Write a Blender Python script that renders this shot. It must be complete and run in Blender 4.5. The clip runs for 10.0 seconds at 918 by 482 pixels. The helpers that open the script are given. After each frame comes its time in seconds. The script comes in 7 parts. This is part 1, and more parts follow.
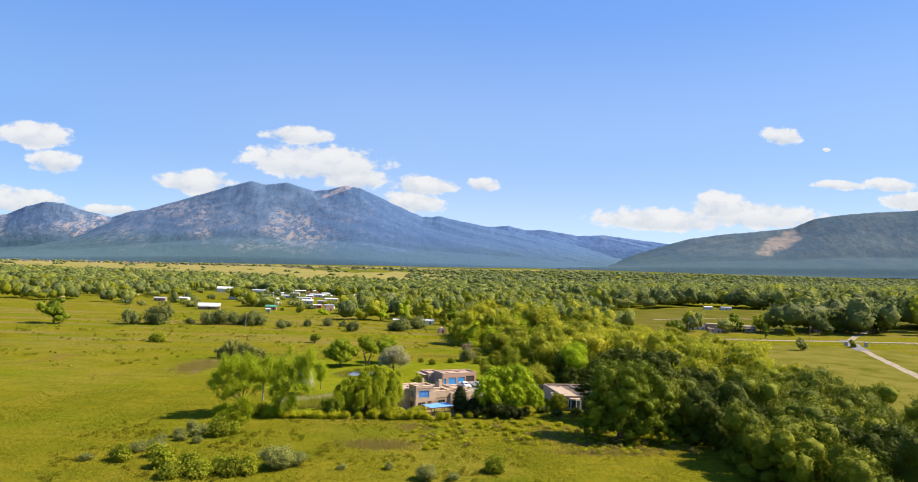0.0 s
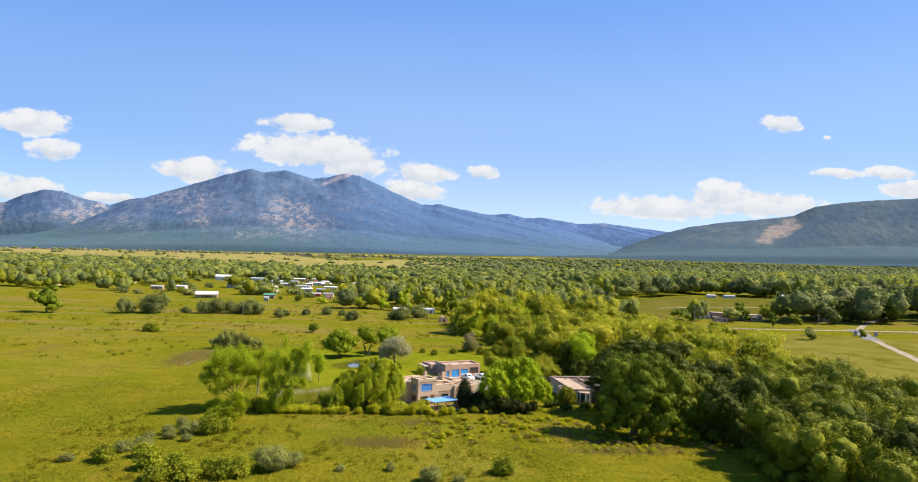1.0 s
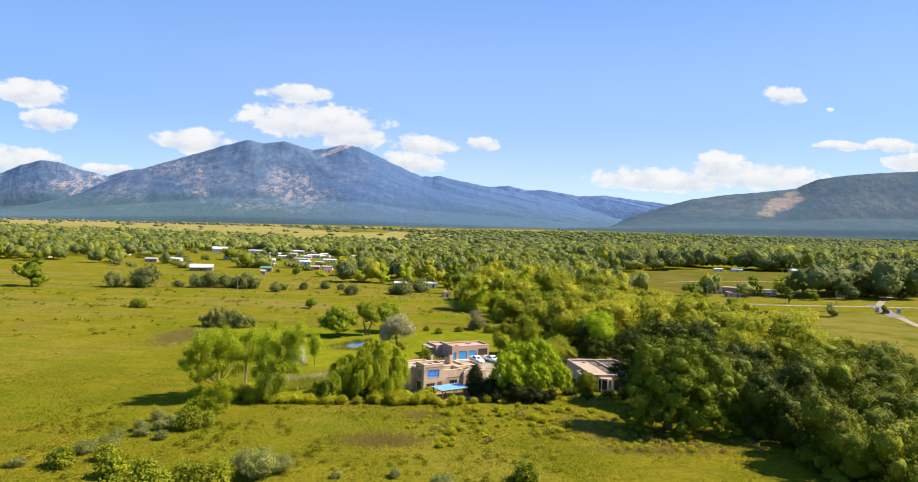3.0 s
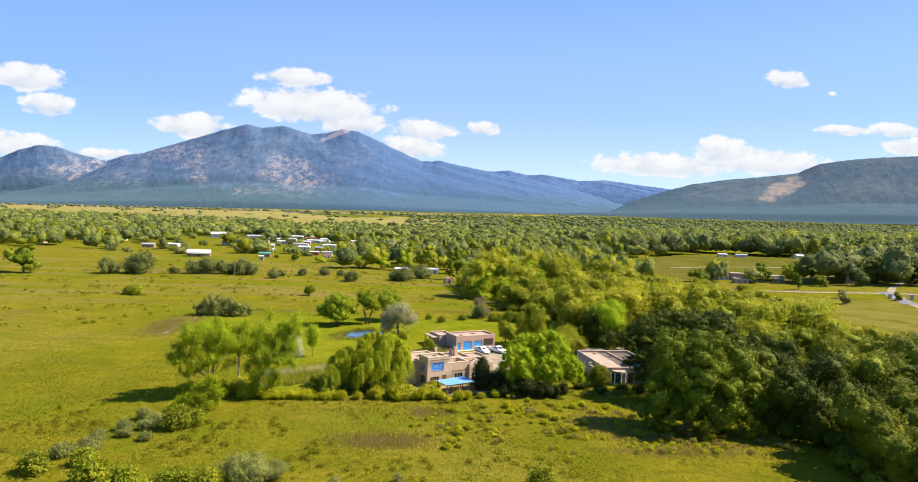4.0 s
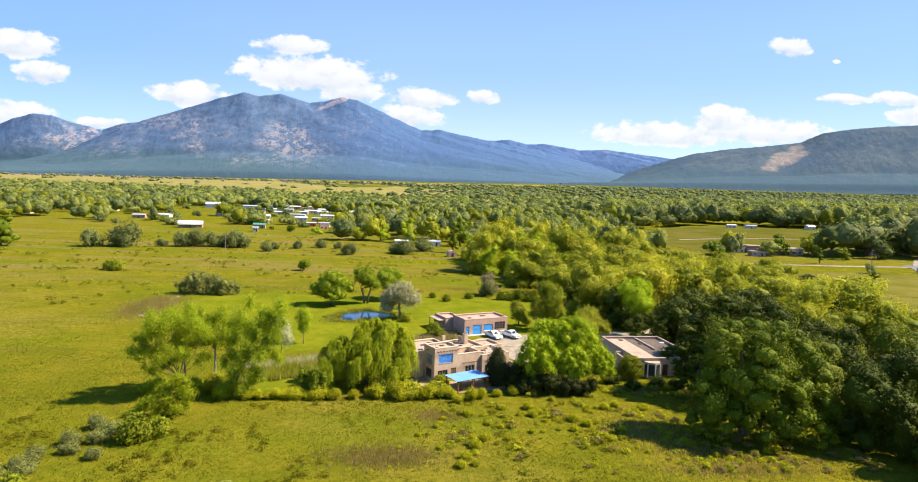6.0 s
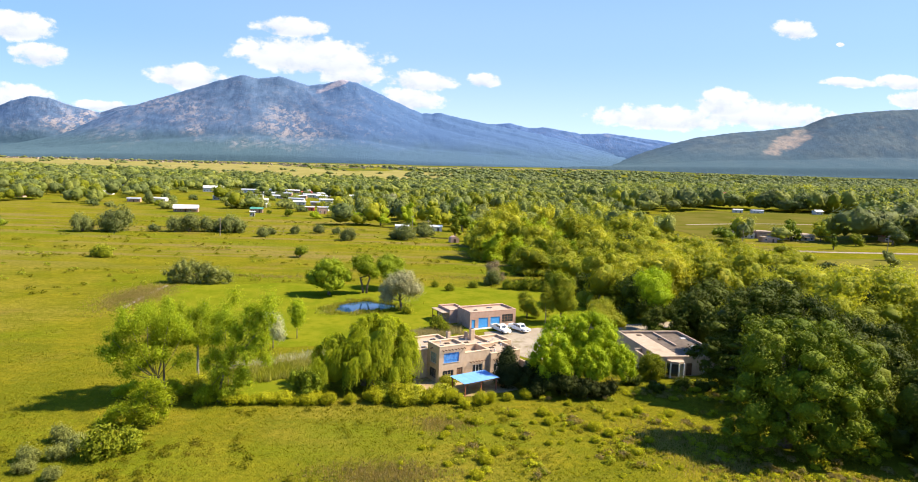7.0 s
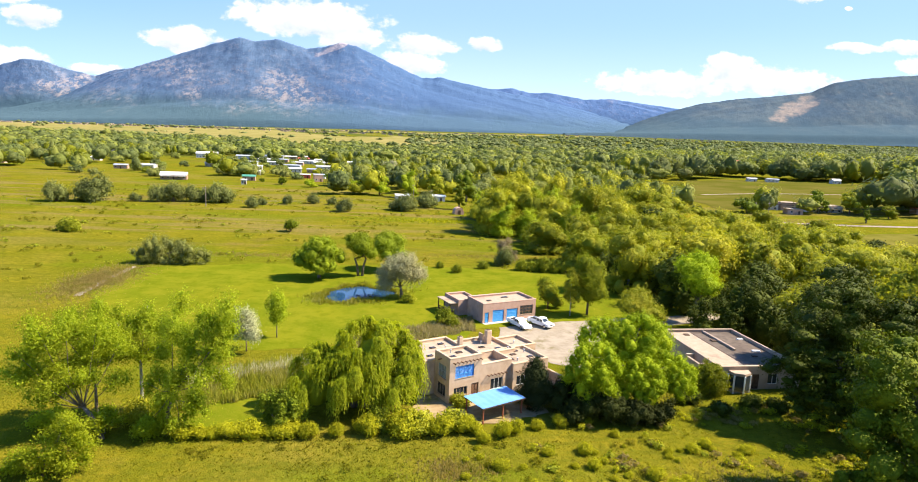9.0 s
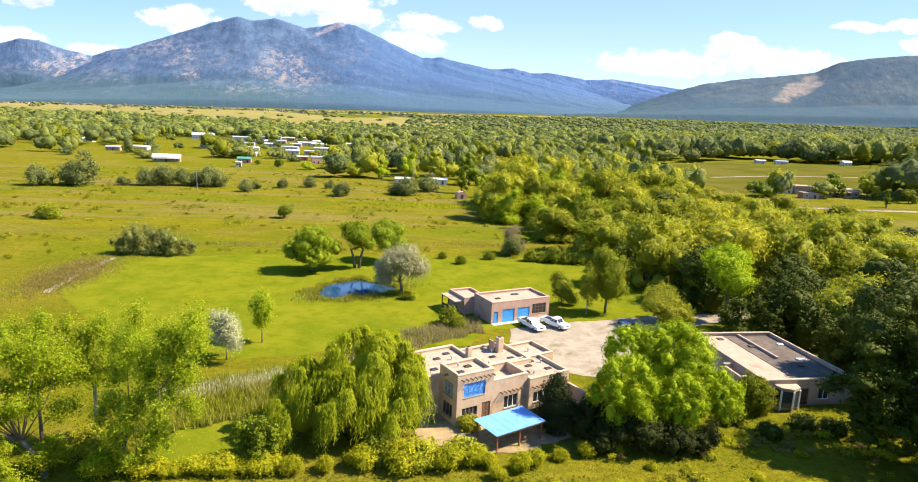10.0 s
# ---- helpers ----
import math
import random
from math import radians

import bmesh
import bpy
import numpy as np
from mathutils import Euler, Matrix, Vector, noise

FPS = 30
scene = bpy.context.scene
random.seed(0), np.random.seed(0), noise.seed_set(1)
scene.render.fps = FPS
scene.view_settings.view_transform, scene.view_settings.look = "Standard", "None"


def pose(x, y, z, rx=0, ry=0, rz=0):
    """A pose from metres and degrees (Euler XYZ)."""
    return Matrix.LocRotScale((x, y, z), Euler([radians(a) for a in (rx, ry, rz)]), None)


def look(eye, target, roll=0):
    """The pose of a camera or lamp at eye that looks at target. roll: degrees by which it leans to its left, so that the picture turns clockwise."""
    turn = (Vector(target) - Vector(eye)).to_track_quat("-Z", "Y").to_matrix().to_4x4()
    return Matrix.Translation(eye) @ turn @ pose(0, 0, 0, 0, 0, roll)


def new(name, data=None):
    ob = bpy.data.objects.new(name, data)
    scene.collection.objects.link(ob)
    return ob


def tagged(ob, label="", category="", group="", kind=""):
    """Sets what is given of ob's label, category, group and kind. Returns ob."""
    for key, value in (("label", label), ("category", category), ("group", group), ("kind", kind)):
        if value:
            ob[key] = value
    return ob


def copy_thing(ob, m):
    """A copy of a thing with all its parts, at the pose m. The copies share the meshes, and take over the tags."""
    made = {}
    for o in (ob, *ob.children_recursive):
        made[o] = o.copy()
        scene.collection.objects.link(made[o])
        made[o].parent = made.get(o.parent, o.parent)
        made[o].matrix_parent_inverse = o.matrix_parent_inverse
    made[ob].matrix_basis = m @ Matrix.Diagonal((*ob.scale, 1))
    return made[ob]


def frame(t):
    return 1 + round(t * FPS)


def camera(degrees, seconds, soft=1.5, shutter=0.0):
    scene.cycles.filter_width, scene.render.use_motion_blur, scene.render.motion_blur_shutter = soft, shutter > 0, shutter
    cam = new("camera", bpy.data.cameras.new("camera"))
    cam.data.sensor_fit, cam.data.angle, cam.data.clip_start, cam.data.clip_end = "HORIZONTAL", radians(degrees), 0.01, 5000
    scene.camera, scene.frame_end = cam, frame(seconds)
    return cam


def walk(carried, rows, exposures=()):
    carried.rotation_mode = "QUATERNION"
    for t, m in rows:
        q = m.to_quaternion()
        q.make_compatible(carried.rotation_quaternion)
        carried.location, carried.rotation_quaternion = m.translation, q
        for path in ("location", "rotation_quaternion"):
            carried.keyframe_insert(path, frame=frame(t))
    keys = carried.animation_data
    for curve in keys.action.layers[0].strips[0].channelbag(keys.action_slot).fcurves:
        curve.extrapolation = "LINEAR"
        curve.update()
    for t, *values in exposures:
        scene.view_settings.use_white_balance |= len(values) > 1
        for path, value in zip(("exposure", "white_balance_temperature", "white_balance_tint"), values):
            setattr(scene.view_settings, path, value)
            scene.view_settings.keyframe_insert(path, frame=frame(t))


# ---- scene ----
cam = camera(73.5, 10.0, soft=1.0)
PATH = [
    (0, (1.967, 1.564, 35.808), (2.142, 3.553, 35.916), 2.2),
    (0.5, (1.754, 5.549, 35.788), (1.93, 7.539, 35.877), 2.3),
    (1, (1.512, 9.542, 35.789), (1.69, 11.533, 35.858), 2.2),
    (1.5, (1.267, 13.575, 35.801), (1.446, 15.567, 35.85), 2.3),
    (2, (1.031, 17.621, 35.819), (1.211, 19.613, 35.845), 2.2),
    (2.5, (0.82, 21.715, 35.853), (1.002, 23.707, 35.856), 2.3),
    (4, (0.16, 34.173, 35.784), (0.344, 36.163, 35.714), 2.3),
    (4.5, (-0.077, 38.406, 35.708), (0.109, 40.395, 35.615), 2.3),
    (5, (-0.238, 42.97, 35.652), (-0.051, 44.957, 35.535), 2.3),
    (5.5, (-0.331, 47.759, 35.607), (-0.143, 49.745, 35.465), 2.3),
    (5.7, (-0.359, 49.729, 35.594), (-0.17, 51.714, 35.442), 2.3),
    (7, (-0.584, 63.098, 35.329), (-0.394, 65.077, 35.11), 2.4),
    (7.5, (-0.596, 68.451, 35.254), (-0.405, 70.427, 35.009), 2.5),
    (8, (-0.577, 73.997, 35.216), (-0.386, 75.969, 34.944), 2.5),
    (8.5, (-0.557, 79.649, 35.158), (-0.366, 81.617, 34.86), 2.5),
    (9, (-0.621, 85.437, 35.082), (-0.429, 87.401, 34.756), 2.6),
    (9.5, (-0.589, 91.344, 34.996), (-0.397, 93.303, 34.641), 2.7),
    (10, (-0.52, 97.366, 34.927), (-0.328, 99.319, 34.542), 2.6),
]
walk(cam, [(t, look(eye, target, roll)) for t, eye, target, roll in PATH],
     exposures=[(0.0, 1.12), (4.5, 1.28), (7.0, 1.41), (10.0, 1.55)])
# ---- body ----
# ---------------------------------------------------------------- world, sun
SUN_AZ, SUN_EL = 2.0, 46.0          # degrees: azimuth from +x towards +y, height
sun_dir = Vector((math.cos(radians(SUN_EL)) * math.cos(radians(SUN_AZ)),
                  math.cos(radians(SUN_EL)) * math.sin(radians(SUN_AZ)), math.sin(radians(SUN_EL))))
sun_data = bpy.data.lights.new("sun", "SUN")
sun_data.energy, sun_data.angle, sun_data.color = 5.0, radians(0.53), (1.0, 0.862, 0.68)
sun = new("sun", sun_data)
sun.matrix_world = look(sun_dir * 400, (0, 0, 0))

world = bpy.data.worlds.new("world")
scene.world = world
world.use_nodes = True


class Nodes:
    """Short hand for building a node tree."""

    def __init__(self, tree):
        self.tree = tree

    def add(self, kind, **inputs):
        n = self.tree.nodes.new(kind)
        for key, value in inputs.items():
            self.put(n, key, value)
        return n

    def put(self, n, key, value):
        sock = n.inputs[int(key[1:])] if key[0] == "i" and key[1:].isdigit() else n.inputs[key.replace("_", " ")]
        if isinstance(value, bpy.types.NodeSocket):
            self.tree.links.new(value, sock)
        else:
            sock.default_value = value

    def math(self, op, a, b=0.0, c=0.0):
        n = self.tree.nodes.new("ShaderNodeMath")
        n.operation = op
        for i, v in enumerate((a, b, c)):
            self.put(n, "i%d" % i, v)
        return n.outputs[0]

    def mix(self, fac, a, b, blend="MIX"):
        n = self.tree.nodes.new("ShaderNodeMix")
        n.data_type, n.blend_type = "RGBA", blend
        self.put(n, "i0", fac), self.put(n, "i6", a), self.put(n, "i7", b)
        return n.outputs[2]

    def noise(self, vec, scale, detail=4.0, rough=0.55, out=0):
        n = self.tree.nodes.new("ShaderNodeTexNoise")
        if vec is not None:
            self.put(n, "Vector", vec)
        self.put(n, "Scale", scale), self.put(n, "Detail", detail), self.put(n, "Roughness", rough)
        return n.outputs[out]

    def step(self, value, lo, hi):
        n = self.tree.nodes.new("ShaderNodeMapRange")
        n.interpolation_type = "SMOOTHSTEP"
        self.put(n, "i0", value), self.put(n, "i1", lo), self.put(n, "i2", hi)
        return n.outputs[0]

    def link(self, a, b):
        self.tree.links.new(a, b)


def rgb(r, g, b):
    return (r, g, b, 1.0)


def make_sky():
    tree = world.node_tree
    tree.nodes.clear()
    n = Nodes(tree)
    sky = n.add("ShaderNodeTexSky")
    sky.sky_type, sky.sun_disc = "NISHITA", False
    sky.sun_elevation, sky.sun_rotation = radians(SUN_EL), radians(90 - SUN_AZ)
    sky.altitude, sky.air_density, sky.dust_density, sky.ozone_density = 2100, 1.0, 0.6, 1.0
    way = n.add("ShaderNodeTexCoord").outputs["Generated"]
    xyz = n.add("ShaderNodeSeparateXYZ", Vector=way)
    ahead = n.math("MAXIMUM", xyz.outputs[1], 0.05)
    px, pz = n.math("DIVIDE", xyz.outputs[0], ahead), n.math("DIVIDE", xyz.outputs[2], ahead)
    flat = n.add("ShaderNodeCombineXYZ", X=px, Y=n.math("MULTIPLY", pz, 1.5)).outputs[0]
    ruffle = n.noise(flat, 26.0, 7.0, 0.58)
    fine = n.noise(flat, 70.0, 5.0, 0.6)
    # fair-weather clouds over the range: (across, up, half width, half height) as tangents
    clouds = ((-0.580, 0.191, 0.055, 0.021), (-0.548, 0.150, 0.038, 0.017), (-0.609, 0.088, 0.080, 0.020),
              (-0.460, 0.080, 0.040, 0.008), (-0.334, 0.130, 0.060, 0.019), (-0.178, 0.214, 0.057, 0.015),
              (-0.152, 0.172, 0.110, 0.028), (-0.087, 0.150, 0.054, 0.021), (0.027, 0.143, 0.052, 0.016),
              (0.008, 0.114, 0.054, 0.018), (0.125, 0.149, 0.026, 0.0115), (0.643, 0.261, 0.036, 0.016),
              (0.725, 0.241, 0.007, 0.0032), (0.530, 0.136, 0.050, 0.024), (0.429, 0.105, 0.125, 0.019),
              (0.603, 0.121, 0.125, 0.023), (0.748, 0.180, 0.050, 0.008), (0.845, 0.185, 0.050, 0.012),
              (0.885, 0.158, 0.060, 0.016))
    body = 0.0
    low = 0.0
    for cx, cz, rx, rz in clouds:
        dx = n.math("DIVIDE", n.math("SUBTRACT", px, cx), rx)
        dz = n.math("DIVIDE", n.math("SUBTRACT", pz, cz), rz)
        d2 = n.math("ADD", n.math("MULTIPLY", dx, dx), n.math("MULTIPLY", dz, dz))
        lump = n.math("SUBTRACT", 1.0, d2)
        body = n.math("MAXIMUM", body, lump) if not isinstance(body, float) else n.math("MAXIMUM", lump, -2.0)
        under = n.math("MULTIPLY", n.step(lump, -0.2, 0.5), n.step(dz, 0.3, -0.8))
        low = n.math("MAXIMUM", low, under)
    dens = n.math("ADD", body, n.math("MULTIPLY", n.math("SUBTRACT", ruffle, 0.5), 3.2))
    dens = n.math("ADD", dens, n.math("MULTIPLY", n.math("SUBTRACT", fine, 0.5), 1.2))
    mask = n.math("MULTIPLY", n.step(dens, -0.30, 0.42), n.step(body, -1.2, -0.3))
    white = n.mix(n.math("ADD", n.math("MULTIPLY", low, 0.55), n.math("MULTIPLY", n.step(ruffle, 0.58, 0.36), 0.45)), rgb(4.15, 4.15, 4.15), rgb(2.9, 3.15, 3.55))
    deep = n.mix(1.0, sky.outputs[0], rgb(0.80, 1.15, 1.45), "MULTIPLY")
    up = xyz.outputs[2]
    air = n.mix(n.step(up, 0.0, 0.20), rgb(3.14, 3.54, 3.97), rgb(1.64, 2.43, 4.00))
    air = n.mix(n.step(up, 0.18, 0.48), air, rgb(0.68, 1.58, 3.95))
    haze = n.mix(n.math("MULTIPLY", n.step(up, 0.75, 0.35), 0.85), deep, air)
    haze = n.mix(1.0, haze, n.mix(n.step(xyz.outputs[0], -0.70, 0.05), rgb(0.74, 0.87, 0.97), rgb(1, 1, 1)), "MULTIPLY")
    col = n.mix(n.math("MULTIPLY", mask, 0.94), haze, white)
    bg = n.add("ShaderNodeBackground", Color=col, Strength=0.1)
    out = n.add("ShaderNodeOutputWorld")
    n.link(bg.outputs[0], out.inputs[0])


make_sky()

# ---------------------------------------------------------------- materials
MATS = {}


def material(name):
    m = bpy.data.materials.new(name)
    m.use_nodes = True
    m.node_tree.nodes.clear()
    MATS[name] = m
    n = Nodes(m.node_tree)
    out = n.add("ShaderNodeOutputMaterial")
    return m, n, out


def surface(name, a, b, scale=2.0, rough=0.8, metal=0.0, bump=0.2, bump_scale=None, spec=0.3, stain=None, stain_scale=0.5,
            vary=0.0, bump_dist=0.02):
    """Opaque surface: two tones mixed by noise, optional stains, fine relief."""
    m, n, out = material(name)
    pos = n.add("ShaderNodeTexCoord").outputs["Object"]
    f1 = n.noise(pos, scale, 6.0, 0.6)
    col = n.mix(n.step(f1, 0.35, 0.65), rgb(*a), rgb(*b))
    if stain:
        f2 = n.noise(pos, stain_scale, 5.0, 0.65)
        col = n.mix(n.math("MULTIPLY", n.step(f2, 0.52, 0.7), 0.8), col, rgb(*stain))
    if vary:
        r = n.add("ShaderNodeObjectInfo").outputs["Random"]
        col = n.mix(1.0, col, n.mix(r, rgb(1 - vary, 1 - vary, 1 - vary), rgb(1 + vary, 1 + vary, 1 + vary)), "MULTIPLY")
    p = n.add("ShaderNodeBsdfPrincipled", Base_Color=col, Roughness=rough, Metallic=metal)
    n.put(p, "Specular IOR Level", spec)
    if bump:
        h = n.noise(pos, bump_scale or scale * 8, 4.0, 0.6)
        bp = n.add("ShaderNodeBump", Strength=bump, Distance=bump_dist, Height=h)
        n.link(bp.outputs[0], p.inputs["Normal"])
    n.link(p.outputs[0], out.inputs[0])
    return m


def leafy(name, a, b, c, trans=0.35, big=0.35, tscale=(1.25, 1.3, 0.6), relief=0.3, mottle=0.45, vary=0.12):
    """Foliage: tone per leaf cluster and per tree, lit from both sides."""
    m, n, out = material(name)
    pos = n.add("ShaderNodeTexCoord").outputs["Object"]
    isl = n.add("ShaderNodeNewGeometry").outputs["Random Per Island"]
    obr = n.add("ShaderNodeObjectInfo").outputs["Random"]
    col = n.mix(isl, rgb(*a), rgb(*b))
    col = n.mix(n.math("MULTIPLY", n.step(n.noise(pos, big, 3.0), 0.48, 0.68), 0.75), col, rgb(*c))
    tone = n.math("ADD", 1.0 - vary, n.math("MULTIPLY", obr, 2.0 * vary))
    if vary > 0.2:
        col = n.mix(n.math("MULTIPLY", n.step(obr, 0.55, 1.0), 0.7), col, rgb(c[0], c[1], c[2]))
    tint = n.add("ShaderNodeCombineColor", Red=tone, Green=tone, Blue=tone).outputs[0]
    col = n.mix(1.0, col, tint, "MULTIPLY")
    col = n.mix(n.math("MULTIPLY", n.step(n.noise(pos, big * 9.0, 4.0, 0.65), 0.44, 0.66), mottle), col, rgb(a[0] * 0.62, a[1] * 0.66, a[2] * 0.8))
    dif = n.add("ShaderNodeBsdfPrincipled", Base_Color=col, Roughness=0.55)
    n.put(dif, "Specular IOR Level", 0.06)
    if relief:
        bp = n.add("ShaderNodeBump", Strength=0.8, Distance=relief, Height=n.noise(pos, 0.9 / relief, 4.0, 0.65))
        n.link(bp.outputs[0], dif.inputs["Normal"])
    tr = n.add("ShaderNodeBsdfTranslucent", Color=n.mix(1.0, col, rgb(*tscale), "MULTIPLY"))
    mixs = n.add("ShaderNodeMixShader", Fac=trans)
    n.link(dif.outputs[0], mixs.inputs[1])
    n.link(tr.outputs[0], mixs.inputs[2])
    n.link(mixs.outputs[0], out.inputs[0])
    return m


def make_ground_material():
    m, n, out = material("meadow")
    pos = n.add("ShaderNodeTexCoord").outputs["Object"]
    broad = n.noise(pos, 0.012, 5.0, 0.6)
    mid = n.noise(pos, 0.06, 6.0, 0.65)
    fine = n.noise(pos, 0.9, 6.0, 0.7)
    grain = n.noise(pos, 5.0, 4.0, 0.7)
    col = n.mix(n.step(mid, 0.36, 0.62), rgb(0.116, 0.118, 0.006), rgb(0.172, 0.146, 0.010))
    col = n.mix(n.math("MULTIPLY", n.step(broad, 0.50, 0.62), 0.7), col, rgb(0.180, 0.150, 0.022))
    col = n.mix(n.math("MULTIPLY", n.step(n.noise(pos, 0.035, 5.0, 0.6), 0.57, 0.70), 0.7), col, rgb(0.150, 0.100, 0.032))
    streak = n.noise(n.add("ShaderNodeMapping", Vector=pos, Scale=(0.5, 1.6, 1.0)).outputs[0], 0.16, 7.0, 0.68)
    col = n.mix(n.math("MULTIPLY", n.step(streak, 0.46, 0.64), 0.55), col, rgb(0.078, 0.090, 0.006))
    col = n.mix(n.math("MULTIPLY", n.step(n.noise(pos, 0.28, 6.0, 0.7), 0.55, 0.70), 0.45), col, rgb(0.205, 0.175, 0.022))
    green = n.noise(n.add("ShaderNodeMapping", Vector=pos, Scale=(0.55, 1.5, 1.0)).outputs[0], 0.018, 5.0, 0.6)
    col = n.mix(n.math("MULTIPLY", n.step(green, 0.52, 0.60), 0.55), col, rgb(0.098, 0.128, 0.005))
    yy = n.add("ShaderNodeSeparateXYZ", Vector=pos).outputs[1]
    dry = n.noise(n.add("ShaderNodeMapping", Vector=pos, Scale=(0.22, 1.5, 1.0)).outputs[0], 0.045, 6.0, 0.65)
    dry = n.math("MULTIPLY", n.step(dry, 0.50, 0.60), n.math("MULTIPLY", n.step(yy, 255.0, 300.0), n.step(yy, 640.0, 420.0)))
    col = n.mix(n.math("MULTIPLY", dry, 0.75), col, rgb(0.190, 0.140, 0.050))
    col = n.mix(n.math("MULTIPLY", n.step(fine, 0.40, 0.66), 0.62), col, rgb(0.070, 0.082, 0.005))
    tuss = n.noise(n.add("ShaderNodeMapping", Vector=pos, Scale=(0.8, 1.4, 1.0)).outputs[0], 0.45, 5.0, 0.7)
    col = n.mix(n.math("MULTIPLY", n.step(tuss, 0.50, 0.66), 0.45), col, rgb(0.085, 0.082, 0.008))
    col = n.mix(n.math("MULTIPLY", n.step(grain, 0.50, 0.72), 0.35), col, rgb(0.210, 0.180, 0.032))
    # far ground darkened in patches: shade under the woods painted into the meadow
    edge = n.math("ADD", yy, n.math("MULTIPLY", n.math("SUBTRACT", n.noise(pos, 0.01, 4.0), 0.5), 260.0))
    col = n.mix(n.math("MULTIPLY", n.math("MULTIPLY", n.step(edge, 700.0, 900.0), n.step(n.noise(pos, 0.008, 5.0, 0.6), 0.62, 0.42)), 0.8), col, rgb(0.060, 0.080, 0.020))
    p = n.add("ShaderNodeBsdfPrincipled", Base_Color=col, Roughness=0.95)
    n.put(p, "Specular IOR Level", 0.0)
    h = n.math("ADD", n.math("MULTIPLY", fine, 0.7), n.math("MULTIPLY", grain, 0.3))
    bp = n.add("ShaderNodeBump", Strength=0.9, Distance=0.45, Height=h)
    n.link(bp.outputs[0], p.inputs["Normal"])
    n.link(p.outputs[0], out.inputs[0])


def make_lawn_material():
    m, n, out = material("lawn")
    pos = n.add("ShaderNodeTexCoord").outputs["Object"]
    mid = n.noise(pos, 0.12, 5.0, 0.6)
    fine = n.noise(pos, 1.6, 5.0, 0.7)
    col = n.mix(n.step(mid, 0.38, 0.62), rgb(0.104, 0.126, 0.006), rgb(0.145, 0.150, 0.009))
    col = n.mix(n.math("MULTIPLY", n.step(n.noise(pos, 0.045, 5.0, 0.65), 0.50, 0.66), 0.7), col, rgb(0.148, 0.150, 0.008))
    col = n.mix(n.math("MULTIPLY", n.step(n.noise(pos, 0.35, 6.0, 0.7), 0.46, 0.62), 0.5), col, rgb(0.076, 0.104, 0.003))
    col = n.mix(n.math("MULTIPLY", n.step(fine, 0.5, 0.72), 0.5), col, rgb(0.175, 0.158, 0.018))
    p = n.add("ShaderNodeBsdfPrincipled", Base_Color=col, Roughness=0.9)
    n.put(p, "Specular IOR Level", 0.0)
    bp = n.add("ShaderNodeBump", Strength=0.6, Distance=0.12, Height=n.noise(pos, 4.0, 5.0, 0.7))
    n.link(bp.outputs[0], p.inputs["Normal"])
    n.link(p.outputs[0], out.inputs[0])


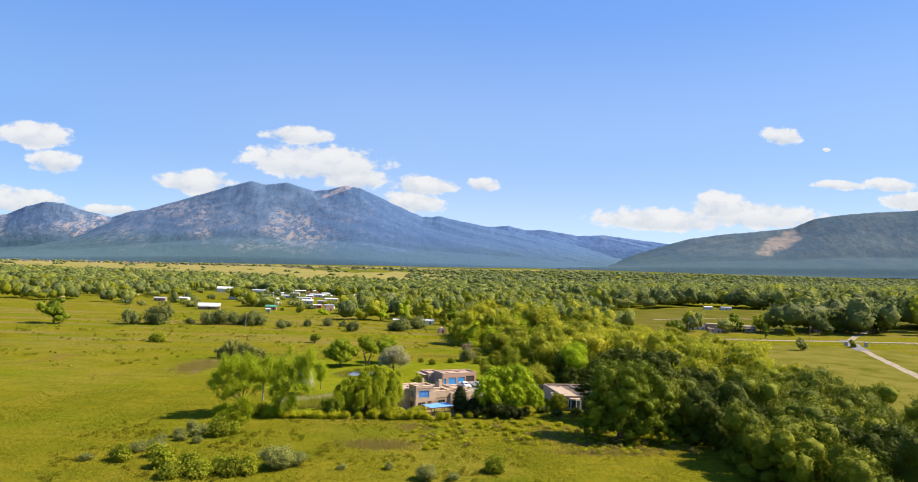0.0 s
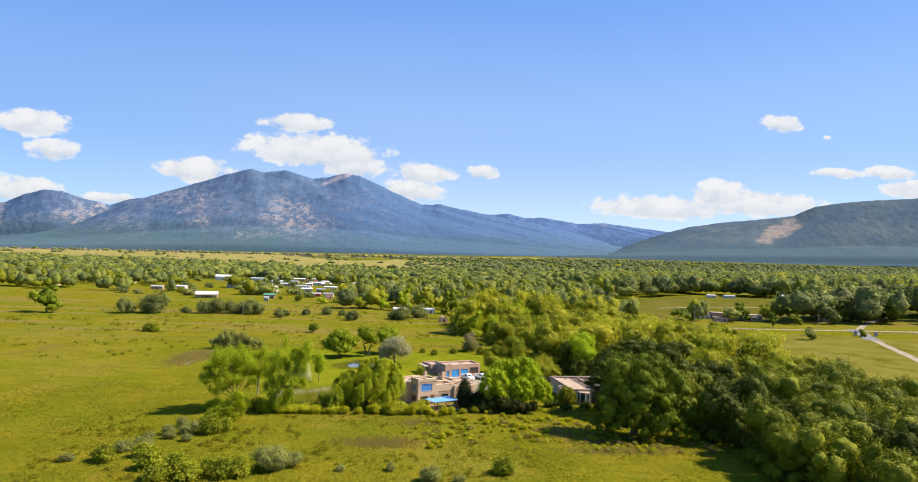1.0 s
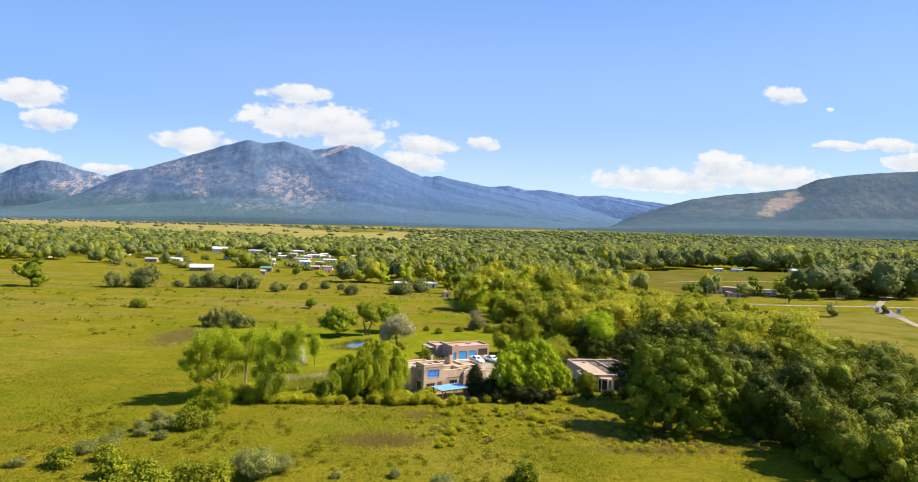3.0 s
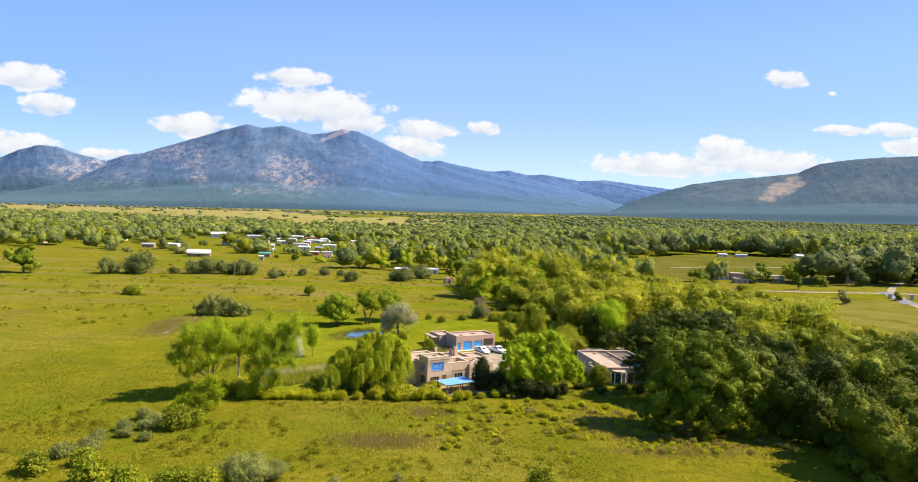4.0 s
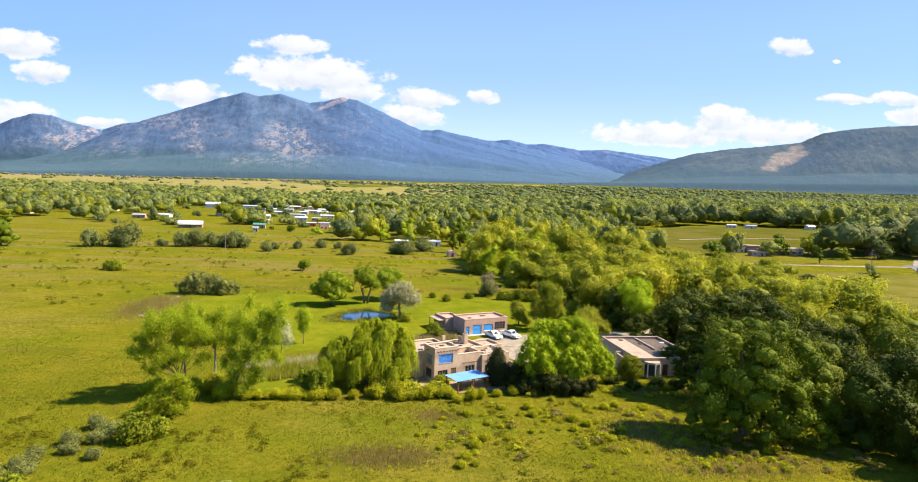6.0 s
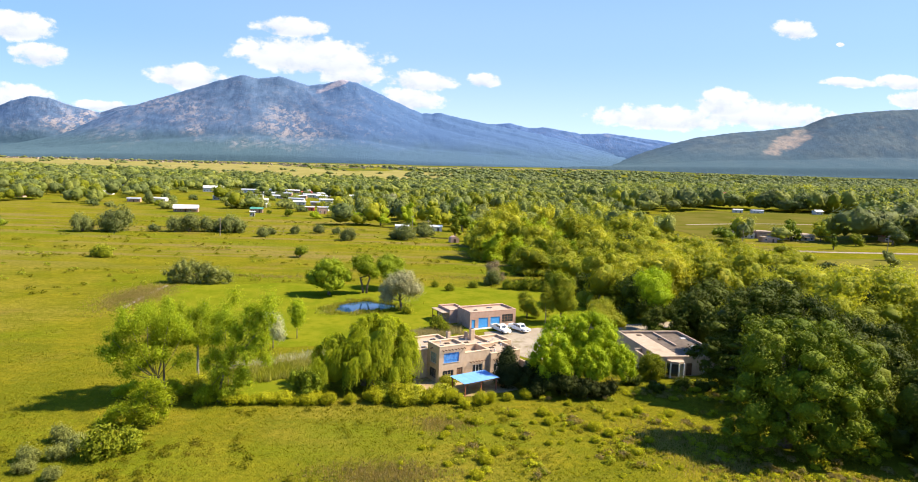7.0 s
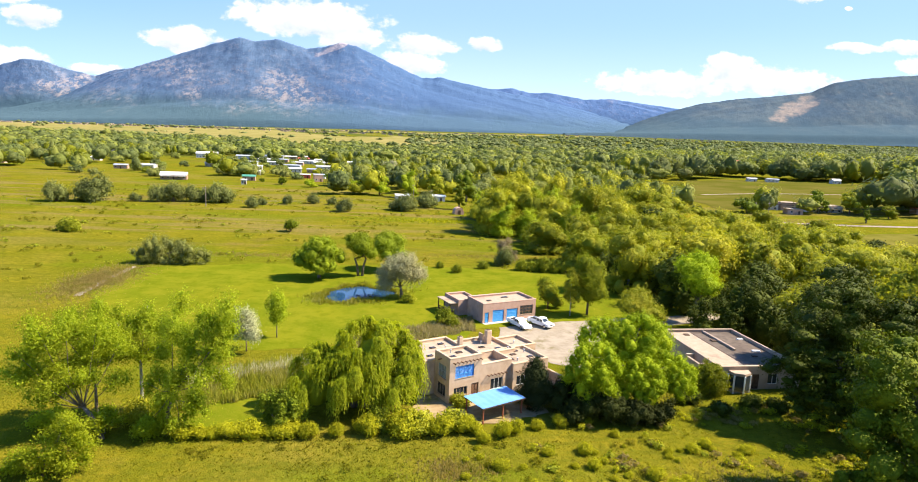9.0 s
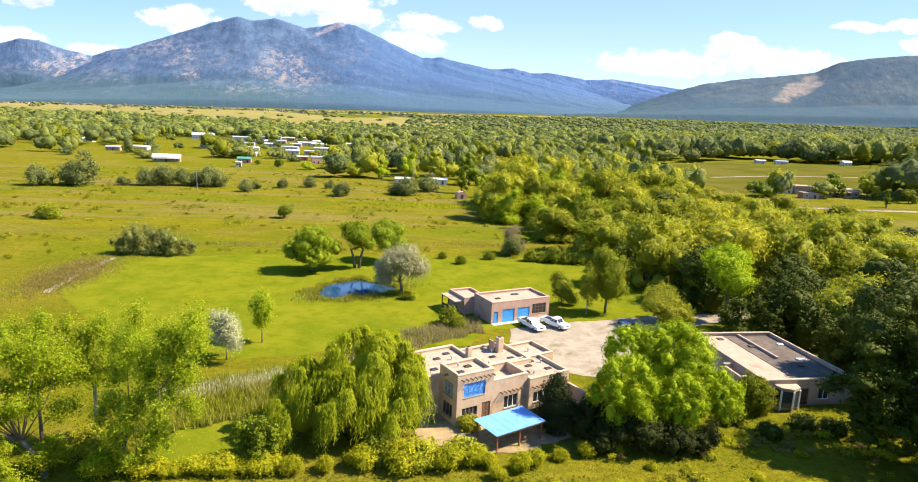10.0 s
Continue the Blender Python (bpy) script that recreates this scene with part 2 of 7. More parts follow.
# Slope tones are bluer than the trees: distance haze is put into base colour.
def make_mountain_material(name, hazed_forest, hazed_forest2, rock, rocky, lo, hi, scar=None, rock_x=-1300.0, blue=None, low_col=None, bare=(0.33, 0.265, 0.215)):
    m, n, out = material(name)
    pos = n.add("ShaderNodeTexCoord").outputs["Object"]
    xyz = n.add("ShaderNodeSeparateXYZ", Vector=pos)
    warp = n.add("ShaderNodeMapping", Vector=pos, Scale=(1.0, 0.6, 0.85)).outputs[0]
    col = n.mix(n.step(n.noise(pos, 0.004, 6.0, 0.6), 0.4, 0.62), rgb(*hazed_forest), rgb(*hazed_forest2))
    col = n.mix(n.math("MULTIPLY", n.step(n.noise(warp, 0.02, 8.0, 0.7), 0.45, 0.62), 0.5), col, rgb(hazed_forest[0] * 0.70, hazed_forest[1] * 0.72, hazed_forest[2] * 0.76))
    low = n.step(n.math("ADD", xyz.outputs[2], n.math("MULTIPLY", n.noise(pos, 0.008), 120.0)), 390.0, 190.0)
    col = n.mix(n.math("MULTIPLY", low, 0.8), col, rgb(*(low_col or (hazed_forest[0] * 0.34, hazed_forest[1] * 0.42, hazed_forest[2] * 0.32))))
    # the eastern flank gets more haze painted in as a bluer tone
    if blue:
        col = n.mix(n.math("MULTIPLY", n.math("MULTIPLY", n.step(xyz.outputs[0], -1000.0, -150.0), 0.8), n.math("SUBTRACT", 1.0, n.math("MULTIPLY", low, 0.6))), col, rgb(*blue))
    tilt = n.add("ShaderNodeMapping", Vector=pos, Rotation=(0.0, 0.6, 0.0), Scale=(0.75, 0.35, 1.2)).outputs[0]
    speck = n.noise(tilt, 0.030, 8.0, 0.78)
    patch = n.noise(tilt, 0.0036, 5.0, 0.62)
    wob = n.math("MULTIPLY", n.math("SUBTRACT", n.noise(pos, 0.003, 3.0), 0.5), 260.0)
    zz = n.math("ADD", xyz.outputs[2], wob)
    band = n.math("MULTIPLY", n.step(zz, lo, lo + 110), n.step(zz, hi + 160, hi - 60))
    band = n.math("MULTIPLY", band, n.step(n.math("ABSOLUTE", n.math("SUBTRACT", xyz.outputs[0], rock_x)), 1150.0, 500.0))
    fac = n.math("MULTIPLY", n.math("MULTIPLY", n.step(speck, 0.46, 0.55), n.step(patch, 0.62 - rocky, 0.86 - rocky)), n.math("MULTIPLY", band, 0.85))
    fine = n.math("MULTIPLY", n.math("MULTIPLY", n.step(speck, 0.54, 0.60), n.step(zz, lo, lo + 140)), 0.14)
    fac = n.math("MAXIMUM", fac, n.math("MULTIPLY", fine, n.step(n.math("ABSOLUTE", n.math("SUBTRACT", xyz.outputs[0], rock_x)), 1600.0, 900.0)))
    col = n.mix(fac, col, rgb(*rock))
    if scar:
        u = n.math("DIVIDE", n.math("SUBTRACT", xyz.outputs[0], scar[0]), scar[2])
        v = n.math("DIVIDE", n.math("SUBTRACT", n.math("SUBTRACT", xyz.outputs[2], n.math("MULTIPLY", u, 90.0)), scar[1]), scar[3])
        r = n.math("ADD", n.math("MULTIPLY", u, u), n.math("MULTIPLY", v, v))
        r = n.math("ADD", r, n.math("MULTIPLY", n.math("SUBTRACT", n.noise(pos, 0.014, 5.0, 0.6), 0.5), 3.0))
        col = n.mix(n.math("MULTIPLY", n.step(r, 1.3, 0.2), n.math("ADD", 0.35, n.math("MULTIPLY", n.step(speck, 0.4, 0.6), 0.4))), col, rgb(*bare))
    p = n.add("ShaderNodeBsdfPrincipled", Base_Color=col, Roughness=0.95)
    n.put(p, "Specular IOR Level", 0.0)
    bp = n.add("ShaderNodeBump", Strength=0.5, Distance=16.0, Height=n.noise(warp, 0.016, 9.0, 0.72))
    n.link(bp.outputs[0], p.inputs["Normal"])
    n.link(p.outputs[0], out.inputs[0])


def make_water_material():
    m, n, out = material("water")
    pos = n.add("ShaderNodeTexCoord").outputs["Object"]
    p = n.add("ShaderNodeBsdfPrincipled", Base_Color=rgb(0.015, 0.05, 0.11), Roughness=0.04)
    n.put(p, "IOR", 1.33), n.put(p, "Specular IOR Level", 0.9)
    bp = n.add("ShaderNodeBump", Strength=0.12, Distance=0.03, Height=n.noise(pos, 3.0, 3.0))
    n.link(bp.outputs[0], p.inputs["Normal"])
    n.link(p.outputs[0], out.inputs[0])


def make_glass_material():
    m, n, out = material("window_glass")
    pos = n.add("ShaderNodeTexCoord").outputs["Object"]
    col = n.mix(n.noise(pos, 1.5), rgb(0.012, 0.016, 0.02), rgb(0.04, 0.05, 0.06))
    p = n.add("ShaderNodeBsdfPrincipled", Base_Color=col, Roughness=0.06)
    n.put(p, "Specular IOR Level", 0.7)
    n.link(p.outputs[0], out.inputs[0])


make_ground_material(), make_lawn_material(), make_water_material(), make_glass_material()
# These base colours already hold the blue haze of the distance.
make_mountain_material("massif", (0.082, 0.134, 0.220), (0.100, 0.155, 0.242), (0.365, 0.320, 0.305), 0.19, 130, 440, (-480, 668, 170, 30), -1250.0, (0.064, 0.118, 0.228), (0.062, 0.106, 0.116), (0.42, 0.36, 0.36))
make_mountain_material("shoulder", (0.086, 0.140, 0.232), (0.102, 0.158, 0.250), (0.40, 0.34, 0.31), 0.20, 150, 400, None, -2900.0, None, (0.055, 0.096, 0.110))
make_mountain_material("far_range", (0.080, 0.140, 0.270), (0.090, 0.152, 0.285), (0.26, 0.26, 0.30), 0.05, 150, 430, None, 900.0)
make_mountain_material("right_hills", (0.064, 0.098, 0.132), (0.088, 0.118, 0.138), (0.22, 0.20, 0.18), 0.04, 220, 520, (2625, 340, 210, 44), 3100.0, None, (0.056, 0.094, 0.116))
surface("adobe", (0.438, 0.316, 0.211), (0.507, 0.379, 0.263), 0.8, 0.92, bump=0.35, bump_scale=5, stain=(0.338, 0.238, 0.158), stain_scale=0.35)
surface("adobe_pink", (0.399, 0.252, 0.187), (0.463, 0.311, 0.237), 0.8, 0.92, bump=0.35, bump_scale=5, stain=(0.305, 0.196, 0.147), stain_scale=0.4)
surface("adobe_pale", (0.340, 0.259, 0.191), (0.395, 0.309, 0.234), 0.8, 0.92, bump=0.35, bump_scale=5, stain=(0.259, 0.191, 0.135), stain_scale=0.4)
surface("roof_gravel", (0.306, 0.235, 0.168), (0.357, 0.286, 0.214), 1.4, 0.95, bump=0.5, bump_scale=14, stain=(0.214, 0.158, 0.112), stain_scale=0.28)
# Old brown roofing, darkened further so its colour holds the trees' shade.
surface("old_roof_shaded", (0.078, 0.060, 0.047), (0.130, 0.102, 0.080), 0.9, 0.95, bump=0.5, bump_scale=10, stain=(0.055, 0.040, 0.032), stain_scale=0.45)
surface("viga_wood", (0.13, 0.065, 0.035), (0.20, 0.11, 0.06), 3.0, 0.8, bump=0.3)
surface("grey_wood", (0.22, 0.18, 0.14), (0.31, 0.26, 0.21), 3.0, 0.85, bump=0.4)
surface("dark_wood", (0.05, 0.03, 0.02), (0.09, 0.055, 0.035), 3.0, 0.8, bump=0.3)
surface("red_wood", (0.24, 0.07, 0.035), (0.30, 0.10, 0.05), 3.0, 0.75, bump=0.3)
surface("blue_paint", (0.05, 0.27, 0.62), (0.06, 0.31, 0.68), 2.0, 0.5, bump=0.1)
surface("blue_metal", (0.115, 0.275, 0.56), (0.135, 0.305, 0.60), 0.6, 0.72, metal=0.0, bump=0.05, spec=0.25, stain=(0.16, 0.32, 0.58), stain_scale=0.5)
surface("blue_pane", (0.05, 0.17, 0.46), (0.16, 0.34, 0.66), 1.2, 0.12, bump=0.0, spec=0.6)
surface("blue_grey_frame", (0.22, 0.29, 0.36), (0.28, 0.35, 0.42), 2.0, 0.55, bump=0.08)
surface("pale_pane", (0.15, 0.19, 0.22), (0.24, 0.28, 0.31), 1.2, 0.12, bump=0.0, spec=0.6)
surface("tan_frame", (0.30, 0.21, 0.13), (0.38, 0.28, 0.18), 2.0, 0.6, bump=0.1)
surface("white_frame", (0.72, 0.72, 0.70), (0.80, 0.80, 0.78), 2.0, 0.5, bump=0.05)
surface("white_metal", (0.629, 0.629, 0.620), (0.680, 0.680, 0.671), 0.3, 0.4, bump=0.05, spec=0.5)
surface("grey_metal", (0.36, 0.38, 0.40), (0.46, 0.48, 0.50), 0.4, 0.45, metal=0.3, bump=0.05)
surface("red_roof", (0.42, 0.07, 0.05), (0.50, 0.11, 0.08), 0.6, 0.6, bump=0.1)
surface("green_roof", (0.05, 0.20, 0.14), (0.08, 0.26, 0.18), 0.6, 0.6, bump=0.1)
surface("stucco_white", (0.496, 0.464, 0.416), (0.576, 0.544, 0.496), 0.8, 0.9, bump=0.2)
surface("stucco_brown", (0.30, 0.19, 0.13), (0.38, 0.25, 0.17), 0.8, 0.9, bump=0.2)
surface("dirt", (0.235, 0.197, 0.145), (0.305, 0.262, 0.200), 0.35, 0.95, bump=0.4, bump_scale=4, stain=(0.150, 0.125, 0.062), stain_scale=0.3, spec=0.0)
surface("earth", (0.23, 0.165, 0.090), (0.31, 0.235, 0.135), 0.5, 0.95, bump=0.5, bump_scale=5, stain=(0.150, 0.135, 0.020), stain_scale=0.4, spec=0.0)
surface("dry_field", (0.185, 0.165, 0.050), (0.240, 0.205, 0.075), 0.02, 0.95, bump=0.0, stain=(0.160, 0.165, 0.035), stain_scale=0.008, spec=0.0)
surface("mown_field", (0.074, 0.076, 0.010), (0.108, 0.096, 0.020), 0.03, 0.95, bump=0.4, bump_scale=1.5, bump_dist=0.1, stain=(0.085, 0.092, 0.009), stain_scale=0.02, spec=0.0)
surface("pasture", (0.110, 0.106, 0.016), (0.150, 0.132, 0.028), 0.08, 0.95, bump=0.4, bump_scale=2, bump_dist=0.1, stain=(0.062, 0.070, 0.005), stain_scale=0.05, spec=0.0)
surface("asphalt", (0.11, 0.11, 0.115), (0.15, 0.15, 0.15), 0.7, 0.9, bump=0.2)
surface("bark", (0.10, 0.075, 0.05), (0.19, 0.155, 0.115), 2.5, 0.9, bump=0.6, bump_scale=9)
surface("pale_bark", (0.28, 0.25, 0.20), (0.42, 0.39, 0.33), 2.0, 0.85, bump=0.4, bump_scale=8)
surface("car_white", (0.78, 0.78, 0.78), (0.80, 0.80, 0.80), 0.5, 0.22, bump=0.0, spec=0.6)
surface("car_blue", (0.03, 0.05, 0.16), (0.04, 0.06, 0.19), 0.5, 0.25, bump=0.0, spec=0.6)
surface("rubber", (0.012, 0.012, 0.012), (0.02, 0.02, 0.02), 3.0, 0.85, bump=0.1)
surface("chrome", (0.6, 0.6, 0.62), (0.66, 0.66, 0.68), 1.0, 0.25, metal=1.0, bump=0.0)
surface("lamp_red", (0.4, 0.02, 0.02), (0.45, 0.03, 0.02), 3.0, 0.3, bump=0.0)
surface("lamp_clear", (0.7, 0.7, 0.7), (0.75, 0.75, 0.75), 3.0, 0.15, bump=0.0)
surface("stone", (0.30, 0.27, 0.24), (0.42, 0.38, 0.34), 1.5, 0.9, bump=0.5)
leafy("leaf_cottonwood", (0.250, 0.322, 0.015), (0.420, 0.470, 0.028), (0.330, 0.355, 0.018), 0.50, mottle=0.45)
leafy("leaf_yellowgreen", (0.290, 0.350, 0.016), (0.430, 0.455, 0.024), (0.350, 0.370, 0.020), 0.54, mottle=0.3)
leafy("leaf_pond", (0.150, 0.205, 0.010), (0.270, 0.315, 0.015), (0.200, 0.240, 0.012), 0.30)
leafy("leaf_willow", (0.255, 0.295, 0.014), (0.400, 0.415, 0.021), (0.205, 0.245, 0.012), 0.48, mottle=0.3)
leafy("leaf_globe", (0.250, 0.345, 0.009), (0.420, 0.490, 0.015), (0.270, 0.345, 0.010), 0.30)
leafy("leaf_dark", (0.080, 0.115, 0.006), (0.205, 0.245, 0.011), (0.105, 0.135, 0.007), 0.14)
# Darker copy of the grove foliage; the near crowns' shade is in its colour.
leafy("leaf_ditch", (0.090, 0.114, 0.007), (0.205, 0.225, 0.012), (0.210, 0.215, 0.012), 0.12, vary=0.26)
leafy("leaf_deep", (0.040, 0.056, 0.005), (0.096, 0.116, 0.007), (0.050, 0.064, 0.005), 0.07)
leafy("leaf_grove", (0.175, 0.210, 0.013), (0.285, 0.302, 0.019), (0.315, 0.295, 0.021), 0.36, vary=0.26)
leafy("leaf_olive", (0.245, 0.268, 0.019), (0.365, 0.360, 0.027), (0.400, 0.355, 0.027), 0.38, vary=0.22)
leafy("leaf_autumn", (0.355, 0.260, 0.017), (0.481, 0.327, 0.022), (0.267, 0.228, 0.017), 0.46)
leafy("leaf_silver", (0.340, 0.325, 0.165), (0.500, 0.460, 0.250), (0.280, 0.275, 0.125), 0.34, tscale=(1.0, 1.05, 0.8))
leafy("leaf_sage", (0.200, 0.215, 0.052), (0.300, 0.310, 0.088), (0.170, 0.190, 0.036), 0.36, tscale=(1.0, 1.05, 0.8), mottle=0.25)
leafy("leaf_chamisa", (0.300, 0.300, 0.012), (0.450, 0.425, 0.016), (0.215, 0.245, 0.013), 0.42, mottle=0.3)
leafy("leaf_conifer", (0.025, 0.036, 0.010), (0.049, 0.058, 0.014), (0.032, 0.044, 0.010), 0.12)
# Lilac leaves with the shade below the willow put into their colour.
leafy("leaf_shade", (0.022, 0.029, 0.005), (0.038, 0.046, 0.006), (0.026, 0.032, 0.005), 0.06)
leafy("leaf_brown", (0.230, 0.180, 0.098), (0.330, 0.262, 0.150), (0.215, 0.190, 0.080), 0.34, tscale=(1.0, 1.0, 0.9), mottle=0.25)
# Raised blue in these three tones stands in for haze over the distance.
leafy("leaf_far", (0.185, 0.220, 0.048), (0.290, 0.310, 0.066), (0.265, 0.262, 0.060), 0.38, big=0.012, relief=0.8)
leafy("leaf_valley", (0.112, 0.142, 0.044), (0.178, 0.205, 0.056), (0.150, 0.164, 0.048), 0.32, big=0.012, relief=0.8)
leafy("leaf_distant_haze", (0.140, 0.172, 0.060), (0.205, 0.225, 0.078), (0.170, 0.188, 0.068), 0.30, big=0.006, relief=1.0)
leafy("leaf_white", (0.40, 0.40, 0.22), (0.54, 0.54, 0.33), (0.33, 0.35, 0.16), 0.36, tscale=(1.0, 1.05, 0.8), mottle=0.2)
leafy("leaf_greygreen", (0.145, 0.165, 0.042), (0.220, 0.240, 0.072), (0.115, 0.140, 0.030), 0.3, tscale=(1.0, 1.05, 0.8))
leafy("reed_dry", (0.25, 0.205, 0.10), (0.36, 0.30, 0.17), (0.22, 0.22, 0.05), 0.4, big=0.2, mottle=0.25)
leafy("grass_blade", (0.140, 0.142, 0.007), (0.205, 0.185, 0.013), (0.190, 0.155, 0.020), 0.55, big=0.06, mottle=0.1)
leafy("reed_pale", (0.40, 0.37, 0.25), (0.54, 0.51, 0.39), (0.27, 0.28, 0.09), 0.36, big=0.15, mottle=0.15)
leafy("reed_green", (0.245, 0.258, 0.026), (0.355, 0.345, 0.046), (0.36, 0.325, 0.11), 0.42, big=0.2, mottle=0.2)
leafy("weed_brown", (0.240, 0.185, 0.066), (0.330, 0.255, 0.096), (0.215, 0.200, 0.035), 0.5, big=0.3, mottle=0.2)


# ---------------------------------------------------------------- geometry helpers
def part(name, bm, mat, parent=None, label="", smooth=False):
    me = bpy.data.meshes.new(name)
    bmesh.ops.recalc_face_normals(bm, faces=bm.faces)
    bm.to_mesh(me)
    bm.free()
    if mat:
        me.materials.append(MATS[mat])
    if smooth:
        me.polygons.foreach_set("use_smooth", [True] * len(me.polygons))
    ob = new(name, me)
    if parent:
        ob.parent = parent
    if label:
        ob["label"] = label
    return ob


def thing(name, m, label, category, group="", kind=""):
    ob = new(name)
    ob.empty_display_size = 0.3
    ob.matrix_basis = m
    return tagged(ob, label, category, group, kind)


def mesh_np(name, verts, faces, mat):
    """Mesh of quads (or triangles) from number arrays."""
    verts, faces = np.asarray(verts, np.float32), np.asarray(faces, np.int32)
    me = bpy.data.meshes.new(name)
    k = faces.shape[1]
    me.vertices.add(len(verts))
    me.vertices.foreach_set("co", verts.ravel())
    me.loops.add(faces.size)
    me.loops.foreach_set("vertex_index", faces.ravel())
    me.polygons.add(len(faces))
    me.polygons.foreach_set("loop_start", np.arange(0, faces.size, k, dtype=np.int32))
    me.polygons.foreach_set("loop_total", np.full(len(faces), k, np.int32))
    me.update(calc_edges=True)
    me.materials.append(MATS[mat])
    return me


def box(bm, x0, x1, y0, y1, z0, z1, bevel=0.0, seg=1):
    r = bmesh.ops.create_cube(bm, size=1.0)
    vs = r["verts"]
    bmesh.ops.scale(bm, vec=(x1 - x0, y1 - y0, z1 - z0), verts=vs)
    bmesh.ops.translate(bm, vec=((x0 + x1) / 2, (y0 + y1) / 2, (z0 + z1) / 2), verts=vs)
    if bevel:
        es = list({e for v in vs for e in v.link_edges})
        bmesh.ops.bevel(bm, geom=es, offset=bevel, segments=seg, affect="EDGES", profile=0.6)
    return bm


def boxes(*dims, bevel=0.0, seg=1):
    bm = bmesh.new()
    for d in dims:
        box(bm, *d, bevel=bevel, seg=seg)
    return bm


def tube(bm, pts, radii, seg=7):
    """A tapered round limb along a chain of points."""
    rings = []
    for i, p in enumerate(pts):
        a, b = pts[max(i - 1, 0)], pts[min(i + 1, len(pts) - 1)]
        d = (Vector(b) - Vector(a)).normalized()
        side = d.orthogonal().normalized()
        up = d.cross(side)
        rings.append([bm.verts.new(Vector(p) + radii[i] * (side * math.cos(2 * math.pi * k / seg) + up * math.sin(2 * math.pi * k / seg)))
                      for k in range(seg)])
    for r0, r1 in zip(rings, rings[1:]):
        for k in range(seg):
            bm.faces.new((r0[k], r0[(k + 1) % seg], r1[(k + 1) % seg], r1[k]))
    bm.faces.new(rings[0][::-1]), bm.faces.new(rings[-1])
    return bm


def smooth01(a, b, v):
    t = np.clip((np.asarray(v, float) - a) / (b - a), 0, 1)
    return t * t * (3 - 2 * t)


POND = (-9.4, 220.8, 7.2, 7.4)       # centre and half sizes of the pond


def pond_shape(ang):
    """How far the bank reaches in each direction."""
    return 1 + 0.13 * np.sin(2 * ang + 0.6) + 0.10 * np.sin(3 * ang + 2) + 0.06 * np.sin(5 * ang + 0.5) + 0.03 * np.sin(9 * ang)


def pond_r(x, y):
    ang = np.arctan2(y - POND[1], x - POND[0])
    return np.hypot((x - POND[0]) / POND[2], (y - POND[1]) / POND[3]) / pond_shape(ang)


def height(x, y):
    """Height of the land: flat meadow, rising eastwards and towards the range."""
    x, y = np.asarray(x, float), np.asarray(y, float)
    z = 0.027 * 28 * np.log1p(np.exp(np.clip((x - 85) / 28, -30, 30)))
    z = np.where(x > 900, 0.027 * 815 + 0.012 * (x - 900), z)
    z = z + 60 * smooth01(1300, 4500, y) * np.clip((x + 3200) / 2400, 0.1, 1.3)
    return z


def ground_z(x, y):
    return float(height(x, y))


# ---------------------------------------------------------------- foliage
def leaf_quads(P, N, S, rng, aspect=0.6, hang=0.0):
    """Pointed leaf sprays at P, facing N, half length S."""
    n = len(P)
    T = rng.normal(size=(n, 3))
    if hang:
        T = T * (1 - hang) + np.array((0, 0, -1.0)) * hang * 2
    T -= N * np.sum(T * N, 1)[:, None]
    T /= np.linalg.norm(T, axis=1)[:, None] + 1e-9
    B = np.cross(N, T)
    S = S[:, None] * 1.15
    V = np.stack((P + T * S * 1.1, P - T * S * 0.6 + B * S * aspect, P - T * S * 0.6 - B * S * aspect), 1).reshape(-1, 3)
    return V, np.arange(3 * n).reshape(-1, 3)


def lobed_cloud(rng, lobes, clusters, per, spread, under=-0.35, shell=0.72):
    """Leaf positions and outward directions in clusters over a set of ellipsoid lobes."""
    L = np.array(lobes, float)
    w = (L[:, 3] * L[:, 4] + L[:, 3] * L[:, 5] + L[:, 4] * L[:, 5])
    k = rng.choice(len(L), size=clusters * 3, p=w / w.sum())
    d = rng.normal(size=(clusters * 3, 3))
    d /= np.linalg.norm(d, axis=1)[:, None]
    keep = (d[:, 2] > under) | (rng.random(clusters * 3) < 0.25)
    rad = shell + (1.04 - shell) * rng.random(clusters * 3) ** 0.6
    C = L[k, :3] + d * L[k, 3:6] * rad[:, None] + rng.normal(size=d.shape) * L[k, 3:6] * 0.07
    for j in range(len(L)):
        q = np.linalg.norm((C - L[j, :3]) / L[j, 3:6], axis=1)
        keep &= (q > 0.66) | (k == j)
    C, d = C[keep][:clusters], d[keep][:clusters]
    D = np.repeat(d, per, 0)
    E = rng.normal(size=(len(C) * per, 3)) + D * 0.9 + (0, 0, 0.35)
    E /= np.linalg.norm(E, axis=1)[:, None]
    big = np.repeat(0.7 + 0.7 * rng.random(len(C)), per)[:, None]
    P = np.repeat(C, per, 0) + E * spread * 2.0 * big * np.abs(0.85 + 0.34 * rng.normal(size=len(D)))[:, None] * (1, 1, 0.8)
    N = E * 0.7 + D * 0.25 + rng.normal(size=P.shape) * 0.5
    return P, N / np.linalg.norm(N, axis=1)[:, None]


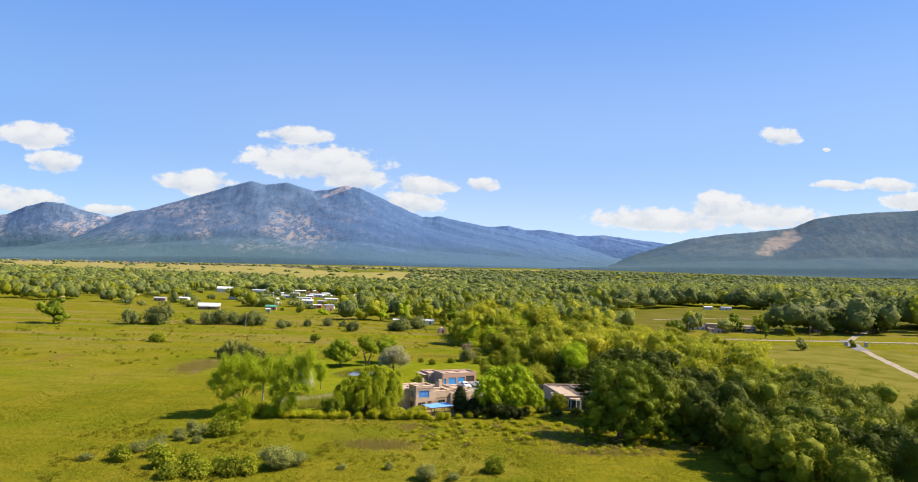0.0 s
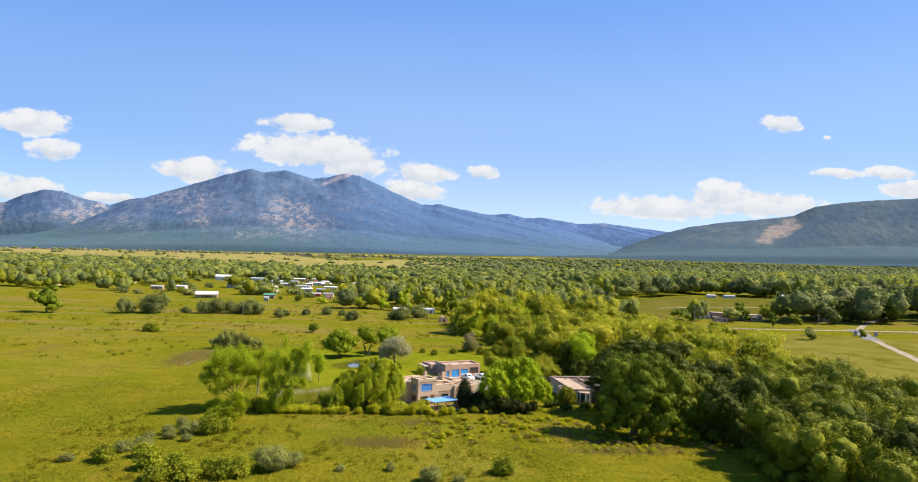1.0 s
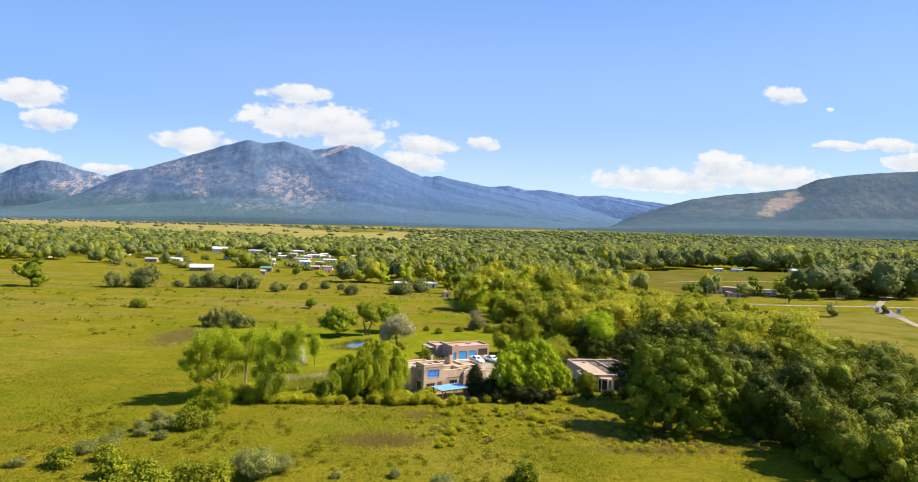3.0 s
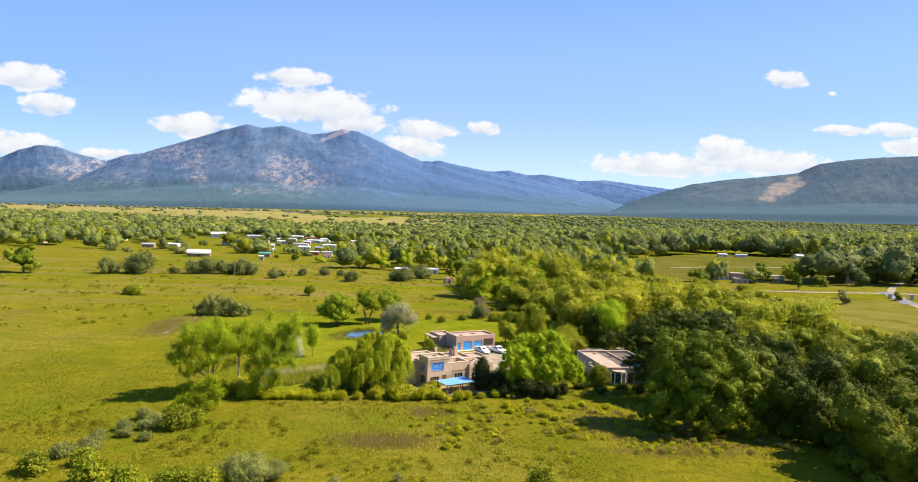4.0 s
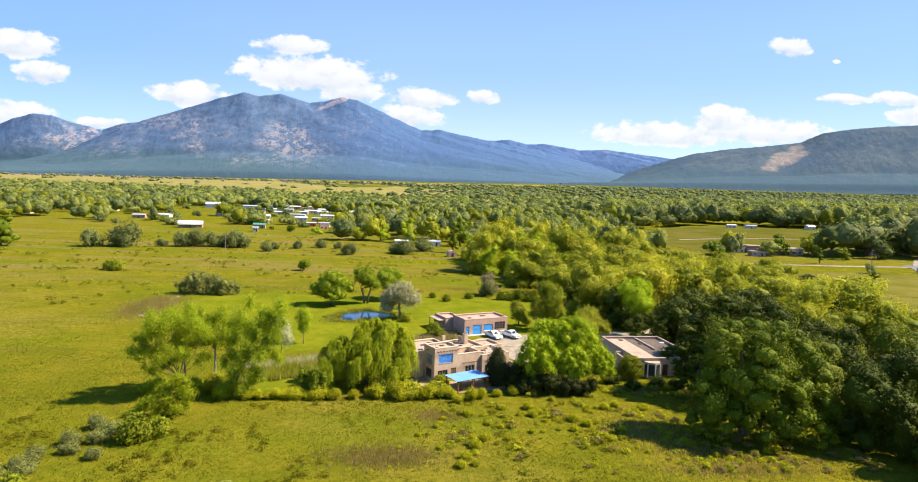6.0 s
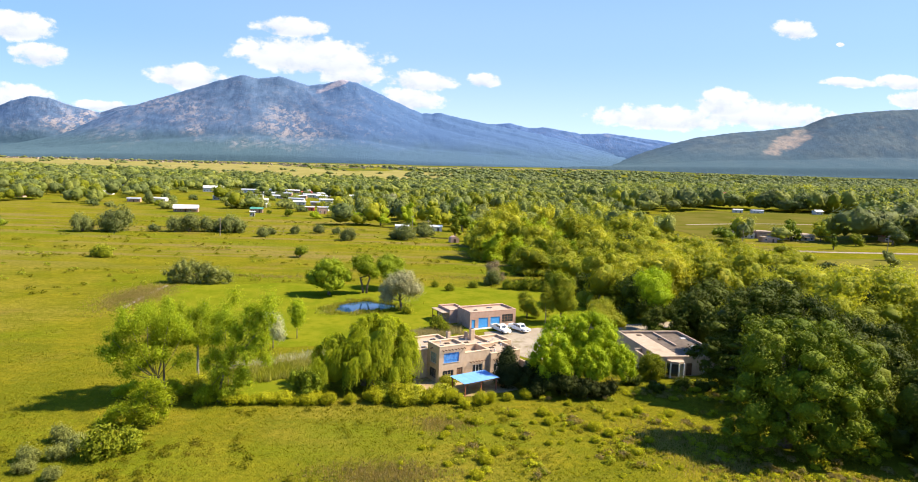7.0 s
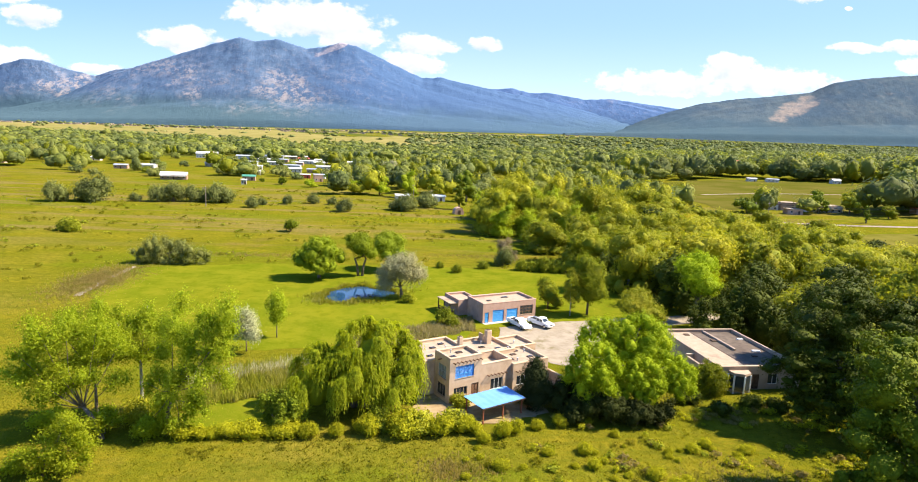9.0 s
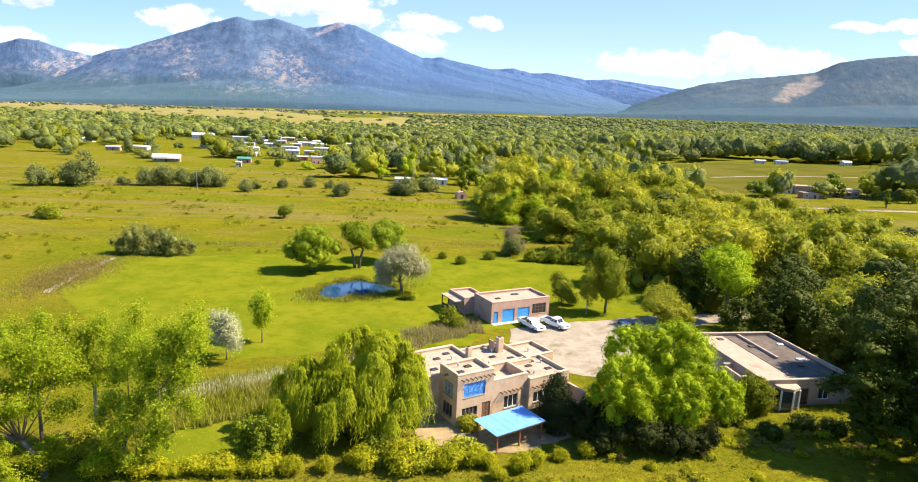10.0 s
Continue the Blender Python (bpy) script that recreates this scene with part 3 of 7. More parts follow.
def lump_field(rng, wave):
    """A smooth uneven field over space, about -1 to 1, with lumps of the given size."""
    W = rng.normal(size=(7, 3))
    W *= (6.283 / (wave * (0.7 + 0.9 * rng.random(7)) * np.linalg.norm(W, axis=1)))[:, None]
    ph = 6.283 * rng.random(7)
    return lambda P: np.sin(P @ W.T + ph).sum(1) / 3.2


def core_mesh(lobes, k, swell, nu=14, nv=8):
    """The dense inner leaf mass of each lobe: an uneven closed shell at k of its size."""
    vs, fs = [], []
    uu, vv = (q.ravel() for q in np.meshgrid(np.arange(nu) * 2 * math.pi / nu, np.linspace(-math.pi / 2, math.pi / 2, nv + 1)))
    D = np.stack((np.cos(uu) * np.cos(vv), np.sin(uu) * np.cos(vv), np.sin(vv)), 1)
    a = (np.arange(nv)[:, None] * nu + np.arange(nu)[None]).ravel()
    b = (np.arange(nv)[:, None] * nu + (np.arange(nu)[None] + 1) % nu).ravel()
    G = np.concatenate((np.stack((a, b, b + nu), 1), np.stack((a, b + nu, a + nu), 1)))
    for i, l in enumerate(lobes):
        c, e = np.array(l[:3]), np.array(l[3:6])
        P = c + D * e * k
        P = P + D * (swell(P) * e.mean() * np.abs(np.cos(vv)) ** 0.3)[:, None]
        P[:, 2] = np.maximum(P[:, 2], 0.1)
        vs.append(P), fs.append(G + i * nu * (nv + 1))
    return np.concatenate(vs), np.concatenate(fs)


def mass_crown(name, rng, lobes, mat, leaves=5000, size=0.2, core=0.72, nu=14, nv=8, tuft=0.5, per=16, rag=0.26, hang=0.0, aspect=0.6, loose=0.55, rise=0.3):
    """A closed leafy mass: uneven inner shells under a thick coat of leaf tufts."""
    L = np.array(lobes, float)
    r0 = float(np.median(L[:, 3:6]))
    f1, f2 = lump_field(rng, r0 * 1.5), lump_field(rng, r0 * 0.7)

    def swell(P):
        return rag * (0.6 * f1(P) + 0.4 * f2(P))
    w = L[:, 3] * L[:, 4] + L[:, 3] * L[:, 5] + L[:, 4] * L[:, 5]
    m = int(leaves / per * 2.2)
    k = rng.choice(len(L), size=m, p=w / w.sum())
    d = rng.normal(size=(m, 3))
    d /= np.linalg.norm(d, axis=1)[:, None]
    keep = (d[:, 2] > -0.5) | (rng.random(m) < 0.4)
    e = L[k, 3:6].mean(1)
    C = L[k, :3] + d * L[k, 3:6] * core
    C = C + d * (e * (swell(C) + (1.0 - core) * rng.random(m) ** 1.3))[:, None]
    for j in range(len(L)):
        q = np.linalg.norm((C - L[j, :3]) / L[j, 3:6], axis=1)
        keep &= (q > core * 0.9) | (k == j)
    n = max(1, leaves // per)
    C, d = C[keep][:n], d[keep][:n]
    D = np.repeat(d, per, 0)
    axis_ = d * 0.8 + (0, 0, rise) + rng.normal(size=d.shape) * 0.45
    axis_ /= np.linalg.norm(axis_, axis=1)[:, None]
    along = rng.random((len(D), 1)) * 1.9 - 0.7
    E = rng.normal(size=D.shape) * (0.42 * (1.25 - 0.45 * along)) + np.repeat(axis_, per, 0) * along
    big = np.repeat(tuft * (0.5 + 0.9 * rng.random(len(C))), per)[:, None]
    P = np.repeat(C, per, 0) + E * big
    P[:, 2] = np.maximum(P[:, 2], 0.15)
    N = D * 0.9 + E * 0.35 + (0, 0, 0.2) + rng.normal(size=D.shape) * loose
    N /= np.linalg.norm(N, axis=1)[:, None]
    V, F = leaf_quads(P, N, size * (0.6 + 0.8 * rng.random(len(P))), rng, aspect, hang)
    K, G = core_mesh(lobes, core, swell, nu, nv)
    me = mesh_np(name, np.concatenate((V, K)), np.concatenate((F, G + len(V))), mat)
    me.polygons.foreach_set("use_smooth", [True] * len(me.polygons))
    return me


def crown_mesh(name, rng, lobes, mat, clusters=700, per=14, spread=0.35, size=0.24, aspect=0.6, under=-0.35, hang=0.0, shell=0.62, fine=0.62):
    P, N = lobed_cloud(rng, lobes, int(clusters * fine), int(per * 4.2), spread, under, shell)
    P[:, 2] = np.maximum(P[:, 2], 0.15)
    size = size * 0.66
    S = size * (0.6 + 0.8 * rng.random(len(P)))
    V, F = leaf_quads(P, N, S, rng, aspect, hang)
    return mesh_np(name, V, F, mat)


def woody_mesh(name, bm, mat):
    me = bpy.data.meshes.new(name)
    bm.to_mesh(me)
    bm.free()
    me.materials.append(MATS[mat])
    me.polygons.foreach_set("use_smooth", [True] * len(me.polygons))
    return me


def trunk_parts(ob, rng, lobes, height_, radius, mat="bark", stems=1, lean=(0, 0), fork=0.35):
    """Trunk or several stems, and a limb into every lobe, each a part of the tree."""
    thin = 1.0 if len(lobes) < 14 else 0.55
    for s in range(stems):
        a = 2 * math.pi * s / max(stems, 1)
        off = Vector((math.cos(a), math.sin(a), 0)) * (radius * 1.6 if stems > 1 else 0)
        top = Vector((lean[0], lean[1], height_ * fork)) + off * 3
        pts = [off + Vector((0, 0, -0.3)), off * 1.5 + Vector((lean[0] * 0.3, lean[1] * 0.3, height_ * fork * 0.5)), top]
        new("trunk", woody_mesh("trunk", tube(bmesh.new(), pts, [radius * 1.25, radius * 0.9, radius * 0.7], 8), mat)).parent = ob
        for i, l in enumerate(lobes):
            if i % stems != s:
                continue
            c = Vector(l[:3])
            mid = top.lerp(c, 0.5) + Vector((rng.normal() * 0.3, rng.normal() * 0.3, -0.2))
            line = [top - Vector((0, 0, 0.2)), mid, c + Vector((0, 0, l[5] * 0.45))]
            new("limb", woody_mesh("limb", tube(bmesh.new(), line, [radius * 0.55 * thin, radius * 0.34 * thin, radius * 0.1], 6), mat)).parent = ob


def tree(name, seed, x, y, lobes, mat, label, category="tree", bark="bark", radius=0.22, stems=1, lean=(0, 0), fork=0.35, group="", turn=0, limbs=9, **kw):
    rng = np.random.default_rng(seed)
    h = max(l[2] + l[5] for l in lobes)
    ob = thing(name, pose(x, y, ground_z(x, y), 0, 0, turn), label, category, group)
    few = lobes if len(lobes) <= limbs else [lobes[int(i * len(lobes) / limbs)] for i in range(limbs)]
    trunk_parts(ob, rng, few, h, radius, bark, stems, lean, fork)
    build = mass_crown if "leaves" in kw else crown_mesh
    new("crown", build("crown", rng, lobes, mat, **kw)).parent = ob
    return ob


def round_lobes(rng, h, w, n, bottom=0.25, sq=0.8):
    """A broken rounded crown of uneven lobes with total height h and width w."""
    r = w / 2
    out = [(0, 0, h * (bottom + 1) / 2 * 0.96, r * 0.62, r * 0.62, h * (1 - bottom) / 2 * 0.86)]
    for i in range(n + 4):
        a = 2.4 * i + rng.normal() * 0.4
        z = h * (bottom + 0.10 + (0.84 - bottom) * ((i * 0.618 + 0.2 * rng.random()) % 1.0))
        q = r * (0.70 if z < h * 0.62 else 0.46) * (0.75 + 0.45 * rng.random())
        s = r * (0.27 + 0.22 * rng.random())
        out.append((q * math.cos(a), q * math.sin(a), min(z, h * (0.90 + 0.12 * rng.random()) - s * sq), s, s * (0.85 + 0.3 * rng.random()), s * sq * (0.8 + 0.5 * rng.random())))
    return out


def feather(rng, lobes, k=4):
    """Break each lobe into slender upright sprays with gaps between them."""
    out = []
    for x, y, z, a, b, c in lobes:
        for i in range(k):
            t = 2.4 * i + 6.28 * rng.random()
            q = 1.1 * math.sqrt((i + 0.3) / k)
            f = 0.34 + 0.16 * rng.random()
            out.append((x + a * q * math.cos(t), y + b * q * math.sin(t), z + c * 0.35 * rng.normal(), a * f, b * f, c * (0.55 + 0.3 * rng.random())))
    return out


def clumpy(rng, lobes, k=9, flat=0.7, f0=0.36, q=0.72):
    """Cover each big lobe with smaller rounded clumps."""
    out = []
    for x, y, z, a, b, c in lobes:
        for i in range(k):
            u = 1 - 1.45 * (i + 0.5) / k
            t = 2.4 * i + rng.normal() * 0.3
            h = math.sqrt(max(0.0, 1 - u * u))
            f = f0 * (1 + 0.4 * rng.random())
            out.append((x + a * q * h * math.cos(t), y + b * q * h * math.sin(t), z + c * q * u, a * f, b * f, max(a, c) * f * flat))
    return out


def column_lobes(rng, h, w, n, low=0.2):
    """Upright feathery columns side by side, bare below, the middle ones tallest."""
    out = []
    for i in range(n):
        f = math.sqrt((i + 0.5) / n)
        a = 2.4 * i + rng.normal() * 0.3
        top = h * (1.0 - 0.30 * f * rng.random() - 0.10 * f)
        bot = h * (low + 0.16 * rng.random() * (1 - f))
        x, y = w / 2 * f * 0.85 * math.cos(a), w / 2 * f * 0.65 * math.sin(a)
        r = w * (0.105 + 0.05 * rng.random())
        m = (top - bot) / 2
        out.append((x, y, bot + m * 1.25, r, r, m * 0.75))
        out.append((x * 0.9 + rng.normal() * 0.5, y * 0.9 + rng.normal() * 0.5, bot + m * 0.55, r * 0.95, r * 0.95, m * 0.5))
    return out


def shrub_lobes(rng, h, w, n):
    """A low ragged cluster of rounded tufts."""
    out = []
    for i in range(n + 3):
        a, q = 2.4 * i + rng.normal() * 0.3, w / 2 * 0.68 * math.sqrt((i + 0.3) / (n + 3))
        s = w * (0.17 + 0.11 * rng.random())
        z = h * (0.35 + 0.45 * rng.random()) * (1 - 0.35 * q / (w / 2))
        out.append((q * math.cos(a), q * math.sin(a), z, s, s, max(min(h - z, s * 1.1), s * 0.6)))
    return out
# ---------------------------------------------------------------- land
def axis(lo, n0, n1, hi, step, grow):
    """Grid lines: even between n0 and n1, ever wider outside."""
    mid = list(np.arange(n0, n1 + 1e-6, step))
    out, s, v = [], step, n1
    while v < hi:
        s *= grow
        v = min(v + s, hi)
        out.append(v)
    back, s, v = [], step, n0
    while v > lo:
        s *= grow
        v = max(v - s, lo)
        back.append(v)
    return np.array(back[::-1] + mid + out)


def build_ground():
    xs, ys = axis(-5200, -75, 95, 6200, 1.5, 1.12), axis(-700, 85, 275, 4950, 1.5, 1.08)
    X, Y = np.meshgrid(xs, ys)
    Z = height(X, Y) - 0.9 * smooth01(1.08, 0.75, pond_r(X, Y))
    nx = len(xs)
    i = np.arange(len(ys) - 1)[:, None] * nx + np.arange(nx - 1)[None]
    F = np.stack((i, i + 1, i + nx + 1, i + nx), -1).reshape(-1, 4)
    me = mesh_np("ground", np.stack((X, Y, Z), -1).reshape(-1, 3), F, "meadow")
    me.polygons.foreach_set("use_smooth", [True] * len(me.polygons))
    tagged(new("ground", me), "yellow-green wild meadow with brown dry patches", "meadow", kind="structure")


build_ground()


def wavy(points, amp, seed, step=2.0):
    """A closed outline with soft irregular edges."""
    rng = random.Random(seed)
    out = []
    for (ax, ay), (bx, by) in zip(points, points[1:] + points[:1]):
        k = max(1, int(math.hypot(bx - ax, by - ay) / step))
        for j in range(k):
            out.append((ax + (bx - ax) * j / k + rng.uniform(-amp, amp), ay + (by - ay) * j / k + rng.uniform(-amp, amp)))
    return out


def sheet(name, outline, z, mat, label, category, hole=None):
    bm = bmesh.new()
    edges = []
    for loop in (outline, hole) if hole else (outline,):
        vs = [bm.verts.new((x, y, ground_z(x, y) + z)) for x, y in loop]
        edges += [bm.edges.new((a, b)) for a, b in zip(vs, vs[1:] + vs[:1])]
    bmesh.ops.triangle_fill(bm, use_beauty=True, use_dissolve=False, edges=edges)
    return tagged(part(name, bm, mat), label, category, kind="structure")


def strip(name, line, width, z, mat, label, category):
    """A way of even width that follows the land."""
    pts = []
    for (ax, ay), (bx, by) in zip(line, line[1:]):
        k = max(1, int(math.hypot(bx - ax, by - ay) / 6))
        pts += [(ax + (bx - ax) * j / k, ay + (by - ay) * j / k) for j in range(k)]
    pts.append(line[-1])
    bm = bmesh.new()
    rows = []
    for i, (x, y) in enumerate(pts):
        a, b = pts[max(i - 1, 0)], pts[min(i + 1, len(pts) - 1)]
        d = Vector((b[0] - a[0], b[1] - a[1])).normalized()
        w = width / 2 * (1 + 0.12 * math.sin(i * 1.7))
        rows.append([bm.verts.new((x - d.y * s * w, y + d.x * s * w, ground_z(x - d.y * s * w, y + d.x * s * w) + z)) for s in (-1, 0, 1)])
    for r0, r1 in zip(rows, rows[1:]):
        for k in range(2):
            bm.faces.new((r0[k], r0[k + 1], r1[k + 1], r1[k]))
    return tagged(part(name, bm, mat), label, category, kind="structure")


pond_line = [(POND[0] + r * POND[2] * math.cos(a), POND[1] + r * POND[3] * math.sin(a))
             for a in [2 * math.pi * k / 48 for k in range(48)]
             for r in [1.16 * float(pond_shape(a))]]
sheet("lawn", wavy([(-66, 241), (-40, 250), (5, 252), (46, 249), (56, 230), (54, 206), (40, 203), (14, 196), (11, 189), (4, 188.5),
                    (-6, 188), (-16, 184), (-30, 182), (-46, 192), (-65, 216)], 0.35, 3), 0.03, "lawn",
      "bright green mown lawn", "lawn", hole=pond_line)
sheet("garden_lawn", wavy([(-25, 155), (-13, 155.5), (-12, 165), (-18, 169), (-27, 167)], 0.3, 4), 0.03, "lawn",
      "small mown patch of lawn by the reeds", "lawn")
sheet("driveway", wavy([(17.5, 190.5), (19, 197), (28, 200.2), (41, 203.4), (60, 207), (75, 212), (76, 208), (56, 200), (41, 197), (38, 190),
                        (35, 180), (30, 176), (24, 178)], 0.3, 5), 0.05, "dirt", "pale dirt driveway and parking yard", "driveway")
sheet("patio", wavy([(1.5, 160.5), (5, 158.0), (9, 156.6), (15, 157.6), (19.5, 160.5), (17, 165), (6.5, 163.2), (4.5, 167), (2.6, 165)], 0.6, 6, 1.2), 0.06, "earth",
      "bare earth yard in front of the house", "yard")
bm = bmesh.new()
vs = [bm.verts.new((POND[0] + (x - POND[0]) * 0.93, POND[1] + (y - POND[1]) * 0.93, -0.22)) for x, y in pond_line]
bm.faces.new(vs)
tagged(part("water", bm, "water"), "still blue garden pond reflecting the sky", "pond", kind="structure")

strip("mown_edge", [(-66.5, 243), (-66.8, 230), (-66, 214)], 1.3, 0.06, "dirt", "pale trodden edge of the lawn", "path")
strip("gravel_road", [(185, 190), (195, 212), (232, 285), (262, 341), (290, 372), (330, 410)], 3.6, 0.10, "dirt",
      "pale gravel road through the pasture", "road")
strip("paved_drive", [(240, 302), (256, 330), (268, 352)], 6.5, 0.16, "asphalt", "grey paved drive at the gate", "road")
strip("field_track", [(215, 510), (270, 525), (330, 520), (372, 508), (400, 470)], 4.0, 0.2, "dirt", "pale dirt track across the field", "track")
strip("village_lane", [(150, 372), (210, 352), (262, 345), (330, 330)], 5.0, 0.12, "dirt", "dusty lane past the adobe compound", "road")


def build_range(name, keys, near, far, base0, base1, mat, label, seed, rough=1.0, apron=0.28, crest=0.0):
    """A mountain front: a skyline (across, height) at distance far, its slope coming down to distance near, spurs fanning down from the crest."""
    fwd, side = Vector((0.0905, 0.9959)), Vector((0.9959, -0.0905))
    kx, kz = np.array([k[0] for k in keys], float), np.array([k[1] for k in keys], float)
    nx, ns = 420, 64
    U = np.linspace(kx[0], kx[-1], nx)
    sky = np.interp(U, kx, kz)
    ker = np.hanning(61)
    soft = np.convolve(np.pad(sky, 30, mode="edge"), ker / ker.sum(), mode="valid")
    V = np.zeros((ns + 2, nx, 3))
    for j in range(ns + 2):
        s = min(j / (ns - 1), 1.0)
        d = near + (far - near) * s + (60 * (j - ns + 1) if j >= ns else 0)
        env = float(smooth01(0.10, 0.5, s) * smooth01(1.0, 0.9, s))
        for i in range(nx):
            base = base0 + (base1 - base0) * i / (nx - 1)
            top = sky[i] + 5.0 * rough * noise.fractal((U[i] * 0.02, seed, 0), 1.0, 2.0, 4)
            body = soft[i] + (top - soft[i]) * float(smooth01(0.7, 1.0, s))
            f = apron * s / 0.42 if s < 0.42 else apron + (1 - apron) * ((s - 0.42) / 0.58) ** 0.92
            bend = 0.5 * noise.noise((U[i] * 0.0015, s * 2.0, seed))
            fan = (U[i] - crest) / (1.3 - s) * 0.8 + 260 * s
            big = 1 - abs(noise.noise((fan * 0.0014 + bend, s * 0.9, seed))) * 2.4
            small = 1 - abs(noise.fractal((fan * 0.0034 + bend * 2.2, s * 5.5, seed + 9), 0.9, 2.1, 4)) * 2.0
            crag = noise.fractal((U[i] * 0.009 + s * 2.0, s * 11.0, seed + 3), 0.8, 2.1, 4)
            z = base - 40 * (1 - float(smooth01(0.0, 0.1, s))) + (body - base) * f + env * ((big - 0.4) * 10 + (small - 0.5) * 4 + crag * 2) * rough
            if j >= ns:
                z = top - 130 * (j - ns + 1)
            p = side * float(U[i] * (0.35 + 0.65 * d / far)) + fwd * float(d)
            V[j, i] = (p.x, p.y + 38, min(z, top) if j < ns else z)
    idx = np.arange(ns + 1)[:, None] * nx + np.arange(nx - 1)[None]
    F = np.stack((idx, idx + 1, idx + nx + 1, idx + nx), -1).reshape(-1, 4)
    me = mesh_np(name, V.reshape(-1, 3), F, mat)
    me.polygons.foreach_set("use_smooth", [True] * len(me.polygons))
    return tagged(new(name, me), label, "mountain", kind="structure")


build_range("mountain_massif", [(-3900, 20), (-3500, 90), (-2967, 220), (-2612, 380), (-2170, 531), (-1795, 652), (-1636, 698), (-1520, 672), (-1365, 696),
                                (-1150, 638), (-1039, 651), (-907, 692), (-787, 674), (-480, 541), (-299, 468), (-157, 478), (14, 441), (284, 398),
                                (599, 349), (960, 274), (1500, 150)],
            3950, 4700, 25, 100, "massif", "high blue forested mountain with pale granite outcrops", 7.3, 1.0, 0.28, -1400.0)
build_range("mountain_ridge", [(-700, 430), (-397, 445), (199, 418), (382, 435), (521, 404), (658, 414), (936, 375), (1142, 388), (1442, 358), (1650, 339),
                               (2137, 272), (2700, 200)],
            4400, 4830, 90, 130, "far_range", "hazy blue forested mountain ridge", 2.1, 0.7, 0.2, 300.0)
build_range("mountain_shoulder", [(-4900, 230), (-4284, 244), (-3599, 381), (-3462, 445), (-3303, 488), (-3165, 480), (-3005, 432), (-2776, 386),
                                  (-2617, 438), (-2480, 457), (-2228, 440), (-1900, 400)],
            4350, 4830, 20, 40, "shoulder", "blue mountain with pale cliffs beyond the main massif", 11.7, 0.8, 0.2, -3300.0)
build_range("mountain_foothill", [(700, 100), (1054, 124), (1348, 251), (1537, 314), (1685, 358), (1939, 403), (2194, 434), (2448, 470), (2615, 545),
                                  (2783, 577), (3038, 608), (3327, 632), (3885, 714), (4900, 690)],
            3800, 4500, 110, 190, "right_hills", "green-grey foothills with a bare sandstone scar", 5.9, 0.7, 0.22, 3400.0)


# ---------------------------------------------------------------- far woods
def inside(poly, x, y):
    c = False
    for (ax, ay), (bx, by) in zip(poly, poly[1:] + poly[:1]):
        if (ay > y) != (by > y) and x < (bx - ax) * (y - ay) / (by - ay) + ax:
            c = not c
    return c


def woods_mesh(name, rng, spots, quads, mat, size, core=0):
    """Many crowns in one mesh: spots are (x, y, width, height); core: steps round each inner shell."""
    A = np.array(spots, float)
    k = len(A)
    d = rng.normal(size=(k * quads, 3))
    d /= np.linalg.norm(d, axis=1)[:, None]
    d[:, 2] = np.where(d[:, 2] < -0.45, -d[:, 2], d[:, 2])
    R = np.repeat(A, quads, 0)
    ph = rng.random((k, 2)) * 6.28

    def lump(d, ph):
        az = np.arctan2(d[:, 1], d[:, 0])
        return 0.88 + 0.15 * np.sin(3 * az + ph[:, 0] + 3 * d[:, 2]) + 0.10 * np.sin(5 * d[:, 2] + ph[:, 1] + az)
    q = lump(d, np.repeat(ph, quads, 0)) + 0.15 * rng.normal(size=len(R))
    base = height(R[:, 0], R[:, 1])
    P = np.stack((R[:, 0] + d[:, 0] * R[:, 2] / 2 * q, R[:, 1] + d[:, 1] * R[:, 2] / 2 * q, base + R[:, 3] * (0.55 + 0.45 * d[:, 2] * q)), 1)
    N = d + rng.normal(size=P.shape) * 0.3 + (0, 0, 0.15)
    N /= np.linalg.norm(N, axis=1)[:, None]
    S = size * (0.6 + 0.8 * rng.random(len(P))) * R[:, 2] / 10
    V, F = leaf_quads(P, N, S, rng, 0.75)
    if core:
        nu, nv = core, core // 2 + 1
        uu, vv = (g.ravel() for g in np.meshgrid(np.arange(nu) * 2 * math.pi / nu, np.linspace(-1.2, math.pi / 2, nv + 1)))
        D = np.tile(np.stack((np.cos(uu) * np.cos(vv), np.sin(uu) * np.cos(vv), np.sin(vv)), 1), (k, 1))
        m = len(uu)
        B, r = np.repeat(A, m, 0), 0.84 * lump(D, np.repeat(ph, m, 0)) * (1 + 0.06 * rng.normal(size=k * m))
        C = np.stack((B[:, 0] + D[:, 0] * B[:, 2] / 2 * r, B[:, 1] + D[:, 1] * B[:, 2] / 2 * r, height(B[:, 0], B[:, 1]) + B[:, 3] * (0.55 + 0.45 * D[:, 2] * r)), 1)
        a = (np.arange(nv)[:, None] * nu + np.arange(nu)[None]).ravel()
        b = (np.arange(nv)[:, None] * nu + (np.arange(nu)[None] + 1) % nu).ravel()
        G = np.concatenate((np.stack((a, b, b + nu), 1), np.stack((a, b + nu, a + nu), 1)))
        G = (G[None] + (np.arange(k) * m)[:, None, None]).reshape(-1, 3)
        V, F = np.concatenate((V, C)), np.concatenate((F, G + len(V)))
    me = mesh_np(name, V, F, mat)
    me.polygons.foreach_set("use_smooth", [True] * len(me.polygons))
    return me


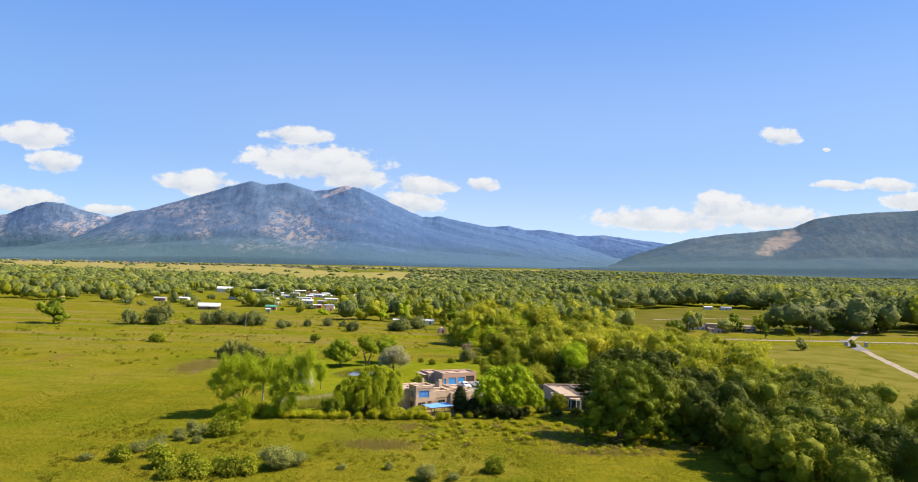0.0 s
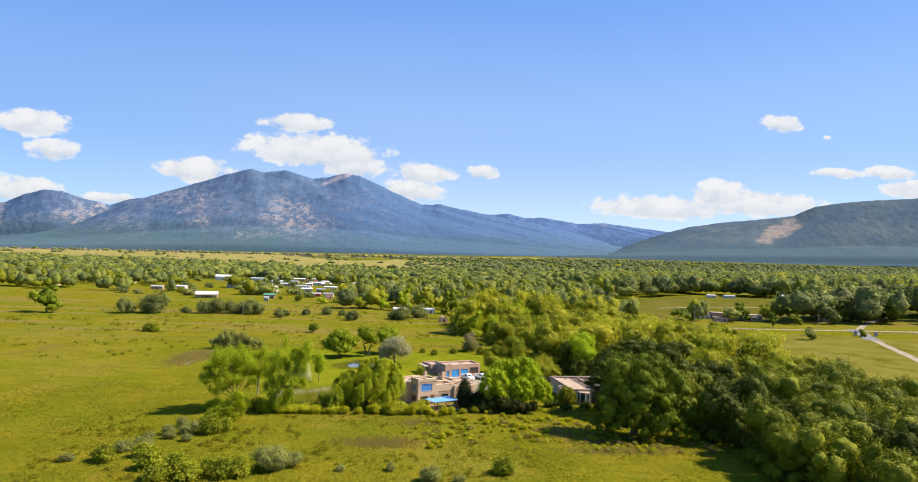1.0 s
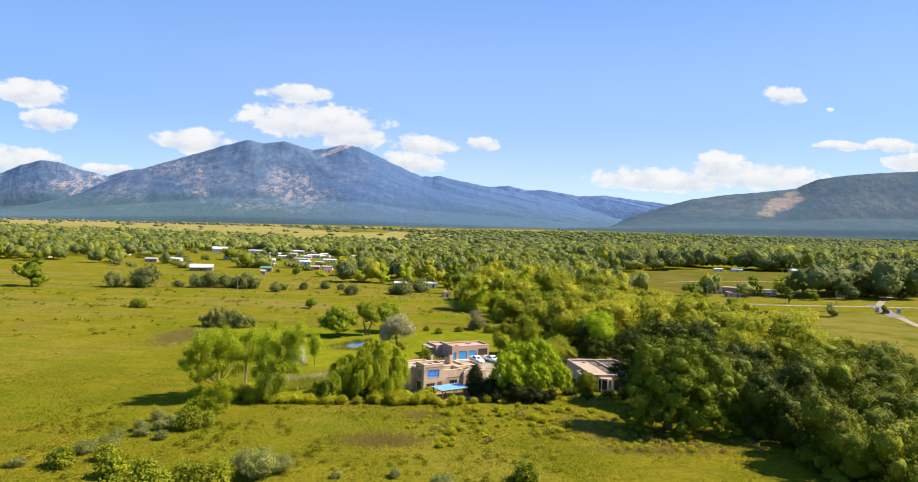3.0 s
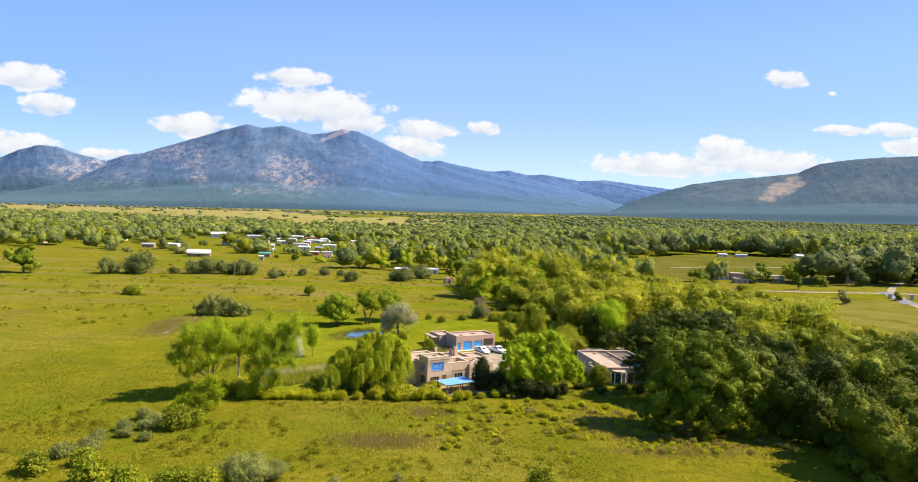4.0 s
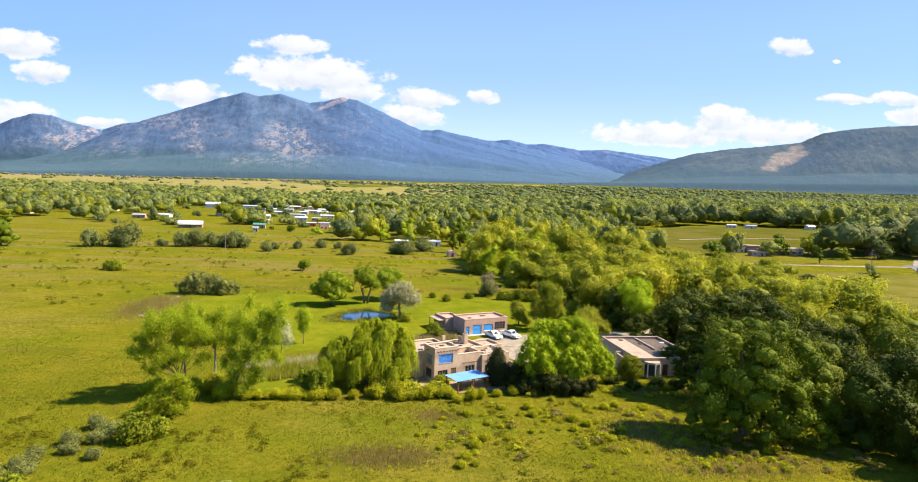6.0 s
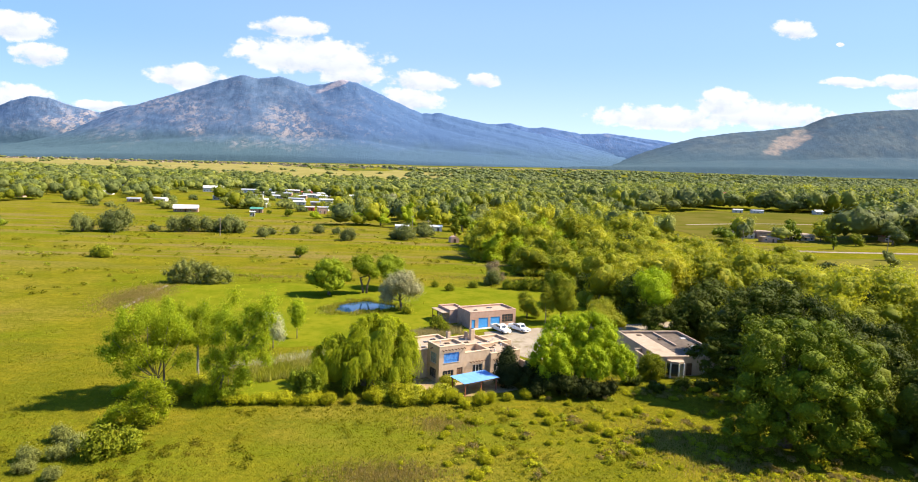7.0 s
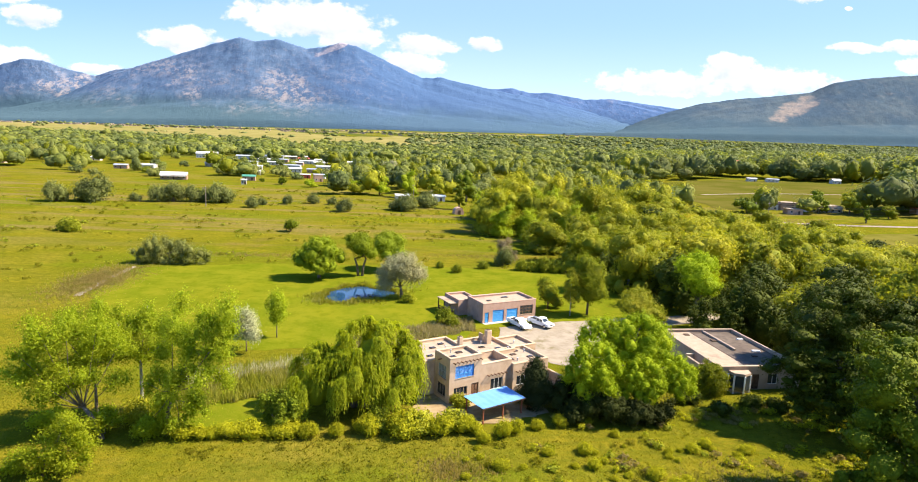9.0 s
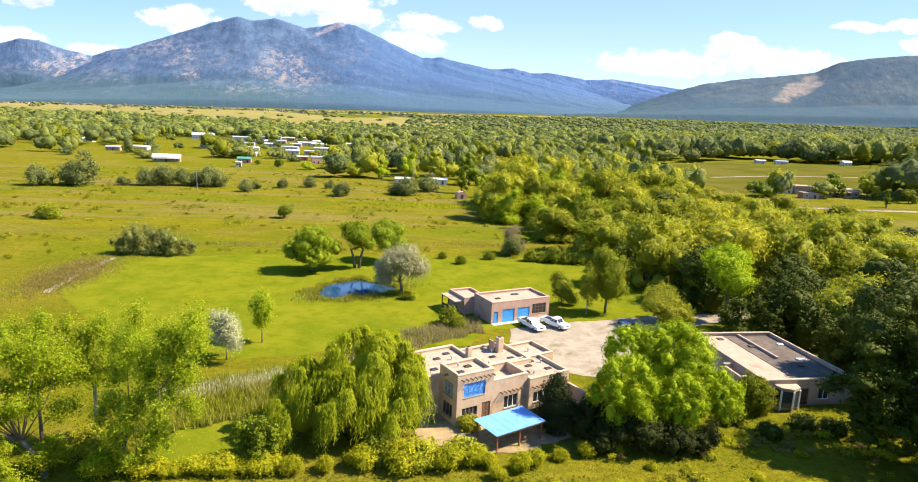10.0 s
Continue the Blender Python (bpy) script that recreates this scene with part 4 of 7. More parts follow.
# far buildings
VILLAGE = (  # x, y, turn, width, depth, eaves, walls, roof, gable, label
    (-151, 899, 6, 15, 6, 3.4, "stucco_brown", "white_metal", 0.9, "brown house with a white roof behind the village"),
    (-133, 918, -4, 18, 6, 3.4, "stucco_white", "white_metal", 0.9, "long white mobile home behind the village"),
    (-115, 795, 3, 24, 6, 3.2, "stucco_white", "white_metal", 0.8, "long white mobile home in the village"),
    (-126, 990, 5, 20, 8, 4.2, "adobe_pink", "roof_gravel", 0.0, "pink flat-roofed house beyond the village"),
    (-176, 868, 0, 12, 7, 4.4, "stucco_white", "grey_metal", 1.2, "white house with a grey roof"),
    (-79, 571, 4, 8, 4, 2.8, "red_roof", "white_metal", 0.5, "red trailer with a white roof at the tree line"),
    (-69, 574, -6, 9, 4, 3.0, "stucco_white", "grey_metal", 0.6, "pale trailer with a grey roof at the tree line"),
    (-104, 496, 10, 3.2, 3.0, 3.0, "stucco_white", "white_metal", 0.4, "small white shed alone in the field"),
    (-395, 800, 6, 18, 7, 3.4, "stucco_white", "white_metal", 0.9, "white house at the tree line"),
    (-214, 612, -8, 12, 6, 3.2, "stucco_white", "white_metal", 0.8, "white house under the field trees"),
    (-168, 905, 5, 14, 6, 3.6, "stucco_white", "grey_metal", 0.9, "white house with a grey roof"),
    (-140, 745, 8, 11, 6, 3.0, "stucco_white", "white_metal", 0.7, "white mobile home in the village"),
    (-118, 760, -5, 12, 6, 3.0, "stucco_brown", "white_metal", 0.7, "brown cottage with a white roof"),
    (-158, 735, 4, 10, 6, 3.0, "stucco_white", "grey_metal", 0.7, "white cottage with a grey roof"),
    (-96, 770, 10, 12, 7, 3.2, "stucco_white", "white_metal", 0.9, "white house in the village"),
    (-84, 640, 0, 10, 6, 3.0, "stucco_brown", "grey_metal", 0.8, "brown cottage by the village lane"),
    (-122, 590, 5, 9, 5, 2.8, "stucco_white", "white_metal", 0.6, "small white trailer by the olives"),
    (-300, 700, 5, 14, 8, 3.0, "stucco_white", "white_metal", 0.9, "white house among the trees"),
    (-330, 610, 5, 13, 8, 3.0, "adobe_pink", "roof_gravel", 0.0, "flat adobe house among the trees"),
    (110, 900, 5, 14, 8, 3.4, "stucco_white", "white_metal", 0.9, "white house among the trees"),
    (560, 700, -8, 16, 9, 3.4, "stucco_white", "white_metal", 1.0, "white farmhouse among the trees"),
    (-160.075, 511, 12, 16.1, 8.5, 3.0, "stucco_brown", "white_metal", 1.9, "brown house with a white metal roof and porch"),
    (-242.28, 841, 8, 23.6, 9.9, 5.0, "stucco_white", "white_metal", 2.4, "long white metal barn beyond the trees"),
    (-181.8, 676, 6, 17.0, 6.2, 3.2, "stucco_white", "grey_metal", 1.0, "long white farm building"),
    (-198.14, 846, 6, 27.3, 8.7, 4.0, "grey_metal", "grey_metal", 1.2, "long grey metal shed"),
    (-160.52, 796, 10, 14, 6.2, 3.4, "stucco_white", "white_metal", 0.9, "white mobile home in the village"),
    (-142.74, 808, -6, 12.5, 6.2, 3.2, "stucco_brown", "grey_metal", 0.9, "brown mobile home with a grey roof"),
    (-120.74, 820, 12, 12.5, 6.2, 4.6, "stucco_brown", "red_roof", 1.2, "brown two-storey house with red roof"),
    (-104.3, 834, 4, 15.6, 6.2, 3.4, "stucco_white", "white_metal", 0.9, "white mobile home in the village"),
    (-135.07, 652, 8, 10.1, 5.5, 3.2, "stucco_white", "white_metal", 1.0, "white cottage among olive trees"),
    (-114.3, 696, -4, 15.6, 5.5, 3.0, "stucco_white", "grey_metal", 0.8, "pale mobile home with grey roof"),
    (-98.96, 638, 8, 10.9, 5.5, 3.2, "stucco_white", "white_metal", 0.9, "white cottage among olive trees"),
    (-83.32, 696, 8, 13.6, 4.3, 3.0, "stucco_white", "white_metal", 0.8, "white mobile home in the village"),
    (-63.62, 541, 15, 6.2, 5.5, 4.6, "adobe_pink", "roof_gravel", 0.0, "small pink adobe house"),
    (-62.74, 804, 4, 12.5, 7, 3.4, "stucco_white", "white_metal", 1.0, "white house behind the trees"),
    (-37.96, 562, 4, 10.9, 4.7, 3.0, "stucco_white", "white_metal", 0.6, "white mobile home under trees"),
    (-228.85, 600, 10, 10.0, 6.2, 2.8, "stucco_brown", "grey_metal", 0.9, "brown house at the tree line"),
    (-387.28, 908, 6, 23.6, 5, 3.2, "stucco_white", "white_metal", 0.8, "long white building at the tree line"),
    (-422.32, 862, 6, 13.6, 6.2, 4.0, "stucco_brown", "grey_metal", 1.4, "brown house on a bare lot"),
    (-111.29, 528, 6, 8.6, 4.7, 2.8, "stucco_brown", "green_roof", 1.2, "small shed with a green roof"),
    (-3.4, 429, 8, 7.8, 4.7, 2.6, "stucco_white", "white_metal", 0.7, "white mobile home in the trees"),
    (14.82, 430, 4, 9.4, 4.7, 2.8, "stucco_white", "white_metal", 0.7, "white mobile home in the trees"),
    (49.26, 414, 4, 12.5, 4.7, 2.4, "stucco_brown", "white_metal", 0.6, "low house behind the trees"),
    (234.7, 848, -6, 18.6, 5.6, 3.6, "stucco_white", "white_metal", 1.0, "long white building beyond the field"),
    (324.54, 842, 0, 10.9, 6.2, 3.6, "stucco_white", "white_metal", 1.0, "white house beyond the field"),
    (472.1, 945, -8, 37.8, 14, 8.0, "adobe_pink", "red_roof", 5.0, "large house with a red roof"),
    (338.32, 664, -4, 9.4, 3.9, 3.0, "stucco_white", "white_metal", 0.7, "white trailer at the field's edge"),
    (353.65, 656, -4, 11.7, 4.7, 3.0, "stucco_white", "grey_metal", 0.7, "white trailer at the field's edge"),
    (412.1, 642, 0, 7.8, 6.2, 3.2, "stucco_white", "white_metal", 1.6, "white barn at the field's edge"),
    (283.54, 400, -14, 10.9, 6.2, 3.2, "stucco_brown", "red_roof", 0.9, "brown adobe house by the lane"))


OPEN = [[(175, 415), (240, 400), (440, 480), (470, 640), (330, 700), (200, 620), (160, 480)],
        [(-260, 600), (-60, 520), (-110, 800), (-230, 800)],
        [(60, 455), (-10, 470), (-12, 440), (60, 440)]]


def far_spot(x, y):
    n1 = noise.noise((x * 0.006, y * 0.003, 4.0))
    n2 = noise.noise((x * 0.02, y * 0.012, 9.0))
    if x < -45:
        edge = 548 + 30 * n1 if x < -170 else 560
    elif x < 130:
        edge = 455 + 20 * n1
    elif x < 300:
        edge = 400 if x < 170 else 395
    else:
        edge = max(300, 520 - x * 0.55)
    if 560 < y < 870 and -0.335 * y < x < -0.07 * y:
        return n2 > 0.42
    if y < edge or any(inside(p, x, y) for p in OPEN):
        return 560 < y < 800 and -240 < x < -50 and n2 > 0.34
    if any(abs(x - v[0] - v[3] / 2) < v[3] * 0.5 + 2 and v[1] - (60 if v[1] > 620 and v[0] > 150 else 24) < y < v[1] + v[4] + 5 for v in VILLAGE):
        return False
    if 1900 + 260 * n1 + 0.05 * x < y < 3080 and x < 0.02 * y + 150 * n1:
        return n2 > 0.46
    return n2 + 0.35 * n1 > (-0.14 if y < 900 else -0.24 if y < 1500 else -0.1)


def build_far_woods():
    rng = np.random.default_rng(21)
    groups = {0: [], 1: [], 2: []}
    tries = 0
    while len(groups[0]) < 2100 and tries < 60000:
        tries += 1
        y = 380 + 520 * rng.random()
        x = -0.62 * y - 60 + rng.random() * (1.62 * y + 160)
        if far_spot(x, y):
            k = 1.75 if x > 230 else 1.0
            groups[0].append((x, y, k * (6.5 + 11 * rng.random()), k * (7 + 9 * rng.random())))
    while len(groups[1]) < 5200:
        y = 900 + 900 * rng.random()
        x = -0.64 * y + rng.random() * 1.7 * y
        if far_spot(x, y):
            g = rng.random() ** 2
            groups[1].append((x, y, 11 + 19 * g, 7 + 5 * rng.random() + 7 * g))
    while len(groups[2]) < 3600:
        y = 1800 + 1350 * rng.random() ** 1.1
        x = -0.66 * y + rng.random() * 1.75 * y
        if far_spot(x, y):
            groups[2].append((x, y, 14 + 26 * rng.random() ** 2, 6 + 8 * rng.random()))
    a = groups[0]
    for k, (mat, lab) in enumerate((("leaf_far", "dense green cottonwoods across the valley"),
                                    ("leaf_grove", "olive-green trees around the village"),
                                    ("leaf_valley", "dark green shade trees across the valley"))):
        b = [s for i, s in enumerate(a) if (i % 3 if s[0] < 230 else (0, 2, 2, 1, 2, 0)[i % 6]) == k]
        tagged(new("far_woods", woods_mesh("far_woods", rng, [s for s in b if s[1] < 560 or s[2] > 18], 170, mat, 0.42, 12)), lab, "woods", kind="stuff")
        tagged(new("far_woods", woods_mesh("far_woods", rng, [s for s in b if s[1] >= 560 and s[2] <= 18], 80, mat, 0.5, 9)), lab, "woods", kind="stuff")
    tagged(new("far_woods", woods_mesh("far_woods", rng, groups[1][::2], 16, "leaf_far", 0.9, 7)), "green belt of trees on the valley floor", "woods", kind="stuff")
    tagged(new("far_woods", woods_mesh("far_woods", rng, groups[1][1::2], 16, "leaf_valley", 0.9, 7)), "dark green belt of trees on the valley floor", "woods", kind="stuff")
    tagged(new("far_woods", woods_mesh("far_woods", rng, groups[2], 6, "leaf_distant_haze", 1.2, 6)), "hazy distant trees below the mountains", "woods", kind="stuff")


build_far_woods()
sheet("far_field", wavy([(-2300, 1480), (-260, 1400), (100, 1500), (220, 2600), (-300, 3120), (-2500, 3100)], 12, 8, 60), 0.4, "dry_field",
      "pale yellow hay field below the mountain", "field")
sheet("far_pasture", wavy([(-2800, 3150), (-600, 3220), (1100, 3250), (1100, 3480), (-700, 3600), (-2900, 3500)], 12, 9, 80), 0.5, "dry_field",
      "pale dry pasture at the mountain's foot", "field")
sheet("east_field", wavy([(178, 420), (245, 405), (430, 480), (460, 630), (330, 690), (205, 610)], 3, 10, 12), 0.15, "mown_field",
      "mown green-brown field behind the grove", "field")
sheet("east_pasture", wavy([(118, 150), (150, 130), (230, 150), (260, 300), (225, 330), (165, 320), (150, 240), (125, 190)], 1.5, 11, 8), 0.05, "pasture",
      "short green pasture beside the gravel road", "pasture")


def build_far_town():
    """Tiny pale buildings scattered along the foot of the mountain."""
    rng = np.random.default_rng(91)
    bm = bmesh.new()
    for i in range(620):
        y = 2900 + 600 * rng.random()
        x = -0.62 * y + (0.75 if i % 3 else 1.3) * y * rng.random()
        w, d, h = 6 + 18 * rng.random() ** 2, 6 + 6 * rng.random(), 2.5 + 3 * rng.random()
        z = ground_z(x, y)
        box(bm, x, x + w, y, y + d, z - 1.0, z + h)
    tagged(part("far_town", bm, "adobe_pale"), "scattered pale buildings at the mountain's foot", "town", kind="stuff")


build_far_town()
# ---------------------------------------------------------------- buildings
def frame_at(x, y, deg):
    return pose(x, y, ground_z(x, y), 0, 0, deg)


def wall_bm(length, z0, z1, thick, holes=()):
    """Upright wall from 0 to length along x, outer face at y = 0, with real openings (a, b, low, high)."""
    xs = sorted({0.0, length, *[h[0] for h in holes], *[h[1] for h in holes]})
    zs = sorted({z0, z1, *[h[2] for h in holes], *[h[3] for h in holes]})
    solid = [[not any(h[0] <= (a + b) / 2 <= h[1] and h[2] <= (c + d) / 2 <= h[3] for h in holes)
              for c, d in zip(zs, zs[1:])] for a, b in zip(xs, xs[1:])]
    bm = bmesh.new()
    vert = {}

    def v(i, k, s):
        if (i, k, s) not in vert:
            vert[i, k, s] = bm.verts.new((xs[i], thick * s, zs[k]))
        return vert[i, k, s]
    nx, nz = len(xs) - 1, len(zs) - 1

    def on(i, k):
        return 0 <= i < nx and 0 <= k < nz and solid[i][k]
    for i in range(nx):
        for k in range(nz):
            if not on(i, k):
                continue
            bm.faces.new((v(i, k, 0), v(i + 1, k, 0), v(i + 1, k + 1, 0), v(i, k + 1, 0)))
            bm.faces.new((v(i, k, 1), v(i, k + 1, 1), v(i + 1, k + 1, 1), v(i + 1, k, 1)))
            for di, dk, a, b in ((-1, 0, (i, k), (i, k + 1)), (1, 0, (i + 1, k + 1), (i + 1, k)), (0, -1, (i + 1, k), (i, k)), (0, 1, (i, k + 1), (i + 1, k + 1))):
                if not on(i + di, k + dk):
                    bm.faces.new((v(*a, 0), v(*b, 0), v(*b, 1), v(*a, 1)))
    return bm


def moved(bm, m):
    bmesh.ops.transform(bm, matrix=m, verts=bm.verts)
    return bm


def window_part(parent, m, a, b, lo, hi, frame_mat="white_frame", bars=(2, 1), name="window", glass="window_glass"):
    """Window in a wall's opening: frame with glazing bars, pane and sill."""
    w = 0.07
    ring = wall_bm(b - a, lo, hi, 0.08, [(w, b - a - w, lo + w, hi - w)])
    f = part(name, moved(ring, m @ Matrix.Translation((a, 0.10, 0))), frame_mat, parent)
    for i in range(1, bars[0]):
        x = a + (b - a) * i / bars[0]
        part("mullion", moved(boxes((x - 0.03, x + 0.03, 0.105, 0.165, lo + w, hi - w)), m), frame_mat, f)
    for i in range(1, bars[1]):
        z = lo + (hi - lo) * i / bars[1]
        part("glazing_bar", moved(boxes((a + w, b - w, 0.108, 0.162, z - 0.025, z + 0.025)), m), frame_mat, f)
    part("pane", moved(boxes((a + 0.03, b - 0.03, 0.13, 0.14, lo + 0.03, hi - 0.03)), m), glass, f)
    part("sill", moved(boxes((a - 0.05, b + 0.05, -0.06, 0.10, lo - 0.08, lo), bevel=0.015), m), "adobe_pale", f)
    return f


def door_part(parent, m, a, b, lo, hi, mat="dark_wood", panels=2, name="door"):
    d = part(name, moved(boxes((a, b, 0.12, 0.17, lo, hi)), m), mat, parent)
    for i in range(panels):
        for k in range(2):
            x0, x1 = a + (b - a) * (i + 0.12) / panels, a + (b - a) * (i + 0.88) / panels
            z0, z1 = lo + (hi - lo) * (k + 0.1) / 2, lo + (hi - lo) * (k + 0.9) / 2
            part("panel", moved(boxes((x0, x1, 0.085, 0.12, z0, z1), bevel=0.012), m), mat, d)
    part("handle", moved(boxes((b - 0.14, b - 0.10, 0.05, 0.12, (lo + hi) / 2 - 0.08, (lo + hi) / 2 + 0.08), bevel=0.01), m), "chrome", d)
    return d


def adobe_block(parent, u0, u1, v0, v1, h, mat="adobe", roof="roof_gravel", front=(), left=(), right=(), back=(), drop=0.42, th=0.36, z0=-0.2):
    """Flat-roofed earthen block: four walls with openings, rounded coping and sunken roof deck."""
    W, D = u1 - u0, v1 - v0
    fm = Matrix.Translation((u0, v0, 0))
    lm = Matrix.Translation((u0, v1, 0)) @ Matrix.Rotation(-math.pi / 2, 4, "Z")
    rm = Matrix.Translation((u1, v0, 0)) @ Matrix.Rotation(math.pi / 2, 4, "Z")
    bk = Matrix.Translation((u1, v1, 0)) @ Matrix.Rotation(math.pi, 4, "Z")
    part("wall", moved(wall_bm(W, z0, h - 0.1, th, front), fm), mat, parent)
    part("wall", moved(wall_bm(W, z0, h - 0.1, th, back), bk), mat, parent)
    part("wall", moved(wall_bm(D - 2 * th, z0, h - 0.1, th, [(a - th, b - th, c, d) for a, b, c, d in left]), lm @ Matrix.Translation((th, 0, 0))), mat, parent)
    part("wall", moved(wall_bm(D - 2 * th, z0, h - 0.1, th, [(a - th, b - th, c, d) for a, b, c, d in right]), rm @ Matrix.Translation((th, 0, 0))), mat, parent)
    o, t2 = 0.03, th + 0.05
    for piece in ((u0 - o, u1 + o, v0 - o, v0 + t2, h - 0.2, h + 0.06), (u0 - o, u1 + o, v1 - t2, v1 + o, h - 0.2, h + 0.06),
                 (u0 - o + 0.02, u0 + t2 - 0.02, v0 + t2 - 0.1, v1 - t2 + 0.1, h - 0.19, h + 0.05), (u1 - t2 + 0.02, u1 + o - 0.02, v0 + t2 - 0.1, v1 - t2 + 0.1, h - 0.19, h + 0.05)):
        part("coping", boxes(piece, bevel=0.14, seg=3), mat, parent)
    part("roof", boxes((u0 + th - 0.02, u1 - th + 0.02, v0 + th - 0.02, v1 - th + 0.02, h - drop - 0.2, h - drop)), roof, parent)
    return fm, lm, rm, bk


def canales(parent, spots, z):
    for u, v in spots:
        part("viga", boxes((u - 0.07, u + 0.07, v - 0.55, v + 0.05, z - 0.07, z + 0.07), bevel=0.03), "viga_wood", parent)


def skylight(parent, u, v, z, w=0.9, d=0.6):
    s = part("skylight", boxes((u - w / 2, u + w / 2, v - d / 2, v + d / 2, z, z + 0.14), bevel=0.03), "dark_wood", parent)
    part("pane", boxes((u - w / 2 + 0.1, u + w / 2 - 0.1, v - d / 2 + 0.1, v + d / 2 - 0.1, z + 0.135, z + 0.16)), "window_glass", s)


def chimney(parent, u, v, z0, z1, w=0.65, d=0.6, mat="adobe"):
    c = part("chimney", boxes((u - w / 2, u + w / 2, v - d / 2, v + d / 2, z0, z1), bevel=0.09, seg=2), mat, parent)
    part("flue", boxes((u - w * 0.28, u + w * 0.28, v - d * 0.28, v + d * 0.28, z1 - 0.02, z1 + 0.1), bevel=0.03), "dark_wood", c)


def build_house():
    h = thing("adobe_house", frame_at(6.49, 162.61, 27), "two-storey tan adobe house with blue windows and log rafters", "house")
    # two-storey block
    fr = [(0.9, 3.9, 3.45, 5.15), (0.75, 2.9, 1.0, 2.15), (3.55, 4.75, 0.05, 2.35)]
    lf = [(1.0, 3.1, 3.2, 5.0), (0.8, 3.0, 0.6, 2.3)]
    fm, lm, rm, bk = adobe_block(h, 0, 5.1, 0, 4.0, 6.4, front=fr, left=lf)
    window_part(h, fm, *fr[0], "blue_paint", (4, 3), glass="blue_pane")
    window_part(h, fm, *fr[1], "tan_frame", (4, 1))
    door_part(h, fm, *fr[2], "viga_wood")
    window_part(h, lm, *lf[0], "blue_grey_frame", (3, 2), glass="pale_pane")
    window_part(h, lm, *lf[1], "tan_frame", (3, 1))
    canales(h, [(0.55 + 0.62 * i, 0.0) for i in range(8)], 5.75)
    skylight(h, 1.3, 1.5, 5.99), skylight(h, 3.0, 2.6, 5.99)
    # terrace block
    fr = [(1.8, 3.9, 0.75, 2.35)]
    fm, lm, rm, bk = adobe_block(h, 5.1, 10.4, 0.15, 4.6, 4.75, front=fr, drop=1.1)
    window_part(h, fm, *fr[0], "white_frame", (3, 1))
    canales(h, [(6.3 + 0.6 * i, 0.15) for i in range(6)], 3.0)
    # east block
    fr = [(0.7, 2.2, 0.8, 2.2)]
    fm, lm, rm, bk = adobe_block(h, 10.4, 16.8, -0.3, 6.0, 4.1, front=fr)
    window_part(h, fm, *fr[0], "white_frame", (2, 1))
    canales(h, [(10.9 + 0.6 * i, -0.3) for i in range(5)], 2.95)
    for u, v in ((11.8, 2.2), (13.4, 3.8), (15.2, 2.0), (14.6, 4.9)):
        skylight(h, u, v, 3.69)
    # north wing
    adobe_block(h, -1.6, 6.6, 4.03, 12.0, 5.0)
    for u, v in ((0.6, 6.4), (2.6, 9.2), (4.6, 10.2), (3.2, 7.2)):
        skylight(h, u, v, 4.59)
    adobe_block(h, 6.62, 14.5, 4.63, 11.6, 4.3)
    for u, v in ((8.2, 7.4), (10.6, 8.0), (12.6, 6.6)):
        skylight(h, u, v, 3.89)
    adobe_block(h, 14.52, 19.6, 6.03, 11.0, 3.9)
    chimney(h, 4.6, 4.9, 4.5, 7.4), chimney(h, 12.6, 9.3, 3.8, 6.0, 0.9, 0.8), chimney(h, -1.1, 11.0, 4.5, 6.2, 0.6, 0.6)
    for u, v, z in ((1.9, 3.0, 5.98), (8.6, 6.0, 3.88), (11.4, 9.4, 3.88), (0.2, 8.6, 4.58), (4.2, 8.2, 4.58), (12.4, 1.4, 3.68), (15.6, 4.0, 3.68), (17.0, 8.4, 3.48), (13.6, 5.4, 3.88)):
        vent = part("roof_vent", tube(bmesh.new(), [Vector((u, v, z - 0.05)), Vector((u, v, z + 0.45))], [0.09, 0.09], 8), "grey_metal", h)
        part("vent_cap", tube(bmesh.new(), [Vector((u, v, z + 0.45)), Vector((u, v, z + 0.53))], [0.16, 0.13], 8), "grey_metal", vent)
    for u, v, z in ((0.0, 2.2, 5.75), (5.1, 2.4, 4.05), (-1.6, 9.0, 4.35), (-1.6, 6.4, 4.35)):
        part("canale", boxes((u - 0.55, u + 0.1, v - 0.12, v + 0.12, z - 0.1, z + 0.08), bevel=0.02), "viga_wood", h)
    # curved parapet end walls and garden wall
    for piece in ((16.82, 17.2, -3.2, 5.98, -0.2, 2.3), (15.2, 16.8, -4.6, -4.22, -0.2, 2.0), (16.82, 17.2, -4.6, -3.22, -0.2, 1.7)):
        part("garden_wall", boxes(piece, bevel=0.12, seg=2), "adobe", h)
    for u in (11.9, 13.06):
        part("chimney_shoulder", boxes((u, u + 0.24, 9.72, 10.9, 3.8, 5.3), bevel=0.1, seg=2), "adobe", h)


